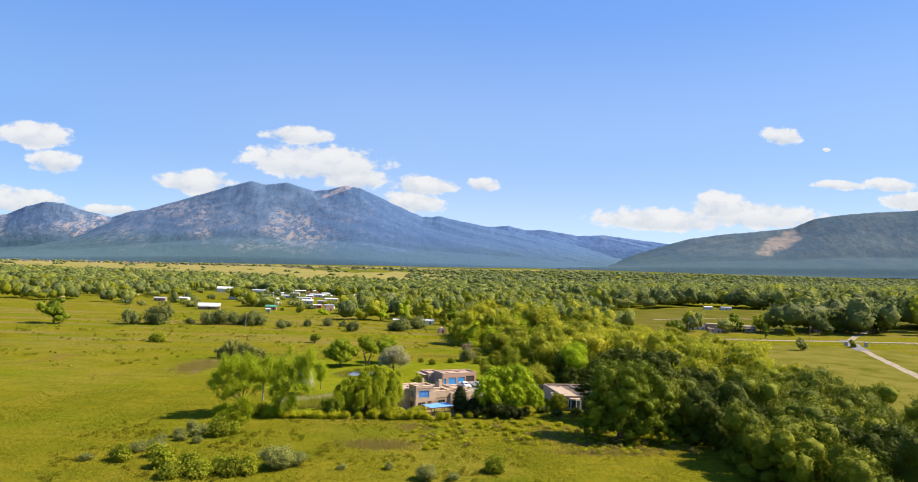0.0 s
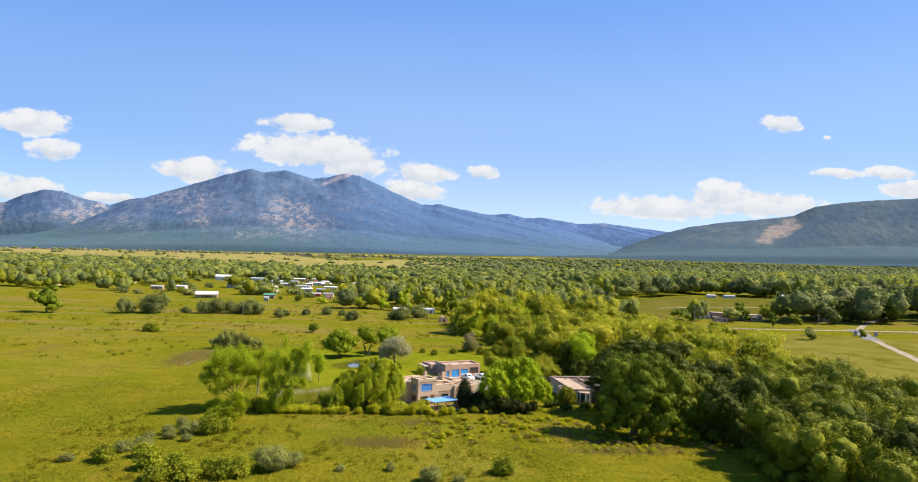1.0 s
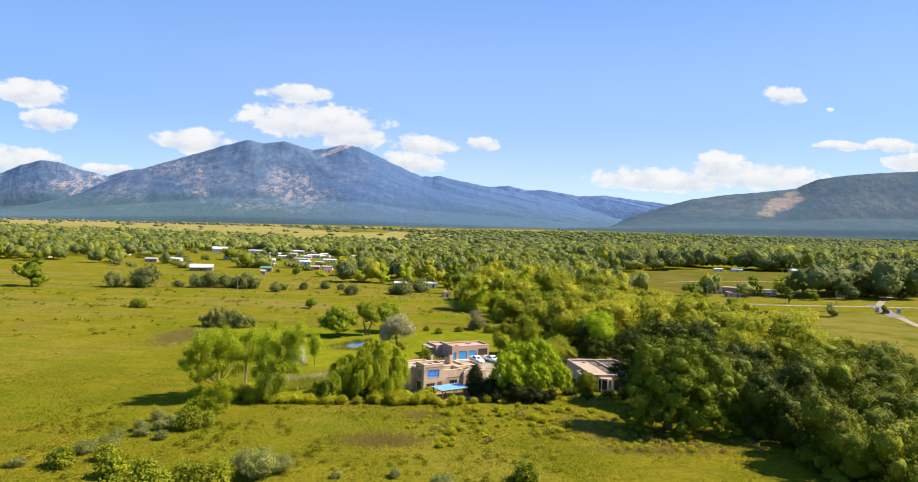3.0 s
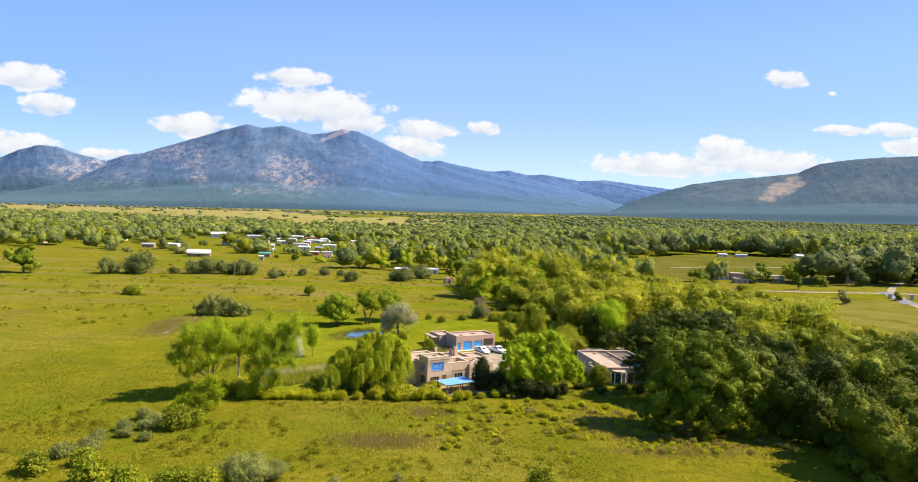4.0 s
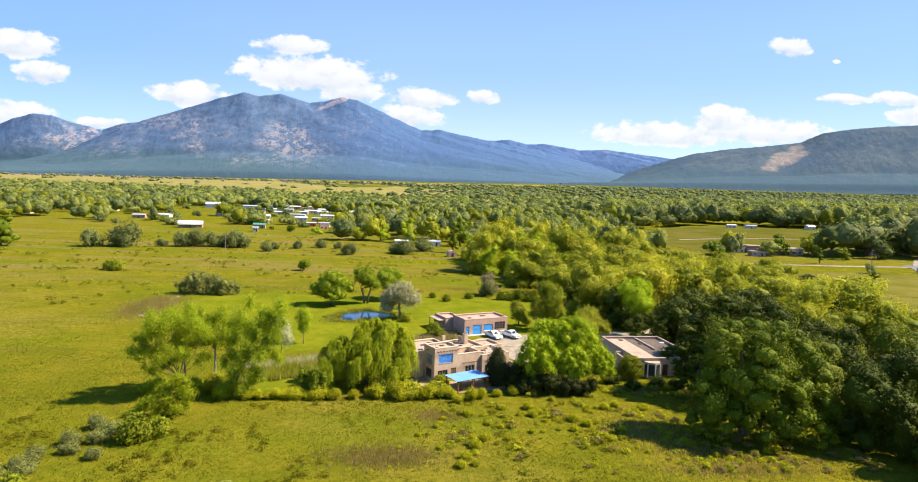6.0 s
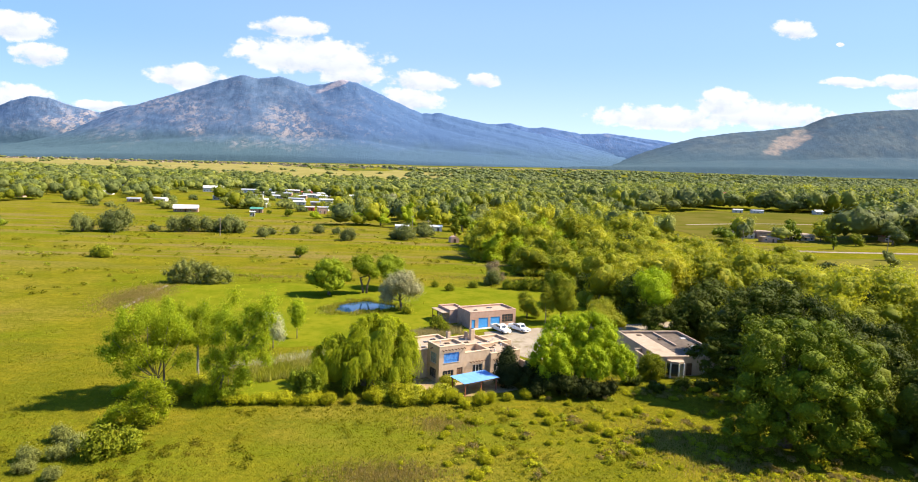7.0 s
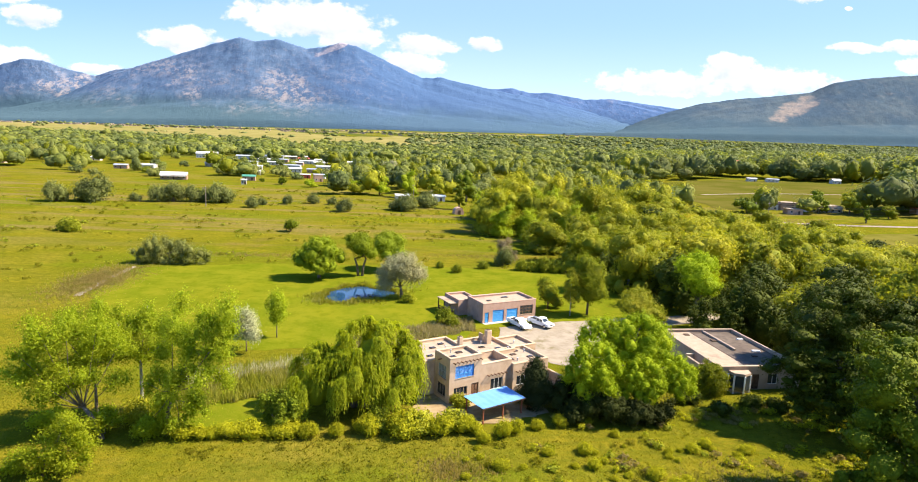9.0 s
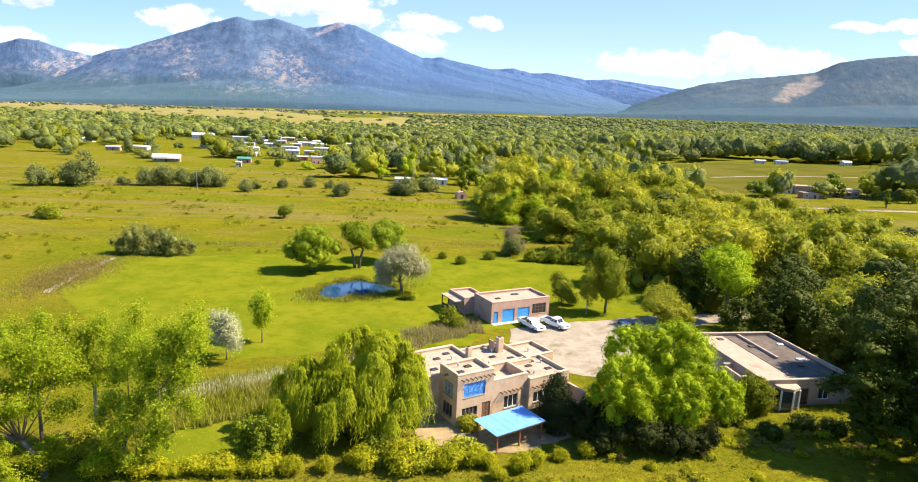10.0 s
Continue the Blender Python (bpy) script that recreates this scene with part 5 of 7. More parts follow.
def build_carport():
    c = thing("carport", frame_at(10.24, 156.45, 29.5), "carport with a bright blue sheet-metal roof on timber posts", "carport")
    W, D, z0, z1 = 7.0, 4.2, 2.25, 2.32
    bm = bmesh.new()
    n = 28
    rows = []
    for j in range(2):
        rows.append([[bm.verts.new((W * i / n, D * j, (z0 + (z1 - z0) * j) + (0.012 if i % 4 in (1, 2) else 0) - t)) for i in range(n + 1)] for t in (0, 0.025)])
    for i in range(n):
        for t in range(2):
            bm.faces.new((rows[0][t][i], rows[0][t][i + 1], rows[1][t][i + 1], rows[1][t][i]))
    for j in range(2):
        for i in range(n):
            bm.faces.new((rows[j][0][i], rows[j][0][i + 1], rows[j][1][i + 1], rows[j][1][i]))
    for i in (0, n):
        bm.faces.new((rows[0][0][i], rows[1][0][i], rows[1][1][i], rows[0][1][i]))
    part("roof", bm, "blue_metal", c, "bright blue sheet-metal roof")
    for u, v in ((0.35, 0.3), (3.5, 0.3), (6.6, 0.3), (0.35, 3.9), (3.5, 3.9), (6.6, 3.9)):
        part("post", boxes((u - 0.08, u + 0.08, v - 0.08, v + 0.08, -0.05, 1.98), bevel=0.01), "red_wood", c)
    for v, z in ((0.3, 2.12), (3.9, 2.18)):
        part("beam", boxes((0.1, 6.9, v - 0.07, v + 0.07, 1.98, z + 0.06), bevel=0.01), "dark_wood", c)
    part("fascia", boxes((-0.02, 7.02, -0.04, -0.004, 2.1, 2.2)), "dark_wood", c)


def build_garage():
    g = thing("garage", frame_at(15.79, 199.38, 22.4), "pink adobe garage with blue doors and flat roof", "garage")
    fr = [(0.45, 1.35, 0.02, 2.15), (2.25, 4.8, 0.02, 2.45), (5.45, 8.0, 0.02, 2.45), (8.55, 11.6, 1.0, 2.85)]
    fm, lm, rm, bk = adobe_block(g, 0, 12.3, 0, 6.4, 3.95, "adobe_pink", front=fr)
    door_part(g, fm, *fr[0], "blue_paint", 1)
    for k in (1, 2):
        a, b, lo, hi = fr[k]
        d = part("garage_door", moved(boxes((a, b, 0.12, 0.17, lo, hi)), fm), "blue_paint", g, "bright blue sectional garage door")
        for i in range(4):
            z = lo + (hi - lo) * i / 4
            part("panel", moved(boxes((a + 0.03, b - 0.03, 0.09, 0.12, z + 0.04, z + (hi - lo) / 4 - 0.03), bevel=0.01), fm), "blue_paint", d)
    window_part(g, fm, *fr[3], "viga_wood", (4, 3))
    skylight(g, 3.0, 3.0, 3.54), skylight(g, 7.5, 4.4, 3.54, 1.4, 0.7)
    part("plinth", boxes((0.0, 12.3, -0.9, -0.004, -0.1, 0.10), bevel=0.02), "stucco_white", g, "pale concrete apron")
    # lower wing and its porch
    adobe_block(g, -2.0, 2.6, 6.43, 12.6, 3.2, "adobe_pink")
    p = part("porch_roof", boxes((-3.9, -2.02, 6.6, 12.4, 2.5, 2.66), bevel=0.03), "roof_gravel", g)
    for v in (6.9, 9.5, 12.1):
        part("post", boxes((-3.75, -3.59, v - 0.08, v + 0.08, -0.05, 2.5), bevel=0.01), "dark_wood", g)
    for v in (6.99, 9.59):
        part("porch_screen", boxes((-3.66, -3.62, v, v + 2.42, 0.0, 1.0)), "dark_wood", g)


def build_annex():
    a = thing("annex", frame_at(46.6, 167.6, 4), "long low adobe annex with a flat patched roof and bay windows", "house")
    fr = [(0.5, 1.3, 0.8, 2.5), (5.6, 6.8, 0.1, 2.4), (8.2, 9.8, 0.8, 2.4)]
    lf = [(9.0, 10.4, 0.9, 2.4), (14.2, 16.0, 0.9, 2.4)]
    fm, lm, rm, bk = adobe_block(a, 0, 13.6, 0, 18.0, 3.7, "adobe_pale", "old_roof_shaded", front=fr, left=lf, drop=0.5)
    window_part(a, fm, *fr[0], "white_frame", (1, 2))
    door_part(a, fm, *fr[1])
    window_part(a, fm, *fr[2], "white_frame", (2, 1))
    for l in lf:
        window_part(a, lm, *l, "white_frame", (2, 1))
    part("roof_deck", boxes((0.4, 5.2, 0.5, 17.5, 3.195, 3.26)), "roof_gravel", a, "pale gravel half of the roof")
    part("gutter_line", boxes((5.2, 5.34, 0.5, 17.5, 3.195, 3.30)), "dark_wood", a)
    part("step_wall", boxes((7.6, 8.0, 8.0, 17.5, 3.195, 3.55), bevel=0.06), "adobe_pale", a)
    # bay window: five-sided front with posts and panes
    pts = [(1.6, 0.0), (1.9, -1.15), (3.2, -1.75), (4.5, -1.15), (4.8, 0.0)]
    bay = part("bay", boxes((1.7, 4.7, -1.2, -0.004, -0.1, 0.55), bevel=0.1), "adobe_pale", a, "rounded bay window")
    bm = bmesh.new()
    lower = [bm.verts.new((x, y, 2.75)) for x, y in pts]
    upper = [bm.verts.new((x, y, 3.1)) for x, y in pts]
    bm.faces.new(upper), bm.faces.new(lower[::-1])
    for i in range(5):
        j = (i + 1) % 5
        bm.faces.new((lower[i], lower[j], upper[j], upper[i]))
    part("bay_roof", bm, "adobe_pale", bay)
    for (x0, y0), (x1, y1) in zip(pts, pts[1:]):
        part("post", boxes((x0 - 0.1, x0 + 0.1, y0 - 0.1 if y0 < 0 else -0.2, y0 + 0.1 if y0 < 0 else -0.01, -0.1, 2.75), bevel=0.03), "white_frame", bay)
        m = Matrix.Translation((x0, y0, 0)) @ Matrix.Rotation(math.atan2(y1 - y0, x1 - x0), 4, "Z")
        L = math.hypot(x1 - x0, y1 - y0)
        part("pane", moved(boxes((0.1, L - 0.1, -0.01, 0.01, 0.5, 2.7)), m), "window_glass", bay)
    for u, v, w, d in ((9.0, 5.0, 0.9, 0.5), (10.6, 7.2, 1.3, 0.7), (6.6, 12.5, 0.8, 0.8), (11.8, 13.2, 1.0, 0.6), (3.4, 15.6, 0.9, 0.9)):
        part("roof_hatch", boxes((u, u + w, v, v + d, 3.19, 3.38), bevel=0.03), "white_metal" if u > 10 else "dark_wood", a)
    # stepped porch wall on the west side
    part("stepped_parapet", boxes((-1.4, -0.04, 2.2, 2.6, -0.1, 3.3), (-1.4, -1.0, 2.62, 6.6, -0.1, 3.0), (-1.4, -0.04, 6.62, 7.0, -0.1, 3.3), bevel=0.12, seg=2), "adobe_pale", a)


build_house(), build_carport(), build_garage(), build_annex()
# ---------------------------------------------------------------- trees and shrubs round the house
def fountain(rng, p, out, strands, length):
    """Hanging strands of narrow leaves that arch out from one limb's end."""
    per = 10
    a = rng.random(strands) * 6.283
    side = np.stack((np.cos(a), np.sin(a), np.zeros(strands)), 1) * (0.25 + 0.75 * rng.random(strands))[:, None] + np.array((*out, 0.0)) * 0.7
    ln = length * (0.45 + 0.65 * rng.random(strands))
    f = np.tile((np.arange(per) + 0.5) / per, strands)
    Sd, Ln = np.repeat(side, per, 0), np.repeat(ln, per)
    P = np.asarray(p) + Sd * (1.25 * np.sqrt(f))[:, None] + rng.normal(size=(len(f), 3)) * 0.07
    P[:, 2] += 0.75 * np.sin(np.minimum(f * 3.0, 1.2) * 1.6) - Ln * f ** 1.35
    N = Sd + (0, 0, 0.45) + rng.normal(size=P.shape) * 0.35
    N /= np.linalg.norm(N, axis=1)[:, None]
    P[:, 2] = np.maximum(P[:, 2], 0.2)
    return leaf_quads(P, N, 0.19 * (0.7 + 0.6 * rng.random(len(P))), rng, 0.27, 0.85)


def build_willow():
    rng = np.random.default_rng(5)
    ob = thing("weeping_willow", pose(-5.2, 162.0, 0), "full weeping willow with trailing yellow-green strands beside the house", "tree")
    vs, fs, k = [], [], 0
    domes = [(1.6, 0.6, 8.0, 4.6, 4.2, 3.3), (-4.8, 0.4, 5.4, 3.6, 3.6, 2.7), (5.4, -0.6, 6.0, 3.0, 3.2, 2.9), (-1.0, -3.0, 5.4, 4.0, 3.2, 2.8), (3.6, -3.2, 4.4, 3.2, 2.6, 2.5), (-5.2, -2.6, 4.2, 3.0, 2.6, 2.4)]
    for cx, cy, cz, rx, ry, rz in domes:
        for m in range(int(rx * ry * 2.3)):
            d = rng.normal(size=3)
            d /= np.linalg.norm(d)
            d[2] = abs(d[2]) if rng.random() < 0.8 else d[2] * 0.5
            q = 0.82 + 0.2 * rng.random()
            p = (cx + d[0] * rx * q, cy + d[1] * ry * q, cz + d[2] * rz * q)
            V, F = fountain(rng, p, (d[0], d[1]), 62, 1.9 + 3.2 * (1 - max(d[2], 0)) * min(1.0, p[2] / 5))
            vs.append(V), fs.append(F + k)
            k += len(V)
    K, G = core_mesh([(x, y, z * 0.8, a * 0.85, b * 0.85, c * 1.3) for x, y, z, a, b, c in domes], 0.62, lambda P: 0 * P[:, 0], 16, 10)
    vs.append(K), fs.append(G + k)
    c = new("crown", mesh_np("crown", np.concatenate(vs), np.concatenate(fs), "leaf_willow"))
    lob = [(2.2, 0.6, 8.5, 3, 3, 2), (-4.6, 0.4, 7, 2.5, 2.5, 2), (5, -1, 6.5, 2, 2, 1.5)]
    trunk_parts(ob, rng, lob, 11, 0.4, "bark", 2)
    c.parent = ob


build_willow()
R = np.random.default_rng(77)
tree("globe_willow", 31, 30.0, 163.0,
     clumpy(np.random.default_rng(12), [(2.8, 2.0, 6.9, 5.0, 4.4, 5.4), (-5.0, -3.2, 5.2, 3.9, 3.5, 4.9), (6.8, -1.6, 4.0, 3.1, 3.0, 3.7), (-2.2, 2.6, 8.2, 3.4, 3.2, 3.2), (1.6, -3.2, 4.2, 3.2, 2.6, 3.8)], 50, 1.0, 0.19, 0.84)
     + [(2.8, 2.0, 6.7, 3.8, 3.4, 4.4), (-4.4, -2.8, 5.2, 2.9, 2.6, 3.9), (6.6, -1.6, 4.0, 2.3, 2.2, 3.0), (1.6, -3.2, 4.0, 2.4, 2.0, 3.0)],
     "leaf_globe", "dense rounded globe willow, bright yellow-green", radius=0.45, leaves=58000, size=0.115, core=0.62, nu=7, nv=5, tuft=0.44, per=12, rag=0.3, aspect=0.42, rise=1.0)
# cottonwoods at the west end of the garden
CW = dict(mat="leaf_cottonwood", leaves=30000, size=0.105, core=0.34, nu=6, nv=4, tuft=0.62, per=11, rag=0.3, rise=1.0, aspect=0.55, loose=0.7, group="garden cottonwoods")
tree("cottonwood", 41, -33.3, 153.4, feather(R, [(-8.5, 0, 8.2, 2.0, 1.8, 1.8), (-6.6, 0.8, 10.2, 2.0, 1.8, 2.6), (-4.6, -0.5, 11.8, 1.8, 1.7, 3.0), (-2.6, 0.6, 12.4, 1.6, 1.6, 2.8), (-0.6, 1.0, 12.0, 1.5, 1.5, 2.8),
     (-5.6, -1.0, 7.6, 2.0, 1.8, 1.8), (-3.0, 0, 8.4, 1.8, 1.8, 2.2), (-7.4, 1.0, 6.8, 1.6, 1.5, 1.3), (-1.4, 0.4, 9.2, 1.4, 1.4, 2.0), (0.6, 1.6, 9.6, 1.5, 1.4, 2.4), (-4.4, 0.6, 5.6, 1.5, 1.4, 1.3), (-1.6, 0.8, 6.2, 1.4, 1.3, 1.5), (-6.0, -0.4, 4.6, 1.3, 1.2, 1.1), (1.2, 1.0, 6.6, 1.3, 1.3, 1.6)], 5),
     label="leaning cottonwood with a bent trunk", radius=0.26, lean=(-1.9, 0), fork=0.25, limbs=16, **CW)
tree("cottonwood", 42, -31.5, 159.8, feather(R, [(-2.4, 0, 11.0, 1.3, 1.3, 3.0), (-0.4, 0.5, 11.2, 1.2, 1.2, 3.0), (1.4, -0.3, 10.8, 1.3, 1.3, 3.2), (3.2, 0.2, 10.2, 1.4, 1.3, 3.2), (0.4, -0.8, 8.0, 1.2, 1.2, 1.8), (-1.6, 0.6, 8.6, 1.2, 1.2, 1.8), (4.6, 0.4, 8.4, 1.3, 1.3, 2.4), (2.4, 0.8, 7.2, 1.2, 1.2, 1.8)], 5),
     label="tall open cottonwood with a bare pale trunk", bark="pale_bark", radius=0.22, fork=0.5, limbs=14, **dict(CW, leaves=17000))
tree("cottonwood", 43, -26.8, 154.4, feather(R, [(6.0, 0.5, 13.6, 1.8, 1.6, 3.2), (3.6, 0, 12.6, 1.7, 1.6, 3.2), (7.0, 0.2, 10.2, 1.6, 1.5, 2.6), (1.4, 0.5, 10.4, 1.7, 1.6, 3.0), (4.6, -0.6, 8.6, 2.0, 1.8, 2.8),
     (5.8, 0, 6.6, 1.5, 1.4, 1.8), (2.2, -0.4, 5.8, 1.9, 1.7, 2.8), (0, 0, 3.2, 1.7, 1.6, 2.4), (3.4, 0, 3.4, 1.4, 1.4, 1.8), (-0.8, 0.4, 6.5, 1.3, 1.3, 2.4), (-1.6, 0, 1.6, 1.6, 1.4, 1.4), (1.8, 0, 1.6, 1.6, 1.4, 1.4)], 5),
     label="tall leafy cottonwood with rustling green leaves", radius=0.22, lean=(1.0, 0), fork=0.3, limbs=16, **CW)
tree("cottonwood", 49, -35.8, 157.6, feather(R, [(-2.6, 0, 11.3, 1.5, 1.4, 2.5), (0, 0.2, 12.0, 1.5, 1.4, 2.6), (2.4, 0.3, 11.4, 1.5, 1.4, 2.6), (-1.0, 0.2, 8.6, 1.5, 1.4, 2.0), (1.6, 0, 8.2, 1.5, 1.4, 2.0), (3.4, 0.4, 8.8, 1.3, 1.3, 1.8)], 5),
     label="slender cottonwood standing between larger ones", radius=0.18, fork=0.45, limbs=12, **dict(CW, leaves=17000))
tree("shade_shrub", 44, -30.4, 157.4, shrub_lobes(R, 3.0, 5.0, 8), "leaf_grove", "low dull shrub in the shade of cottonwoods", "shrub", radius=0.10, leaves=4200, size=0.12, core=0.5, nu=6, nv=4, tuft=0.45, per=10)
for i, (x, y, hh, w) in enumerate(((-40.2, 155.6, 2.8, 4.0), (-28.4, 153.6, 2.6, 3.4), (-33.6, 154.6, 3.4, 4.0))):
    tree("elm_scrub", 460 + i, x, y, feather(R, shrub_lobes(R, hh, w, 6), 3), "leaf_yellowgreen" if i % 2 == 0 else "leaf_cottonwood", "leafy elm scrub below the cottonwoods", "shrub", radius=0.07, limbs=8,
         leaves=4200, size=0.11, core=0.35, nu=6, nv=4, tuft=0.5, per=10, rise=0.8, loose=0.7, group="elm scrub")
tree("young_elm", 45, -35.5, 145.6, feather(R, [(2.6, 0.4, 5.0, 1.2, 1.1, 1.8), (3.6, 0.8, 3.2, 1.0, 1.0, 1.4), (0.9, 0, 3.5, 1.2, 1.1, 1.5), (-0.8, -0.3, 2.4, 1.1, 1.1, 1.2), (-2.4, 0, 1.3, 1.1, 1.0, 1.0), (1.6, -0.6, 1.5, 1.4, 1.2, 1.1), (0.2, -0.4, 0.9, 1.5, 1.3, 0.9), (3.0, 0.2, 1.3, 1.3, 1.2, 1.1), (-3.4, 0.3, 0.7, 1.1, 1.0, 0.7)], 5),
     "leaf_yellowgreen", "ragged yellow-green elm at the meadow's edge", radius=0.14, lean=(0.6, 0), limbs=14, leaves=9500, size=0.11, core=0.3, nu=6, nv=4, tuft=0.6, per=10, rise=0.8, loose=0.7)
tree("poplar_sapling", 47, -21.2, 189.5, [(0, 0, 5.6, 1.5, 1.5, 2.9), (0.2, 0, 3.6, 1.3, 1.3, 1.6)],
     "leaf_cottonwood", "slim young cottonwood alone on the lawn", radius=0.09, leaves=5600, size=0.12, core=0.5, nu=9, nv=6, tuft=0.5, per=10, rise=1.1, loose=0.7)
tree("silver_shrub", 48, -24.6, 182.5, feather(R, [(0, 0, 2.8, 2.2, 2.0, 2.8), (1.0, 0, 4.6, 1.6, 1.5, 2.2), (-0.9, 0.2, 5.8, 1.4, 1.4, 1.9)], 5), "leaf_white", "silvery Russian olive shrub behind the cottonwoods", "shrub",
     radius=0.1, leaves=9000, size=0.11, core=0.4, nu=6, nv=4, tuft=0.5, per=10, rise=0.9, loose=0.7)
# pond trees
tree("round_willow", 51, -20.0, 235.0, clumpy(R, [(0, 0, 6.0, 4.8, 4.6, 4.6), (-3.2, -0.6, 4.2, 3.2, 3.2, 3.4), (3.0, 0.4, 4.4, 3.4, 3.2, 3.4), (0.4, -2.6, 3.4, 3.4, 3.0, 3.0)], 12, 0.9, 0.32, 0.74), "leaf_pond", "rounded bright green willow at the pond", radius=0.4, fork=0.2, leaves=17000, size=0.14, core=0.76, nu=9, nv=6, tuft=0.45, rag=0.2, group="pond trees")
tree("pond_cottonwood", 52, -10.3, 238.5, round_lobes(R, 11.0, 8.2, 7, 0.42), "leaf_pond", "vase-shaped green tree with a forked trunk at the pond", radius=0.3, stems=2, fork=0.42, leaves=10000, size=0.14, tuft=0.5, rag=0.2, group="pond trees")
tree("round_willow", 53, -3.4, 246.0, round_lobes(R, 9.8, 11.0, 8, 0.25), "leaf_pond", "spreading bright green willow behind the pond", radius=0.35, leaves=11000, size=0.14, core=0.78, tuft=0.5, rag=0.18, group="pond trees")
tree("russian_olive", 54, 0.2, 217.5, [(-0.4, 0, 6.6, 4.2, 4.0, 3.0), (-2.8, 0, 5.0, 2.8, 2.8, 2.4), (2.9, 0.2, 5.4, 2.6, 2.6, 2.2), (0.4, -0.8, 8.2, 2.4, 2.4, 1.6), (-3.6, -0.4, 3.2, 2.0, 2.0, 1.6)],
     "leaf_silver", "silver-grey Russian olive tree leaning over the pond", radius=0.34, lean=(-0.4, 0), fork=0.28, leaves=19000, size=0.12, core=0.62, nu=12, nv=8, tuft=0.55, per=11, rag=0.3, rise=0.6, loose=0.7)
# behind the garage
tree("plum_tree", 55, 31.4, 211.0, round_lobes(R, 6.6, 6.6, 6, 0.12), "leaf_grove", "round olive-green fruit tree beside the garage", radius=0.18, leaves=8000, size=0.12, tuft=0.4)
tree("silver_birch", 56, 34.8, 205.6, [(0, 0, 6.4, 1.2, 1.2, 3.2), (0.2, 0, 4.0, 1.3, 1.3, 2.0)], "leaf_olive", "slim pale birch with a white trunk", bark="pale_bark", radius=0.12, clusters=260, per=11, spread=0.3, size=0.16)
tree("ash_tree", 57, 38.7, 206.5, [(0, 0, 8.2, 3.0, 3.0, 4.8), (0.8, 0, 5.2, 2.8, 2.8, 3.0), (-1.0, 0.3, 10.4, 2.0, 2.0, 2.6)], "leaf_grove", "upright green ash tree behind the driveway", radius=0.24, leaves=11000, size=0.13, tuft=0.45)
tree("elm_tree", 58, 47.0, 199.0, round_lobes(R, 7.6, 10.0, 8, 0.1), "leaf_olive", "broad yellow-olive elm beside the annex", radius=0.25, leaves=14000, size=0.12, tuft=0.5, rise=0.8)
tree("locust_tree", 59, 59.5, 201.0, round_lobes(R, 14.6, 10.5, 9, 0.35), "leaf_globe", "tall bright yellow-green locust tree", radius=0.34, leaves=14000, size=0.14, tuft=0.55)
tree("grey_bush", 60, 30.2, 259.0, round_lobes(R, 7.6, 7.0, 6, 0.05), "leaf_brown", "tall grey-brown half-bare bush in the meadow", "bush", radius=0.15, stems=3, leaves=6000, size=0.12, core=0.4, nu=7, nv=5, tuft=0.65, per=10, rise=1.0, loose=0.7)
tree("olive_thicket", 61, -60.0, 249.0, feather(np.random.default_rng(61), [(-4, 0, 3.4, 3.2, 3, 3.0), (-0.5, 0, 4.2, 3.0, 3, 3.4), (4.4, 0.3, 3.0, 3.4, 3, 2.4), (-7.2, 0.4, 2.2, 2.2, 2.2, 1.8), (7.6, 0, 1.9, 2.2, 2.0, 1.6), (1.6, -1.4, 2.2, 2.6, 2.2, 1.8), (-3.0, -1.2, 1.2, 3.0, 2.4, 1.3), (5.4, -0.8, 1.1, 2.8, 2.2, 1.2), (-6.6, -0.4, 1.0, 2.2, 2.0, 1.0), (0.8, -1.8, 0.9, 2.6, 2.0, 1.0)], 6), "leaf_sage", "grey-green thicket of Russian olive", "thicket", radius=0.14, stems=3, leaves=15000, size=0.13, core=0.6, nu=6, nv=4, tuft=0.65, per=11, rise=0.9, loose=0.7)
# dark evergreen beside the carport
rng = np.random.default_rng(63)
lob = [(0, 0, 1.6, 2.5, 2.4, 1.6), (0.3, 0, 3.2, 2.0, 2.0, 1.7), (-0.2, 0, 4.8, 1.4, 1.4, 1.5), (0, 0.1, 6.2, 0.9, 0.9, 1.3)]
tree("juniper", 63, 18.0, 162.2, [(a * 1.1, b, z * 0.95, p * 1.15, q * 1.15, r) for a, b, z, p, q, r in lob], "leaf_conifer", "dark green juniper beside the carport", radius=0.2, leaves=11000, size=0.085, tuft=0.35, rise=0.7)
# shrubs painted dark where the globe willow's shade falls
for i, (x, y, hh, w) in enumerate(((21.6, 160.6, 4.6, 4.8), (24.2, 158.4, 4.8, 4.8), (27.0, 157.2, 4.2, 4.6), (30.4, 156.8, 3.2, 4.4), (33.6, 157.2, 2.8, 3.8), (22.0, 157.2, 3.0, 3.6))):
    tree("lilac_shrub", 640 + i, x, y, shrub_lobes(R, hh, w, 7), "leaf_shade", "lilac shrub coloured dark for the shade below the globe willow", "shrub", radius=0.08,          leaves=2600, size=0.12, tuft=0.4, group="lilac shrubs")
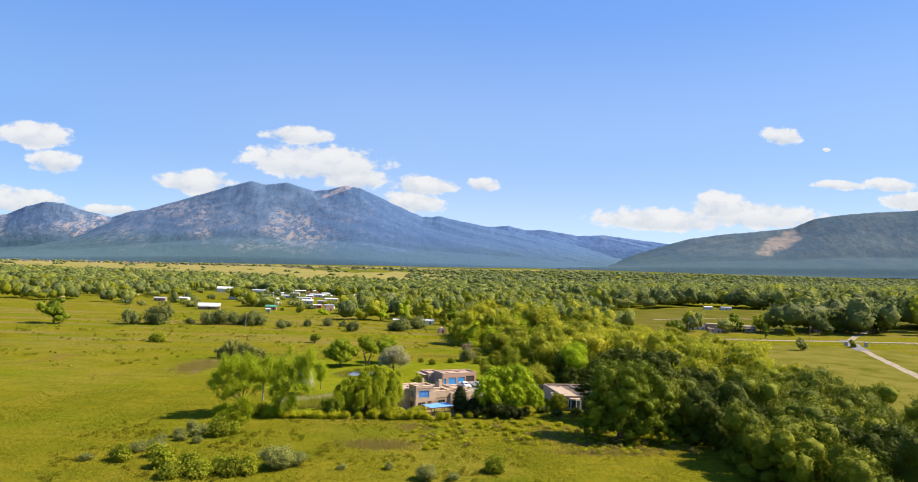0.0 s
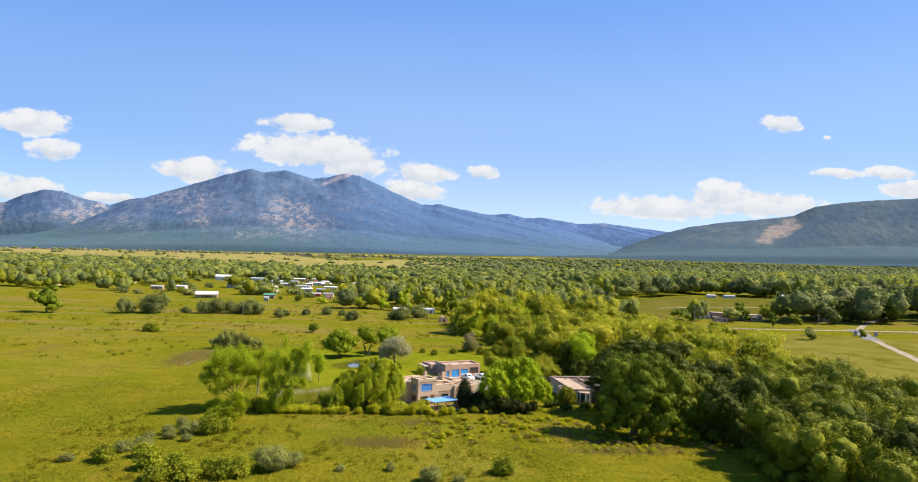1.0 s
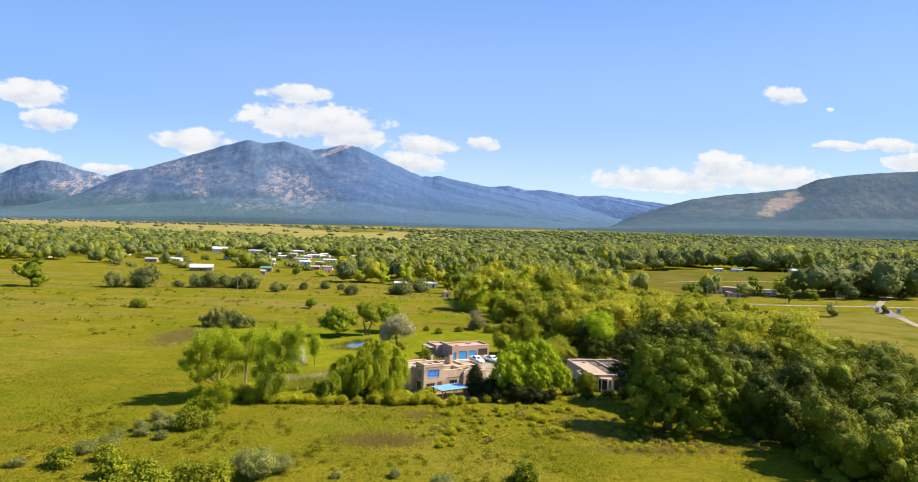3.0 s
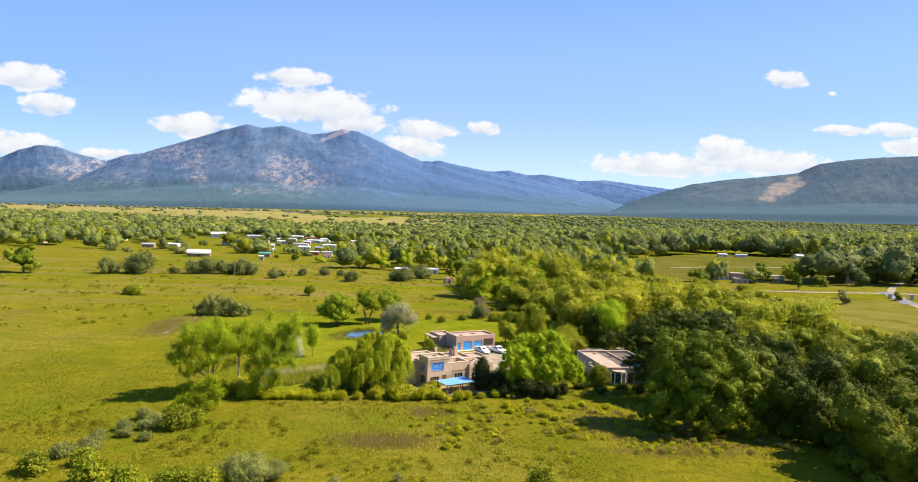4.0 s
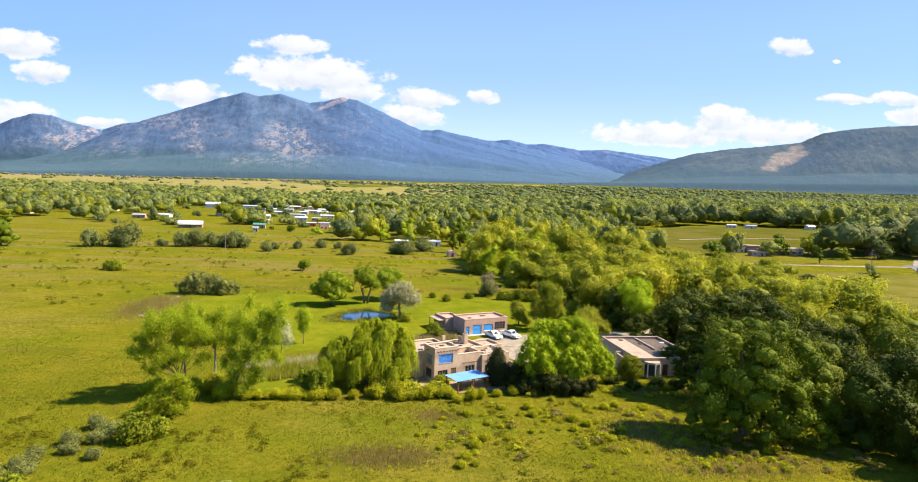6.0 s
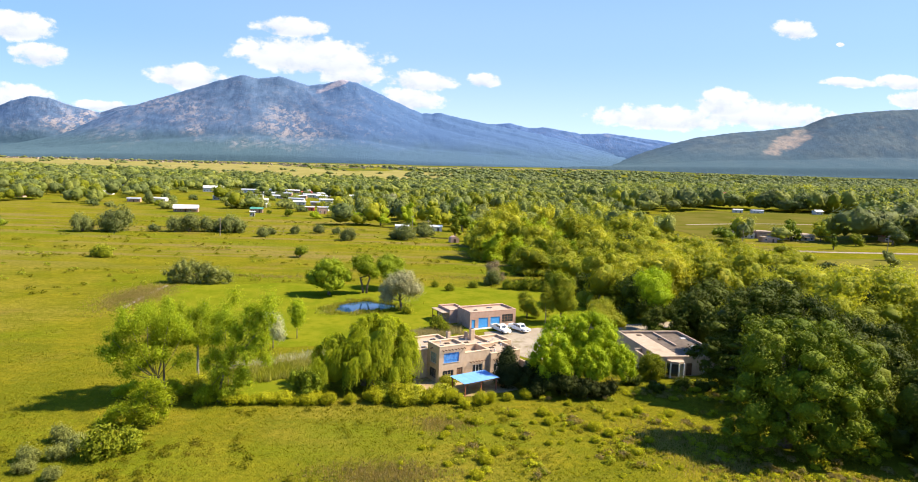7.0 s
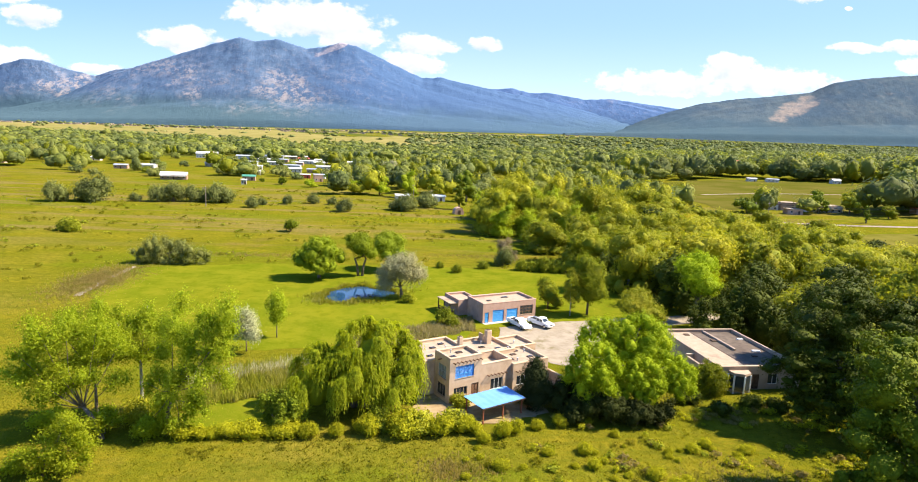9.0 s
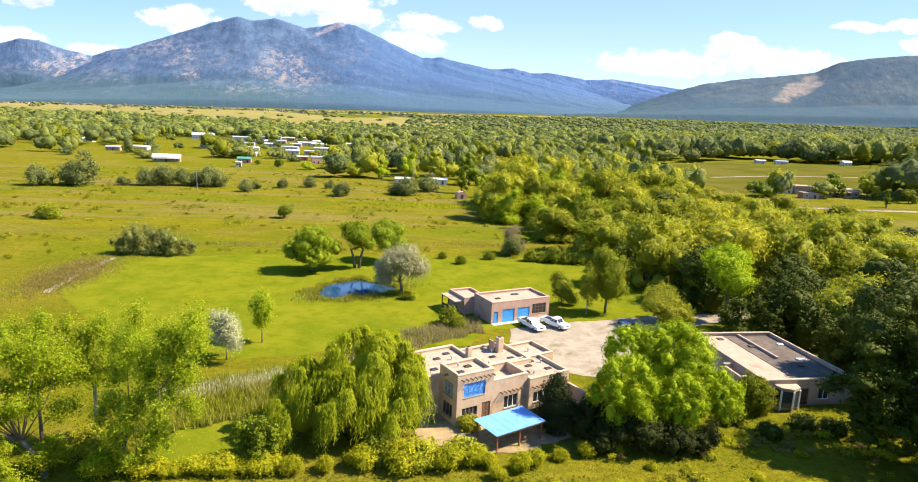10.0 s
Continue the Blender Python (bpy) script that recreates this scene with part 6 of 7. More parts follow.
tree("yucca_shrub", 67, 8.1, 162.3, shrub_lobes(R, 1.3, 2.2, 5), "leaf_grove", "green shrub against the house front", "shrub", radius=0.05, clusters=160, per=12, spread=0.2, size=0.16, under=-0.9)
tree("vine_shrub", 65, 45.0, 166.5, [(0, 0, 1.8, 1.9, 1.7, 2.0), (0.6, 1.6, 2.2, 1.5, 1.5, 1.7)], "leaf_grove", "green shrub against the annex wall", "shrub", radius=0.08, clusters=380, per=12, spread=0.28, size=0.18, under=-0.9)
tree("dogwood", 66, -14.6, 156.2, column_lobes(R, 5.0, 5.2, 7, 0.04), "leaf_dark", "dense green dogwood under the willow", "shrub", radius=0.1, leaves=6000, size=0.11, tuft=0.4, rise=0.6)

# big cottonwoods at the annex
tree("great_cottonwood", 71, 52.5, 139.0, clumpy(R, [(0, 0, 10.5, 6.4, 6.0, 6.2), (-5.0, -1.5, 6.8, 4.2, 4.0, 4.4), (6.4, -1.0, 9.6, 5.0, 4.6, 5.6), (1.0, -4.2, 8.0, 5.2, 4.0, 5.0), (-2.6, 2.0, 13.6, 4.4, 4.2, 3.6), (4.4, 1.4, 14.0, 4.2, 4.2, 3.6), (-4.8, -3.6, 3.6, 3.4, 3.2, 3.2), (4.2, -5.0, 4.0, 3.6, 3.2, 3.4), (9.6, -2.4, 5.0, 3.2, 3.2, 3.6), (0.2, -4.6, 2.8, 3.8, 3.0, 2.8), (-8.0, -2.0, 2.6, 2.8, 2.6, 2.4), (7.6, -5.0, 2.4, 2.6, 2.4, 2.2)], 9, 0.8),
     "leaf_dark", "massive dark green cottonwood at the meadow's edge", radius=0.8, leaves=42000, size=0.14, core=0.62, nu=8, nv=6, tuft=0.46, per=13, rise=0.6)
tree("great_cottonwood", 72, 61.0, 156.0, clumpy(R, [(0, 0, 12.0, 6.6, 6.4, 5.6), (-6.4, 0.6, 11.2, 5.0, 4.6, 4.2), (5.8, 0, 12.0, 5.0, 4.8, 4.4), (-2.8, 2.8, 15.2, 4.4, 4.2, 2.8), (3.0, -2.4, 15.0, 4.4, 4.2, 2.8), (-9.6, -0.6, 8.4, 3.4, 3.2, 2.8), (-8.6, -3.4, 5.6, 3.2, 3.0, 2.8), (-4, -4.5, 8.4, 4.0, 3.6, 3.4), (2.5, -5.0, 9.0, 4.4, 4.0, 4.4), (-11.2, 1.2, 6.8, 3.0, 2.8, 2.4), (-10.6, -2.0, 4.2, 2.6, 2.6, 2.2), (-6.4, -5.0, 3.0, 3.0, 2.6, 2.4)], 9, 0.5),
     "leaf_deep", "spreading dark green cottonwood over the annex roof", radius=0.7, fork=0.45, leaves=42000, size=0.14, core=0.62, nu=8, nv=6, tuft=0.46, per=13, rise=0.6)
tree("great_cottonwood", 73, 67.5, 171.0, round_lobes(R, 17.0, 14.5, 9, 0.15), "leaf_deep", "dark green cottonwood shading the annex", radius=0.5, leaves=10000, size=0.2, tuft=0.6)
for x, y, s in ((48.5, 162.0, 5), (52.0, 161.0, 6), (56.5, 161.5, 7), (43.0, 160.0, 8), (40.0, 163.5, 9)):
    tree("yard_shrub", 70 + s, x, y, shrub_lobes(R, 1.4, 3.4, 6), "leaf_deep", "dark green shrub in the shaded yard", "shrub", radius=0.07, leaves=1800, size=0.12, tuft=0.35, group="yard shrubs")


SH = np.random.default_rng(404)
for i, (x, y, hh, w) in enumerate(((55.5, 190.5, 7.5, 8.0), (61.5, 190.0, 9.5, 9.0), (67.5, 191.5, 11.0, 9.5), (64.0, 197.0, 10.0, 9.0))):
    tree("shade_elm", 760 + i, x, y, round_lobes(SH, hh, w, 8, -0.02), "leaf_deep", "dark green elm shading the annex yard", radius=0.22, limbs=6,
         leaves=6000, size=0.16, tuft=0.5, group="shade elms", core=0.3)

# ---------------------------------------------------------------- the grove along the ditch
def build_grove():
    rng = np.random.default_rng(8)
    kinds, tall = [], []
    specs = (("leaf_grove", "olive-green cottonwood in the dense grove", 14.0, 13.5), ("leaf_olive", "yellow-olive cottonwood in the dense grove", 13.0, 12.5),
             ("leaf_deep", "dark green elm in the dense grove", 14.0, 13.5), ("leaf_cottonwood", "tall narrow poplar in the grove", 17.0, 8.0),
             ("leaf_autumn", "cottonwood turning gold in the grove", 13.0, 9.5), ("leaf_olive", "broad olive-green willow in the grove", 13.0, 15.0))
    for near in (True, False):
        for i, (mat, label, h, w) in enumerate(specs):
            rr = np.random.default_rng(100 + i)
            lob = round_lobes(rr, h, w, 9, -0.04, 1.15)
            lob += [(0.30 * w * math.cos(1.05 * q), 0.30 * w * math.sin(1.05 * q), 0.13 * h, 0.19 * w, 0.19 * w, 0.15 * h) for q in range(6)]
            tall.append(h)
            # near crowns swap to the copy with shade put into its colour
            kinds.append(tree("grove_tree", 100 + i, 95, 210 + i * 3, lob, "leaf_ditch" if near and mat != "leaf_deep" else mat, label, radius=0.32, limbs=4,
                              leaves=10500 if near else 6000, size=0.16 if near else 0.22, core=0.62, nu=9, nv=7, tuft=0.60 if near else 0.80, per=14, rag=0.34, rise=0.8, group="grove trees"))
    edge = [(74, 90), (68, 112), (66, 124), (70, 142), (72, 160), (68, 178), (66, 196), (58, 212), (52, 232), (50, 256), (44, 280), (38, 300), (32, 325), (34, 352),
            (42, 392), (62, 400), (84, 384), (118, 366), (160, 340), (166, 318), (150, 262), (128, 205), (122, 160), (124, 120), (112, 88)]
    spots = []
    tries = 0
    while tries < 16000 and len(spots) < 215:
        tries += 1
        x, y = 30 + 140 * rng.random(), 88 + 312 * rng.random()
        gap = 7.0 if y < 160 else (7.6 if y < 205 else 9.0)
        if inside(edge, x, y) and all((x - a) ** 2 + (y - b) ** 2 > gap * gap for a, b in spots):
            spots.append((x, y))
    first = set()
    for x, y in spots:
        r = rng.random()
        if y < 180 or (x < 84 and y < 216):
            k = 2 if r < (0.6 if x < 84 and y > 138 else 0.25) else (0 if r < 0.8 else 5)
        elif x < 82 and y > 270:
            k = 3 if r < 0.42 else (1 if r < 0.72 else 0)
        else:
            k = [0, 1, 5, 1, 2, 0, 4, 1][int(r * 8)]
            if k == 4 and y < 270:
                k = 5
        k += 0 if y < 175 else 6
        if y < 205:
            goal = 12.6 * (0.85 + 0.35 * rng.random())
        else:
            goal = (18.5 if x < 82 and y > 290 else 8.5 if x > 128 and y > 270 else 10.5 if x > 120 else 13.2) * (0.70 + 0.44 * rng.random())
        up = goal / tall[k]
        s = min(1.0 + 0.3 * rng.random(), up * 1.25) if y > 205 else up * (0.9 + 0.2 * rng.random())
        m = pose(x, y, ground_z(x, y), 0, 0, 360 * rng.random()) @ Matrix.Diagonal((s, s, up, 1))
        if k not in first:
            first.add(k)
            kinds[k].matrix_basis = m
        else:
            copy_thing(kinds[k], m)
    for k in range(len(kinds)):
        if k not in first:
            for o in (*kinds[k].children, kinds[k]):
                bpy.data.objects.remove(o)


build_grove()


# ---------------------------------------------------------------- shrubs
def shrub_kinds():
    """One model of each kind of shrub, placed by copies."""
    out = {}
    rr = np.random.default_rng(300)
    for key, mat, label, cat, h, w, n, cl, sz in (
            ("chamisa_a", "leaf_chamisa", "yellow flowering chamisa bush in the rough meadow", "bush", 0.75, 1.6, 9, 170, 0.085),
            ("chamisa_b", "leaf_chamisa", "low yellow-green chamisa bush in the rough meadow", "bush", 0.45, 1.35, 8, 120, 0.08),
            ("hedge", "leaf_chamisa", "rounded yellow-topped shrub in the garden border", "shrub", 1.6, 2.4, 6, 190, 0.13),
            ("clipped", "leaf_chamisa", "lumpy yellow-green hedge bush along the garden edge", "hedge", 0.95, 1.6, 6, 130, 0.10),
            ("sage", "leaf_sage", "grey-green sage bush in tall grass", "bush", 2.0, 2.7, 6, 190, 0.16),
            ("sage_big", "leaf_sage", "large grey-green Russian olive bush in the meadow", "bush", 3.4, 5.6, 8, 600, 0.18),
            ("weed", "leaf_grove", "dark green weedy bush in the meadow", "bush", 1.3, 1.8, 5, 120, 0.15),
            ("fence_bush", "leaf_greygreen", "grey-green olive bush along the field fence", "bush", 5.2, 7.0, 10, 240, 0.30),
            ("meadow_bush", "leaf_dark", "dull olive-green bush alone in the field", "bush", 3.4, 5.0, 6, 200, 0.22)):
        rng = np.random.default_rng(int(rr.integers(1000)))
        lob = shrub_lobes(rng, h, w, n)
        ob = thing(key.split("_")[0] + "_bush" if not key.endswith("bush") else key, Matrix(), label, cat)
        c = new("foliage", mass_crown("foliage", rng, lob, mat, int(cl * 15), sz * 0.72, core=0.62, nu=7, nv=5, tuft=sz * 2.6, per=9, rag=0.3, rise=0.9, aspect=0.5))
        c.parent = ob
        for k in range(4):
            a = 1.571 * k
            e = Vector((math.cos(a) * w * 0.28, math.sin(a) * w * 0.28, h * 0.7))
            part("stem", tube(bmesh.new(), [Vector((0, 0, -0.1)), e * 0.5, e], [0.05 * h, 0.035 * h, 0.015 * h], 4), "bark", ob)
        out[key] = ob
    return out


SHRUBS = shrub_kinds()
USED = set()
SR = random.Random(17)


def plant(key, x, y, s=1.0, group=""):
    k = s * SR.uniform(0.88, 1.14)
    m = pose(x, y, ground_z(x, y), 0, 0, SR.uniform(0, 360)) @ Matrix.Diagonal((k * SR.uniform(0.9, 1.12), k * SR.uniform(0.9, 1.12), k * SR.uniform(0.85, 1.15), 1))
    if key in USED:
        ob = copy_thing(SHRUBS[key], m)
    else:
        USED.add(key)
        ob = SHRUBS[key]
        ob.matrix_basis = m
    if group:
        ob["group"] = group
    return ob


for x, y in ((11.1, 146.4), (7, 144.6), (13.8, 142.9), (21.4, 146.4), (24.3, 140.8), (26.5, 140.5), (29.1, 142.5), (30.6, 138.4), (33.9, 140.4), (15.8, 137),
             (12.5, 137), (34.4, 149.9), (39, 148.3), (40.8, 149.5), (26.3, 153.7), (16.9, 149.3), (8.2, 128.5), (6.3, 142.4), (10.8, 134.6),
             (27.7, 144.4), (30.7, 143.5), (36.5, 151), (31.1, 137), (21.3, 149.7), (9.2, 130.8), (10.2, 129)):
    plant("chamisa_a" if SR.random() < 0.6 else "chamisa_b", x, y, SR.uniform(0.6, 1.0), "chamisa bushes")
for k in range(60):
    x, y = SR.uniform(0, 42), SR.uniform(132, 151)
    if y < 150 - 0.1 * x + 6 and not (x > 36 and y < 148):
        plant("chamisa_b", x, y, SR.uniform(0.3, 0.8), "chamisa bushes")
for k in range(14):
    plant(("hedge", "hedge", "weed", "chamisa_a")[k % 4], -4.5 + k * 1.05 + SR.uniform(-0.3, 0.3), 155.0 + SR.uniform(-0.9, 0.7), SR.uniform(0.85, 1.55), "garden border")
for x, y, s in ((12.4, 153.6, 1.0), (14.2, 154.6, 0.8), (-7.4, 154.0, 0.8), (-10.6, 153.6, 0.85), (9.8, 152.2, 0.7), (17, 155.6, 0.8), (20, 156.4, 0.8), (23.4, 156.8, 0.7)):
    plant("hedge", x, y, s, "garden border")
for k in range(11):
    plant("clipped", -25.0 + k * 1.22 + SR.uniform(-0.4, 0.4), 153.9 + SR.uniform(-0.3, 0.3), SR.uniform(0.9, 1.4), "low hedge")
for x, y, s in ((-46.5, 124.6, 1.08), (-43.6, 127, 0.94), (-41.7, 132.8, 0.86), (-39.8, 136.1, 0.83), (-42.7, 135.4, 0.79), (-41.9, 140.9, 0.94), (-37.9, 131, 0.72),
                (-53.3, 119.1, 0.79), (-7.5, 115.6, 0.54), (0.9, 115.8, 0.54), (12, 110, 0.65), (-44.8, 130.8, 0.72), (-39.2, 138.9, 0.79), (-45.6, 128.9, 0.65), (-49.4, 122.4, 0.58)):
    plant("sage", x, y, s, "sage bushes")
plant("sage_big", -19.3, 116.2, 1.0), plant("sage_big", 7.6, 110.2, 0.72), plant("sage_big", -15.9, 117.4, 0.6)
for x, y, s in ((20, 114.4, 1.2), (-33.4, 113.1, 1.2), (-25.6, 111.9, 1.1), (-35.7, 110.1, 1.0), (-30.7, 111.1, 1.2), (-28.5, 114, 0.9), (-23.1, 112.8, 1.0), (-47.4, 119.4, 1.1), (-42.5, 121.9, 1.0), (-38.7, 115.9, 1.1), (-33, 138.4, 1.0), (-35.3, 136.4, 1.1)):
    plant("weed", x, y, s, "meadow weeds")
for x, y, s in ((-153, 373, 1.35), (-139.4, 377, 1.25), (-123.5, 383, 0.6), (-113.9, 385, 0.95), (-108.1, 387, 1.0), (-99.4, 390, 0.9), (-95.1, 391, 0.7), (-86.4, 389, 0.95),
                (-68.5, 374, 0.55), (-66.6, 386, 0.45), (1.9, 379, 0.75), (-2.9, 383, 0.65), (-26.6, 369, 0.7), (12.5, 398, 0.9), (-34.7, 396, 0.5), (-56, 392, 0.5), (-44.4, 399, 0.55), (29.1, 256, 0.5)):
    plant("fence_bush", x, y, s, "fence-line bushes")
for x, y, s in ((-39.5, 307, 1.0), (-96, 520, 0.9), (-80, 505, 1.2)):
    plant("meadow_bush", x, y, s)
for x, y, s in ((8.4, 199.2, 1.0), (9.6, 197.4, 0.9), (15.5, 203.0, 0.5), (14.8, 245, 0.9), (10.6, 250.5, 0.6), (1.5, 214, 0.8), (22.6, 250.6, 0.9), (36, 249, 1.1), (39, 248.5, 1.3), (42, 248, 1.2), (45, 247.4, 1.3), (33, 249.5, 1.0), (-108, 294, 1.7), (-110, 295, 1.3), (-106, 293, 1.2)):
    plant("weed", x, y, s)


# ---------------------------------------------------------------- tall grass and reeds
def blades(name, rng, XY, Z, h, w, mat, label, category, lean=0.35, per=1):
    """Upright tapered tufts, one mesh."""
    XY = np.repeat(XY, per, 0) + (rng.normal(size=(len(XY) * per, 2)) * 0.14 if per > 1 else 0)
    n = len(XY)
    Z = np.repeat(Z, per)
    H = np.repeat(h, per) * (0.6 + 0.7 * rng.random(n))
    a = rng.random(n) * 6.283
    d = np.stack((np.cos(a), np.sin(a)), 1) * (w * (0.6 + 0.8 * rng.random(n)))[:, None]
    tip = rng.normal(size=(n, 2)) * lean * H[:, None]
    V = np.zeros((n, 3, 3))
    V[:, 0, :2], V[:, 1, :2], V[:, 2, :2] = XY - d, XY + d, XY + tip
    V[:, 0, 2] = V[:, 1, 2] = Z - 0.04
    V[:, 2, 2] = Z + H
    return tagged(new(name, mesh_np(name, V.reshape(-1, 3), np.arange(3 * n).reshape(-1, 3), mat)), label, category, kind="stuff")


def scatter(rng, n, x0, x1, y0, y1, test=None):
    out = np.stack((x0 + (x1 - x0) * rng.random(n), y0 + (y1 - y0) * rng.random(n)), 1)
    return out if test is None else out[[bool(test(x, y)) for x, y in out]]


MOWN = [[(-66, 241), (-40, 250), (5, 252), (46, 249), (56, 230), (54, 206), (40, 203), (36, 180), (30, 176), (20, 178), (14, 196), (11, 189), (4, 188.5), (-6, 188), (-16, 184), (-30, 182), (-46, 192), (-65, 216)],
        [(-2, 158.5), (8, 154.6), (18, 158.5), (26, 166), (24, 186), (4, 184), (0, 166)],
        [(-25, 155), (-13, 155.5), (-12, 165), (-18, 169), (-27, 167)], [(46, 166), (61, 167), (60, 187), (46, 186)]]


def build_grass():
    rng = np.random.default_rng(55)

    def wild(x, y):
        return not any(inside(p, x, y) for p in MOWN)
    XY = scatter(rng, 85000, -95, 62, 93, 215, wild)
    XY = XY[rng.random(len(XY)) > smooth01(130, 212, XY[:, 1])]
    dens = np.array([noise.noise((x * 0.09, y * 0.09, 1.0)) + 0.6 * noise.noise((x * 0.35, y * 0.35, 5.0)) for x, y in XY])
    blades("tall_grass", rng, XY, height(XY[:, 0], XY[:, 1]), 0.09 + 0.18 * np.clip(dens + 0.35, 0, 1), 0.09, "grass_blade",
           "tall yellow-green meadow grass in tufts", "grass", 0.7, 2)
    # ragged brush between the border and the annex
    spots = [(x, y, 0.6 + 1.1 * rng.random(), 0.3 + 0.6 * rng.random()) for x, y in scatter(rng, 1000, 2, 66, 126, 162, wild)
             if noise.noise((x * 0.16, y * 0.16, 7.0)) + 0.010 * (x - 34) > 0.06]
    for k, (mat, lab) in enumerate((("weed_brown", "ragged reddish-brown dry brush in the meadow"), ("leaf_grove", "ragged green brush near the trees"), ("leaf_chamisa", "scattered low yellow-green brush"))):
        tagged(new("brush", woods_mesh("brush", rng, spots[k::3], 90, mat, 0.85)), lab, "brush", kind="stuff")
    spots = [(x, y, 0.6 + 1.0 * rng.random(), 0.25 + 0.5 * rng.random()) for x, y in scatter(rng, 1000, -62, 30, 95, 152, wild)
             if noise.noise((x * 0.12, y * 0.12, 17.0)) > 0.12]
    tagged(new("brush", woods_mesh("brush", rng, spots, 70, "grass_blade", 0.7)), "low lumpy weeds in the meadow grass", "weeds", kind="stuff")
    # clumps over the far meadow
    spots = [(x, y, 0.9 + 1.6 * rng.random(), 0.35 + 0.7 * rng.random()) for x, y in scatter(rng, 3000, -190, 50, 215, 470, wild)
             if noise.noise((x * 0.035, y * 0.09, 27.0)) + 0.5 * noise.noise((x * 0.15, y * 0.3, 3.0)) > 0.10]
    for k, (mat, lab) in enumerate((("grass_blade", "rank green clumps in the far meadow"), ("grass_blade", "yellowing clumps in the far meadow"), ("leaf_grove", "olive weeds in the far meadow"))):
        tagged(new("brush", woods_mesh("brush", rng, spots[k::3], 26, mat, 1.1)), lab, "weeds", kind="stuff")
    # dry weeds
    for cx, cy, rx, ry, n, mat in ((-1.5, 131.5, 7.5, 3.6, 2400, "weed_brown"), (6, 146, 4.5, 3.0, 900, "weed_brown"), (46, 127.5, 12, 2.4, 2200, "weed_brown"), (37, 141, 7, 5, 1500, "weed_brown"), (41, 134, 6, 4, 1200, "weed_brown"),
                                   (-68, 228, 7, 16, 6500, "weed_brown"), (-38, 262, 26, 4, 900, "weed_brown"), (28, 268, 22, 5, 900, "weed_brown")):
        q = rng.normal(size=(n, 2)) * 0.5
        q = np.array((cx, cy)) + q * (rx, ry)
        blades("dry_weeds", rng, q, height(q[:, 0], q[:, 1]), np.full(n, 0.34), 0.07, mat, "patch of dry reddish-brown weeds in the meadow", "weeds", 0.3, 2)
    # reeds between the cottonwoods and the willow, and behind the house
    q = scatter(rng, 6500, -31, -11, 160, 182, lambda x, y: abs(y - (170.5 + 0.45 * (x + 20))) < 6.6 + noise.noise((x * 0.3, y * 0.3, 0)) * 2)
    blades("reeds", rng, q, height(q[:, 0], q[:, 1]), 0.5 + 0.9 * rng.random(len(q)), 0.09, "reed_green", "bank of tall green and yellow reeds", "reeds", 0.2, 3)
    q = scatter(rng, 4200, -29, -12, 168, 182, lambda x, y: abs(y - (173.6 + 0.55 * (x + 20))) < 1.5 + noise.noise((x * 0.4, y * 0.4, 0)) * 1.2)
    blades("pale_reeds", rng, q, height(q[:, 0], q[:, 1]), 0.6 + 1.0 * rng.random(len(q)), 0.07, "reed_pale", "pale feathery reed plumes", "reeds", 0.2, 3)
    q = scatter(rng, 15000, -9, 14, 182, 206, lambda x, y: abs((x - 3) * 0.62 - (y - 192.5)) < 4.0 + noise.noise((x * 0.25, y * 0.25, 3)) * 2.6)
    blades("dry_reeds", rng, q, height(q[:, 0], q[:, 1]), 0.3 + 0.7 * rng.random(len(q)), 0.07, "reed_dry", "tan and purple dry reeds behind the house", "reeds", 0.25, 2)
    ang = rng.random(9000) * 6.283
    thick = 0.5 + 0.5 * np.sin(3 * ang + 1.0) * np.sin(7 * ang)
    thick = np.where(np.sin(ang) < -0.2, thick + 0.5, thick)
    keep = rng.random(9000) < 0.25 + 0.7 * thick
    ang, thick = ang[keep], thick[keep]
    rr = (0.98 + (0.06 + 0.16 * np.clip(thick, 0, 1.4)) * np.abs(rng.normal(size=len(ang)))) * pond_shape(ang)
    q = np.stack((POND[0] + rr * POND[2] * np.cos(ang), POND[1] + rr * POND[3] * np.sin(ang)), 1)
    h = 0.25 + 0.75 * np.clip(thick, 0, 1.2) * rng.random(len(q))
    half = rng.random(len(q)) < 0.6
    blades("pond_reeds", rng, q[half], np.full(half.sum(), -0.15), h[half], 0.09, "reed_green", "green reeds round the pond's edge", "reeds", 0.3, 2)
    blades("pond_reeds", rng, q[~half], np.full((~half).sum(), -0.15), h[~half], 0.08, "grass_blade", "yellowing rank grass on the pond's bank", "reeds", 0.4, 2)
    # yellow flowers in the far meadow
    q = np.array((22, 345)) + rng.normal(size=(700, 2)) * (14, 3)
    blades("yellow_flowers", rng, q, height(q[:, 0], q[:, 1]), np.full(len(q), 0.8), 0.3, "leaf_chamisa", "drift of yellow flowers in the meadow", "flowers")


build_grass()


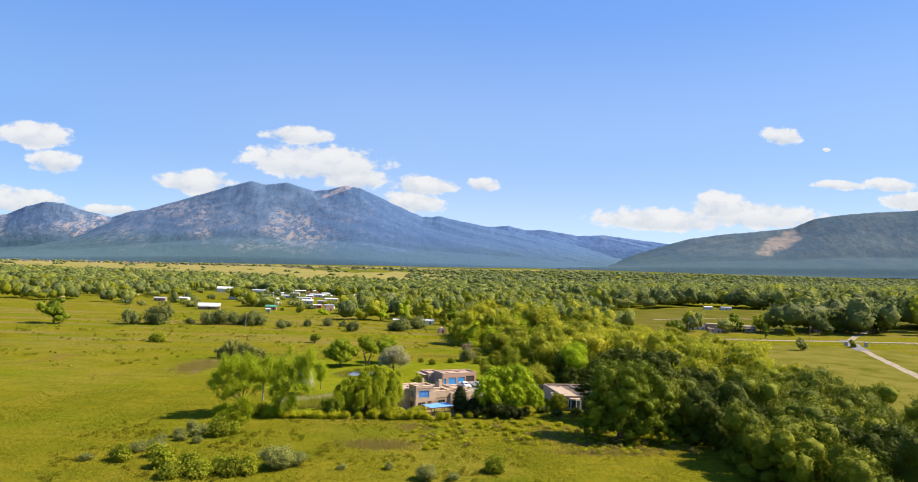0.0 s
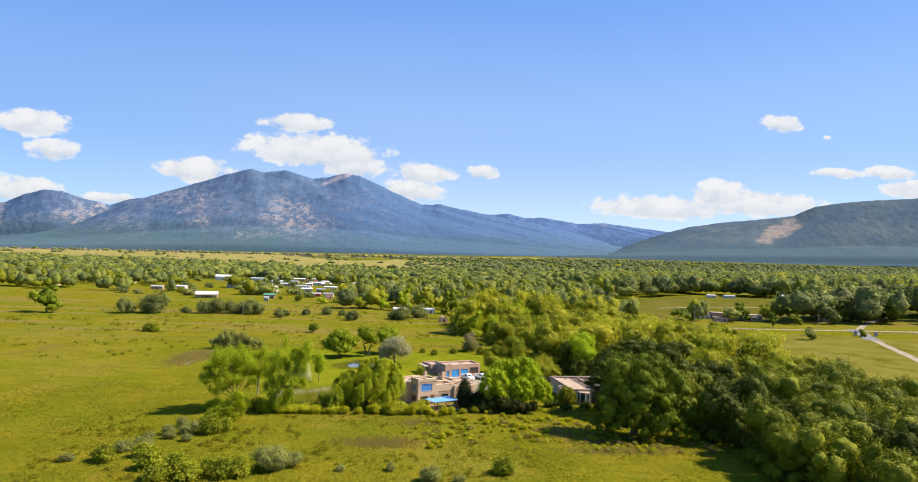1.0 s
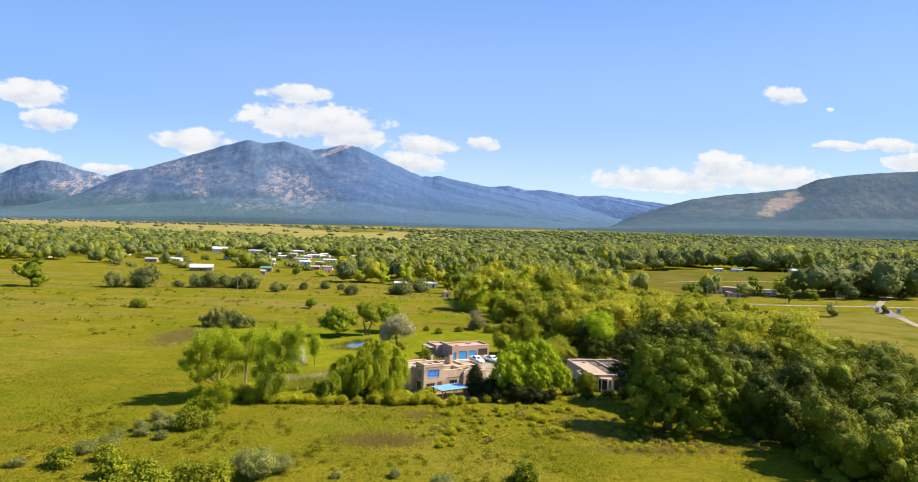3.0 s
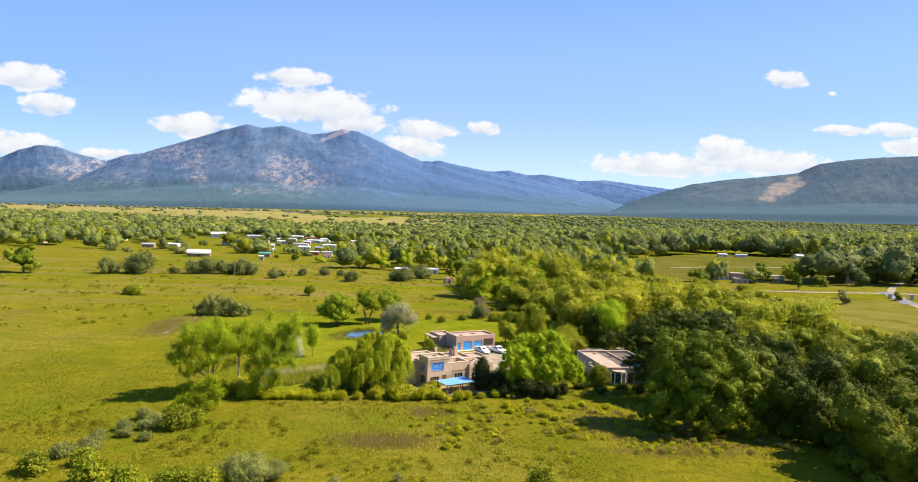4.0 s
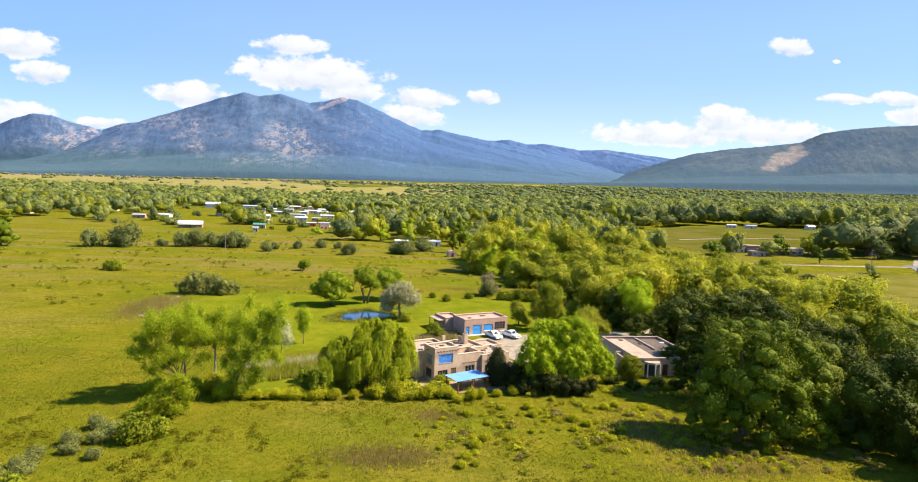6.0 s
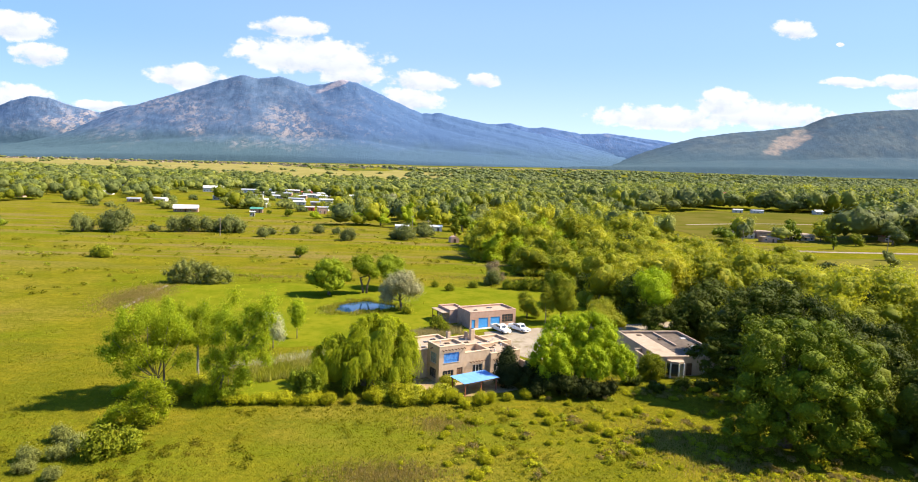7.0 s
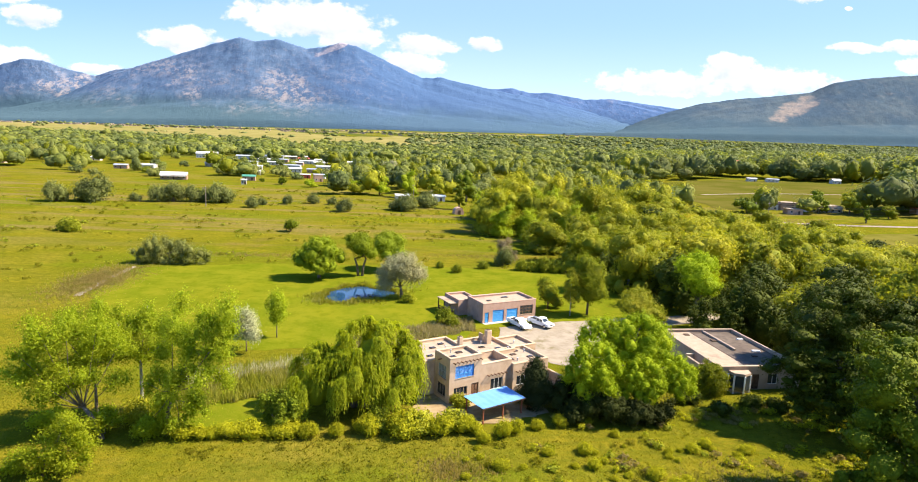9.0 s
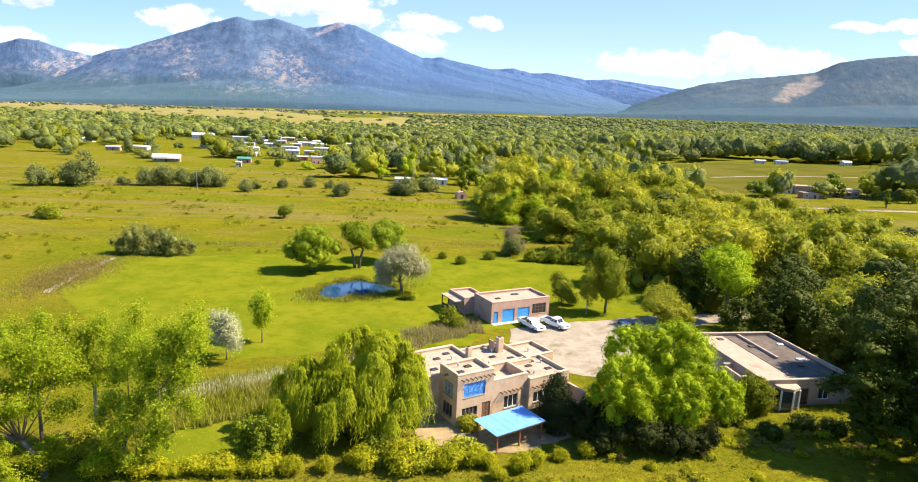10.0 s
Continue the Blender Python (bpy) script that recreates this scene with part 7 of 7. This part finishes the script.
# ---------------------------------------------------------------- vehicles
def slab(bm, outline, y0, y1, bevel=0.05):
    """A side profile (x, z) extruded across, with rounded edges."""
    a = [bm.verts.new((x, y0, z)) for x, z in outline]
    b = [bm.verts.new((x, y1, z)) for x, z in outline]
    fs = [bm.faces.new(a[::-1]), bm.faces.new(b)]
    for i in range(len(a)):
        j = (i + 1) % len(a)
        fs.append(bm.faces.new((a[i], a[j], b[j], b[i])))
    if bevel:
        bmesh.ops.bevel(bm, geom=list({e for f in fs for e in f.edges}), offset=bevel, segments=2, affect="EDGES", profile=0.6)
    return bm


def disc(bm, x, y0, y1, z, r, seg=18):
    return tube(bm, [Vector((x, y0, z)), Vector((x, y1, z))], [r, r], seg)


def vehicle(x, y, deg, paint, label, pickup=True, category="pickup truck", length=5.3, z=0.05):
    v = thing("pickup_truck" if pickup else "car", pose(x, y, ground_z(x, y) + z, 0, 0, deg), label, category, "parked vehicles")
    L, W = length, 1.85
    body = [(-L / 2, 0.45), (L / 2, 0.42), (L / 2 + 0.04, 0.75), (L / 2 - 0.12, 0.98), (L / 2 - 1.35, 1.08), (-L / 2 + 0.02, 1.06 if pickup else 1.02)]
    part("body", slab(bmesh.new(), body, -W / 2, W / 2, 0.07), paint, v, smooth=False)
    if pickup:
        cab = [(-0.45, 1.05), (1.35, 1.05), (0.72, 1.72), (0.35, 1.78), (-0.32, 1.76)]
        part("cargo_bed", boxes((-L / 2 + 0.12, -0.55, -W / 2 + 0.12, W / 2 - 0.12, 1.045, 1.072), bevel=0.005), "rubber", v)
        part("bed_rail", boxes((-L / 2 + 0.06, -0.5, -W / 2 + 0.02, -W / 2 + 0.12, 1.0, 1.26), (-L / 2 + 0.06, -0.5, W / 2 - 0.12, W / 2 - 0.02, 1.0, 1.26),
                               (-L / 2 + 0.03, -L / 2 + 0.13, -W / 2 + 0.13, W / 2 - 0.13, 1.0, 1.26), bevel=0.02), paint, v)
    else:
        cab = [(-L / 2 + 0.25, 1.0), (1.25, 1.04), (0.55, 1.58), (0.1, 1.66), (-L / 2 + 0.75, 1.6)]
    c = part("cab", slab(bmesh.new(), cab, -W / 2 + 0.1, W / 2 - 0.1, 0.06), paint, v)
    (fx0, fz0), (fx1, fz1) = cab[1], cab[2]
    bm = bmesh.new()
    q = [(fx0 - 0.06, fz0 + 0.08), (fx1 + 0.03, fz1 - 0.06)]
    vs = [bm.verts.new((q[0][0] + 0.012, -0.70, q[0][1] + 0.012)), bm.verts.new((q[0][0] + 0.012, 0.70, q[0][1] + 0.012)), bm.verts.new((q[1][0] + 0.012, 0.62, q[1][1] + 0.012)), bm.verts.new((q[1][0] + 0.012, -0.62, q[1][1] + 0.012))]
    bm.faces.new(vs)
    part("windscreen", bm, "window_glass", c)
    x0, x1 = cab[0][0] + 0.15, fx0 - 0.35
    for s in (-1, 1):
        yy = s * (W / 2 - 0.085)
        for a, b in ((x0, (x0 + x1) / 2 - 0.05), ((x0 + x1) / 2 + 0.05, x1)):
            part("side_window", boxes((a, b, min(yy, yy - s * 0.02), max(yy, yy - s * 0.02), 1.14, cab[3][1] - 0.14)), "window_glass", c)
        part("mirror", boxes((fx0 - 0.45, fx0 - 0.33, min(s * W / 2, s * (W / 2 + 0.2)), max(s * W / 2, s * (W / 2 + 0.2)), 1.1, 1.26), bevel=0.03), "rubber", v)
        part("headlight", boxes((L / 2 - 0.03, L / 2 + 0.06, min(s * 0.55, s * 0.85), max(s * 0.55, s * 0.85), 0.72, 0.88), bevel=0.02), "lamp_clear", v)
        part("tail_light", boxes((-L / 2 - 0.03, -L / 2 + 0.04, min(s * 0.74, s * 0.9), max(s * 0.74, s * 0.9), 0.7, 0.98), bevel=0.02), "lamp_red", v)
        for wx in (-L / 2 + 0.95, L / 2 - 0.95):
            w = part("wheel", disc(bmesh.new(), wx, s * (W / 2 - 0.22), s * (W / 2 + 0.02), 0.36, 0.36), "rubber", v)
            part("rim", disc(bmesh.new(), wx, s * (W / 2 - 0.1), s * (W / 2 + 0.035), 0.36, 0.21), "chrome", w)
    part("bumper", boxes((L / 2 - 0.02, L / 2 + 0.12, -0.85, 0.85, 0.42, 0.6), bevel=0.03), "chrome", v)
    part("bumper", boxes((-L / 2 - 0.12, -L / 2 + 0.02, -0.85, 0.85, 0.46, 0.62), bevel=0.03), "chrome", v)
    part("grille", boxes((L / 2 + 0.0, L / 2 + 0.05, -0.5, 0.5, 0.66, 0.86), bevel=0.01), "rubber", v)
    return v


vehicle(22.6, 197.6, -62, "car_white", "white pickup truck with a cluttered bed parked by the garage", True)
vehicle(27.0, 198.4, -52, "car_white", "white double-cab pickup truck parked on the dirt yard", True)
vehicle(39.6, 196.4, 20, "car_blue", "dark blue car half hidden by the willow", False, "car", 4.4)


# ---------------------------------------------------------------- village
def small_house(x, y, deg, w, d, h, wall, roof, label, gable=1.0, category="house", windows=2, porch=False, name="house"):
    """Plain far house: walls, pitched or flat roof, windows and door."""
    o = thing(name, frame_at(x, y, deg), label, category, "village buildings")
    part("wall", boxes((0, w, 0, d, -0.8, h)), wall, o)
    bm = bmesh.new()
    e = 0.4
    if gable > 0.05:
        a = [bm.verts.new(p) for p in ((-e, -e, h + 0.01), (w + e, -e, h + 0.01), (w + e, d / 2, h + gable), (-e, d / 2, h + gable), (w + e, d + e, h + 0.01), (-e, d + e, h + 0.01))]
        b = [bm.verts.new(v.co + Vector((0, 0, 0.16))) for v in a]
        for q in ((0, 1, 2, 3), (3, 2, 4, 5)):
            bm.faces.new([b[i] for i in q]), bm.faces.new([a[i] for i in q[::-1]])
        for i, j in ((0, 1), (1, 2), (2, 4), (4, 5), (5, 3), (3, 0)):
            bm.faces.new((a[i], a[j], b[j], b[i]))
        part("roof", bm, roof, o)
        for xx in (0.0, w):
            bm = bmesh.new()
            vs = [bm.verts.new((xx, 0, h)), bm.verts.new((xx, d, h)), bm.verts.new((xx, d / 2, h + gable - 0.05))]
            bm.faces.new(vs)
            part("gable", bm, wall, o)
    else:
        box(bm, -0.15, w + 0.15, -0.15, d + 0.15, h + 0.004, h + 0.25, bevel=0.06)
        part("roof", bm, roof, o)
    n = max(2, int(w / 3.2)) if windows else 0
    for i in range(n):
        cx = w * (i + 0.5) / n
        if i == n // 2:
            part("door", boxes((cx - 0.5, cx + 0.5, -0.05, -0.004, 0, 2.05)), "dark_wood", o)
        else:
            f = part("window", boxes((cx - 0.65, cx + 0.65, -0.06, -0.004, 0.9, 2.1)), "white_frame", o)
            part("pane", boxes((cx - 0.55, cx + 0.55, -0.075, -0.062, 1.0, 2.0)), "window_glass", f)
    if porch:
        part("porch_roof", boxes((0.2, w - 0.2, -2.4, -0.1, 2.45, 2.62), bevel=0.03), roof, o)
        for i in range(4):
            px = 0.5 + (w - 1.0) * i / 3
            part("post", boxes((px - 0.09, px + 0.09, -2.25, -2.07, -0.6, 2.45)), "dark_wood", o)
    return o


for x, y, a, w, d, h, wall, roof, gab, lab in VILLAGE:
    small_house(x, y, a, w, d, h, wall, roof, lab, gab, porch="porch" in lab)


def build_compound():
    """Low flat adobe rooms along the lane."""
    for x, y, w, d, h, m, lab in ((196, 418, 17, 9, 3.6, "stucco_white", "pale flat-roofed adobe house by the lane"), (214, 415, 9, 8, 4.4, "adobe_pink", "pink flat-roofed adobe room"),
                                  (224, 408, 20, 10, 3.8, "stucco_white", "long flat-roofed adobe house with a portal"), (206, 396, 8, 6, 2.8, "adobe_pink", "small adobe shed by the lane")):
        small_house(x, y, -10, w, d, h, m, "roof_gravel", lab, 0.0, porch=w > 18)


build_compound()
# round-topped shed at the meadow's end
o = thing("garden_shed", frame_at(27.0, 372.0, 10), "small tan arched shed in the meadow", "shed")
part("body", slab(bmesh.new(), [(-2.2, -0.1), (2.2, -0.1), (2.2, 1.9), (1.6, 2.8), (0.6, 3.3), (-0.6, 3.3), (-1.6, 2.8), (-2.2, 1.9)], 0, 4.5, 0.0), "adobe_pink", o)
part("door", boxes((-0.6, 0.6, -0.06, -0.004, 0, 2.0)), "dark_wood", o)


def fence(name, line, mat, label, gap=4.0, h=1.2, rails=2):
    f = thing(name, frame_at(*line[0], 0), label, "fence")
    inv = f.matrix_basis.inverted()
    for (ax, ay), (bx, by) in zip(line, line[1:]):
        k = max(1, int(math.hypot(bx - ax, by - ay) / gap))
        pts = [(ax + (bx - ax) * i / k, ay + (by - ay) * i / k) for i in range(k + 1)]
        for x, y in pts[:-1]:
            z = ground_z(x, y)
            part("post", moved(boxes((x - 0.07, x + 0.07, y - 0.07, y + 0.07, z - 0.1, z + h)), inv), mat, f)
        for r in range(rails):
            z = h * (0.9 - 0.4 * r)
            bm = tube(bmesh.new(), [inv @ Vector((x, y, ground_z(x, y) + z)) for x, y in pts], [0.035] * len(pts), 5)
            part("rail", bm, mat, f)


fence("rail_fence", [(150, 366), (185, 358), (210, 346)], "grey_wood", "weathered rail fence along the lane", 6)
fence("rail_fence", [(262, 330), (300, 318), (345, 300)], "grey_wood", "weathered rail fence by the gate", 6)
fence("wire_fence", [(-165, 372), (-100, 388), (-40, 400)], "grey_wood", "old wire fence with grey posts across the field", 7, 1.3)
for dx in (-4.2, 4.2):
    p = thing("gate_pillar", frame_at(252 + dx, 322 - dx * 0.5, -25), "grey stone gate pillar beside the drive", "gate pillar", "gate pillars")
    part("pillar", boxes((-0.7, 0.7, -0.7, 0.7, -0.3, 2.2), bevel=0.06), "stone", p)
    part("cap", boxes((-0.85, 0.85, -0.85, 0.85, 2.2, 2.45), bevel=0.05), "stone", p)


def utility_pole(x, y, h=9.0):
    p = thing("utility_pole", frame_at(x, y, 20), "weathered wooden utility pole with a crossarm", "utility pole", "utility poles")
    part("pole", tube(bmesh.new(), [Vector((0, 0, -0.5)), Vector((0, 0, h))], [0.17, 0.12], 8), "grey_wood", p)
    part("crossarm", boxes((-1.1, 1.1, -0.06, 0.06, h - 0.9, h - 0.75)), "grey_wood", p)
    for u in (-0.95, 0.0, 0.95):
        part("insulator", boxes((u - 0.05, u + 0.05, -0.05, 0.05, h - 0.75 if u else h, h - 0.58 if u else h + 0.15), bevel=0.02), "stone", p)


for x, y in ((-88.5, 372), (6.4, 432), (14.6, 400), (246, 352), (180, 372), (300, 330)):
    utility_pole(x, y)

def power_line(points, h=8.2):
    w = thing("power_line", frame_at(*points[0], 0), "thin dark overhead power cable between poles", "cable")
    inv = w.matrix_basis.inverted()
    for k in (-0.95, 0.0, 0.95):
        pts = []
        for (ax, ay), (bx, by) in zip(points, points[1:]):
            for i in range(10):
                f = i / 10
                x, y = ax + (bx - ax) * f + k * 0.3, ay + (by - ay) * f + k
                z = ground_z(ax, ay) * (1 - f) + ground_z(bx, by) * f + h - 1.2 * 4 * f * (1 - f)
                pts.append(inv @ Vector((x, y, z)))
        part("cable", tube(bmesh.new(), pts, [0.035] * len(pts), 4), "rubber", w)


power_line([(180, 372), (246, 352), (300, 330)])

# single trees in the middle distance
MID = (("cottonwood", -191.04, 365, 15.5, 15, "leaf_dark", "large dark cottonwood alone at the field fence"), ("elm_tree", 187, 403, 8, 14, "leaf_dark", "dark broad elm beside the compound"),
       ("cottonwood", 228, 403, 13, 10, "leaf_dark", "open-crowned cottonwood at the compound"), ("cottonwood", 242, 397, 13, 12, "leaf_olive", "olive cottonwood at the compound"),
       ("elm_tree", 250, 379, 7, 8, "leaf_grove", "small elm by the lane"), ("juniper_tree", 225, 363, 9, 4, "leaf_dark", "narrow dark evergreen by the lane"),
       ("fruit_tree", 208, 305, 6.5, 6, "leaf_sage", "small grey-green fruit tree in the pasture"), ("fruit_tree", 221, 323, 5, 5, "leaf_sage", "small grey-green fruit tree in the pasture"),
       ("fruit_tree", 246, 317, 4.5, 4.5, "leaf_grove", "small fruit tree near the gate"), ("cottonwood", 298, 403, 12, 13, "leaf_dark", "dark cottonwood by the lane"),
       ("yellow_elm", -46.08, 509, 11, 13, "leaf_yellowgreen", "bright yellow-green elm at the tree line"), ("elm_tree", -28.8, 464, 8, 10, "leaf_cottonwood", "round light green tree at the tree line"),
       ("elm_tree", -13.44, 456, 12, 13, "leaf_cottonwood", "light green cottonwood at the tree line"), ("cottonwood", 3.84, 446, 16, 11, "leaf_cottonwood", "tall cottonwood at the tree line"),
       ("cottonwood", 19.2, 449, 18, 12, "leaf_grove", "tall cottonwood at the tree line"), ("cottonwood", 36.48, 434, 19, 13, "leaf_dark", "tall dark cottonwood at the tree line"),
       ("poplar_tree", 28.8, 394, 15, 8, "leaf_grove", "slender poplar in front of the tree line"), ("olive_tree", -9.6, 604, 16, 18, "leaf_silver", "large silver-grey olive tree"),
       ("elm_tree", -59.52, 494, 5, 8, "leaf_cottonwood", "low green tree by the village"), ("olive_thicket", -122.88, 594, 8, 22, "leaf_sage", "grey olive thicket by the village"),
       ("olive_thicket", -96, 584, 7, 16, "leaf_sage", "grey olive thicket by the village"), ("olive_thicket", -172.8, 539, 6, 16, "leaf_sage", "grey olive thicket beside the barn"),
       ("village_tree", -207, 588, 9, 13, "leaf_far", "rounded green tree at the village edge"), ("village_tree", -190, 566, 7, 11, "leaf_grove", "olive-green tree at the village edge"),
       ("village_tree", -214, 648, 10, 14, "leaf_valley", "dark green tree at the village edge"), ("village_tree", -200, 622, 8, 12, "leaf_far", "rounded green tree at the village edge"),
       ("village_tree", -196, 664, 7, 10, "leaf_valley", "dark green tree beside the white barn"), ("village_tree", -160, 640, 7, 11, "leaf_far", "green tree among the village houses"),
       ("olive_thicket", -138, 580, 6, 12, "leaf_sage", "grey olive thicket by the village"), ("village_tree", -131, 626, 8, 10, "leaf_valley", "dark green tree among the village houses"),
       ("village_tree", -145, 704, 8, 11, "leaf_grove", "olive-green tree among the village houses"), ("village_tree", -126, 742, 9, 12, "leaf_valley", "dark green tree among the village houses"),
       ("village_tree", -106, 662, 7, 9, "leaf_far", "green tree among the village houses"), ("village_tree", -114, 815, 10, 14, "leaf_valley", "dark green tree among the village houses"),
       ("village_tree", -84, 722, 9, 12, "leaf_far", "green tree among the village houses"), ("village_tree", -70, 612, 8, 11, "leaf_grove", "olive-green tree among the village houses"),
       ("village_tree", -214, 536, 6, 10, "leaf_sage", "silvery tree at the village edge"), ("village_tree", -228, 542, 8, 11, "leaf_valley", "dark green tree at the village edge"),
       ("village_tree", -178, 720, 9, 12, "leaf_far", "green tree behind the white barn"), ("village_tree", -150, 770, 10, 13, "leaf_valley", "dark green tree among the village houses"),
       ("lane_cottonwood", 276, 384, 14, 14, "leaf_valley", "tall dark cottonwood beside the lane"), ("lane_cottonwood", 304, 403, 19, 18, "leaf_valley", "massive dark cottonwood beside the lane"),
       ("lane_cottonwood", 318, 390, 17, 16, "leaf_deep", "massive dark cottonwood beside the lane"), ("lane_cottonwood", 334, 404, 19, 18, "leaf_valley", "massive dark cottonwood beside the lane"),
       ("lane_cottonwood", 350, 382, 16, 16, "leaf_far", "broad green cottonwood beside the lane"), ("lane_cottonwood", 326, 424, 20, 18, "leaf_far", "tall green cottonwood behind the lane"))
VR = random.Random(31)
for x, y in ((-150, 690), (-128, 700), (-166, 770), (-172, 830), (-146, 860), (-118, 870), (-96, 790), (-86, 745), (-112, 735), (-134, 780), (-190, 800), (-206, 820), (-92, 600), (-104, 616), (-228, 820), (-252, 800), (-76, 560), (-60, 590)):
    m, lab = VR.choice((("leaf_far", "round green tree between the village houses"), ("leaf_valley", "dark green tree between the village houses"), ("leaf_sage", "grey-green olive tree between the village houses")))
    MID += (("village_tree", x + VR.uniform(-5, 5), y, VR.uniform(6, 10), VR.uniform(9, 14), m, lab),)
for i, (nm, x, y, h, w, mat, lab) in enumerate(MID):
    rr = np.random.default_rng(500 + i)
    tree(nm, 500 + i, x, y, round_lobes(rr, h * 0.7 if nm == "village_tree" else h, w * (0.8 if nm == "village_tree" else 1), 8, 0.02), mat, lab, radius=0.03 * h, limbs=5, leaves=1900, size=0.022 * w, nu=10, nv=6, tuft=0.06 * w, per=12)
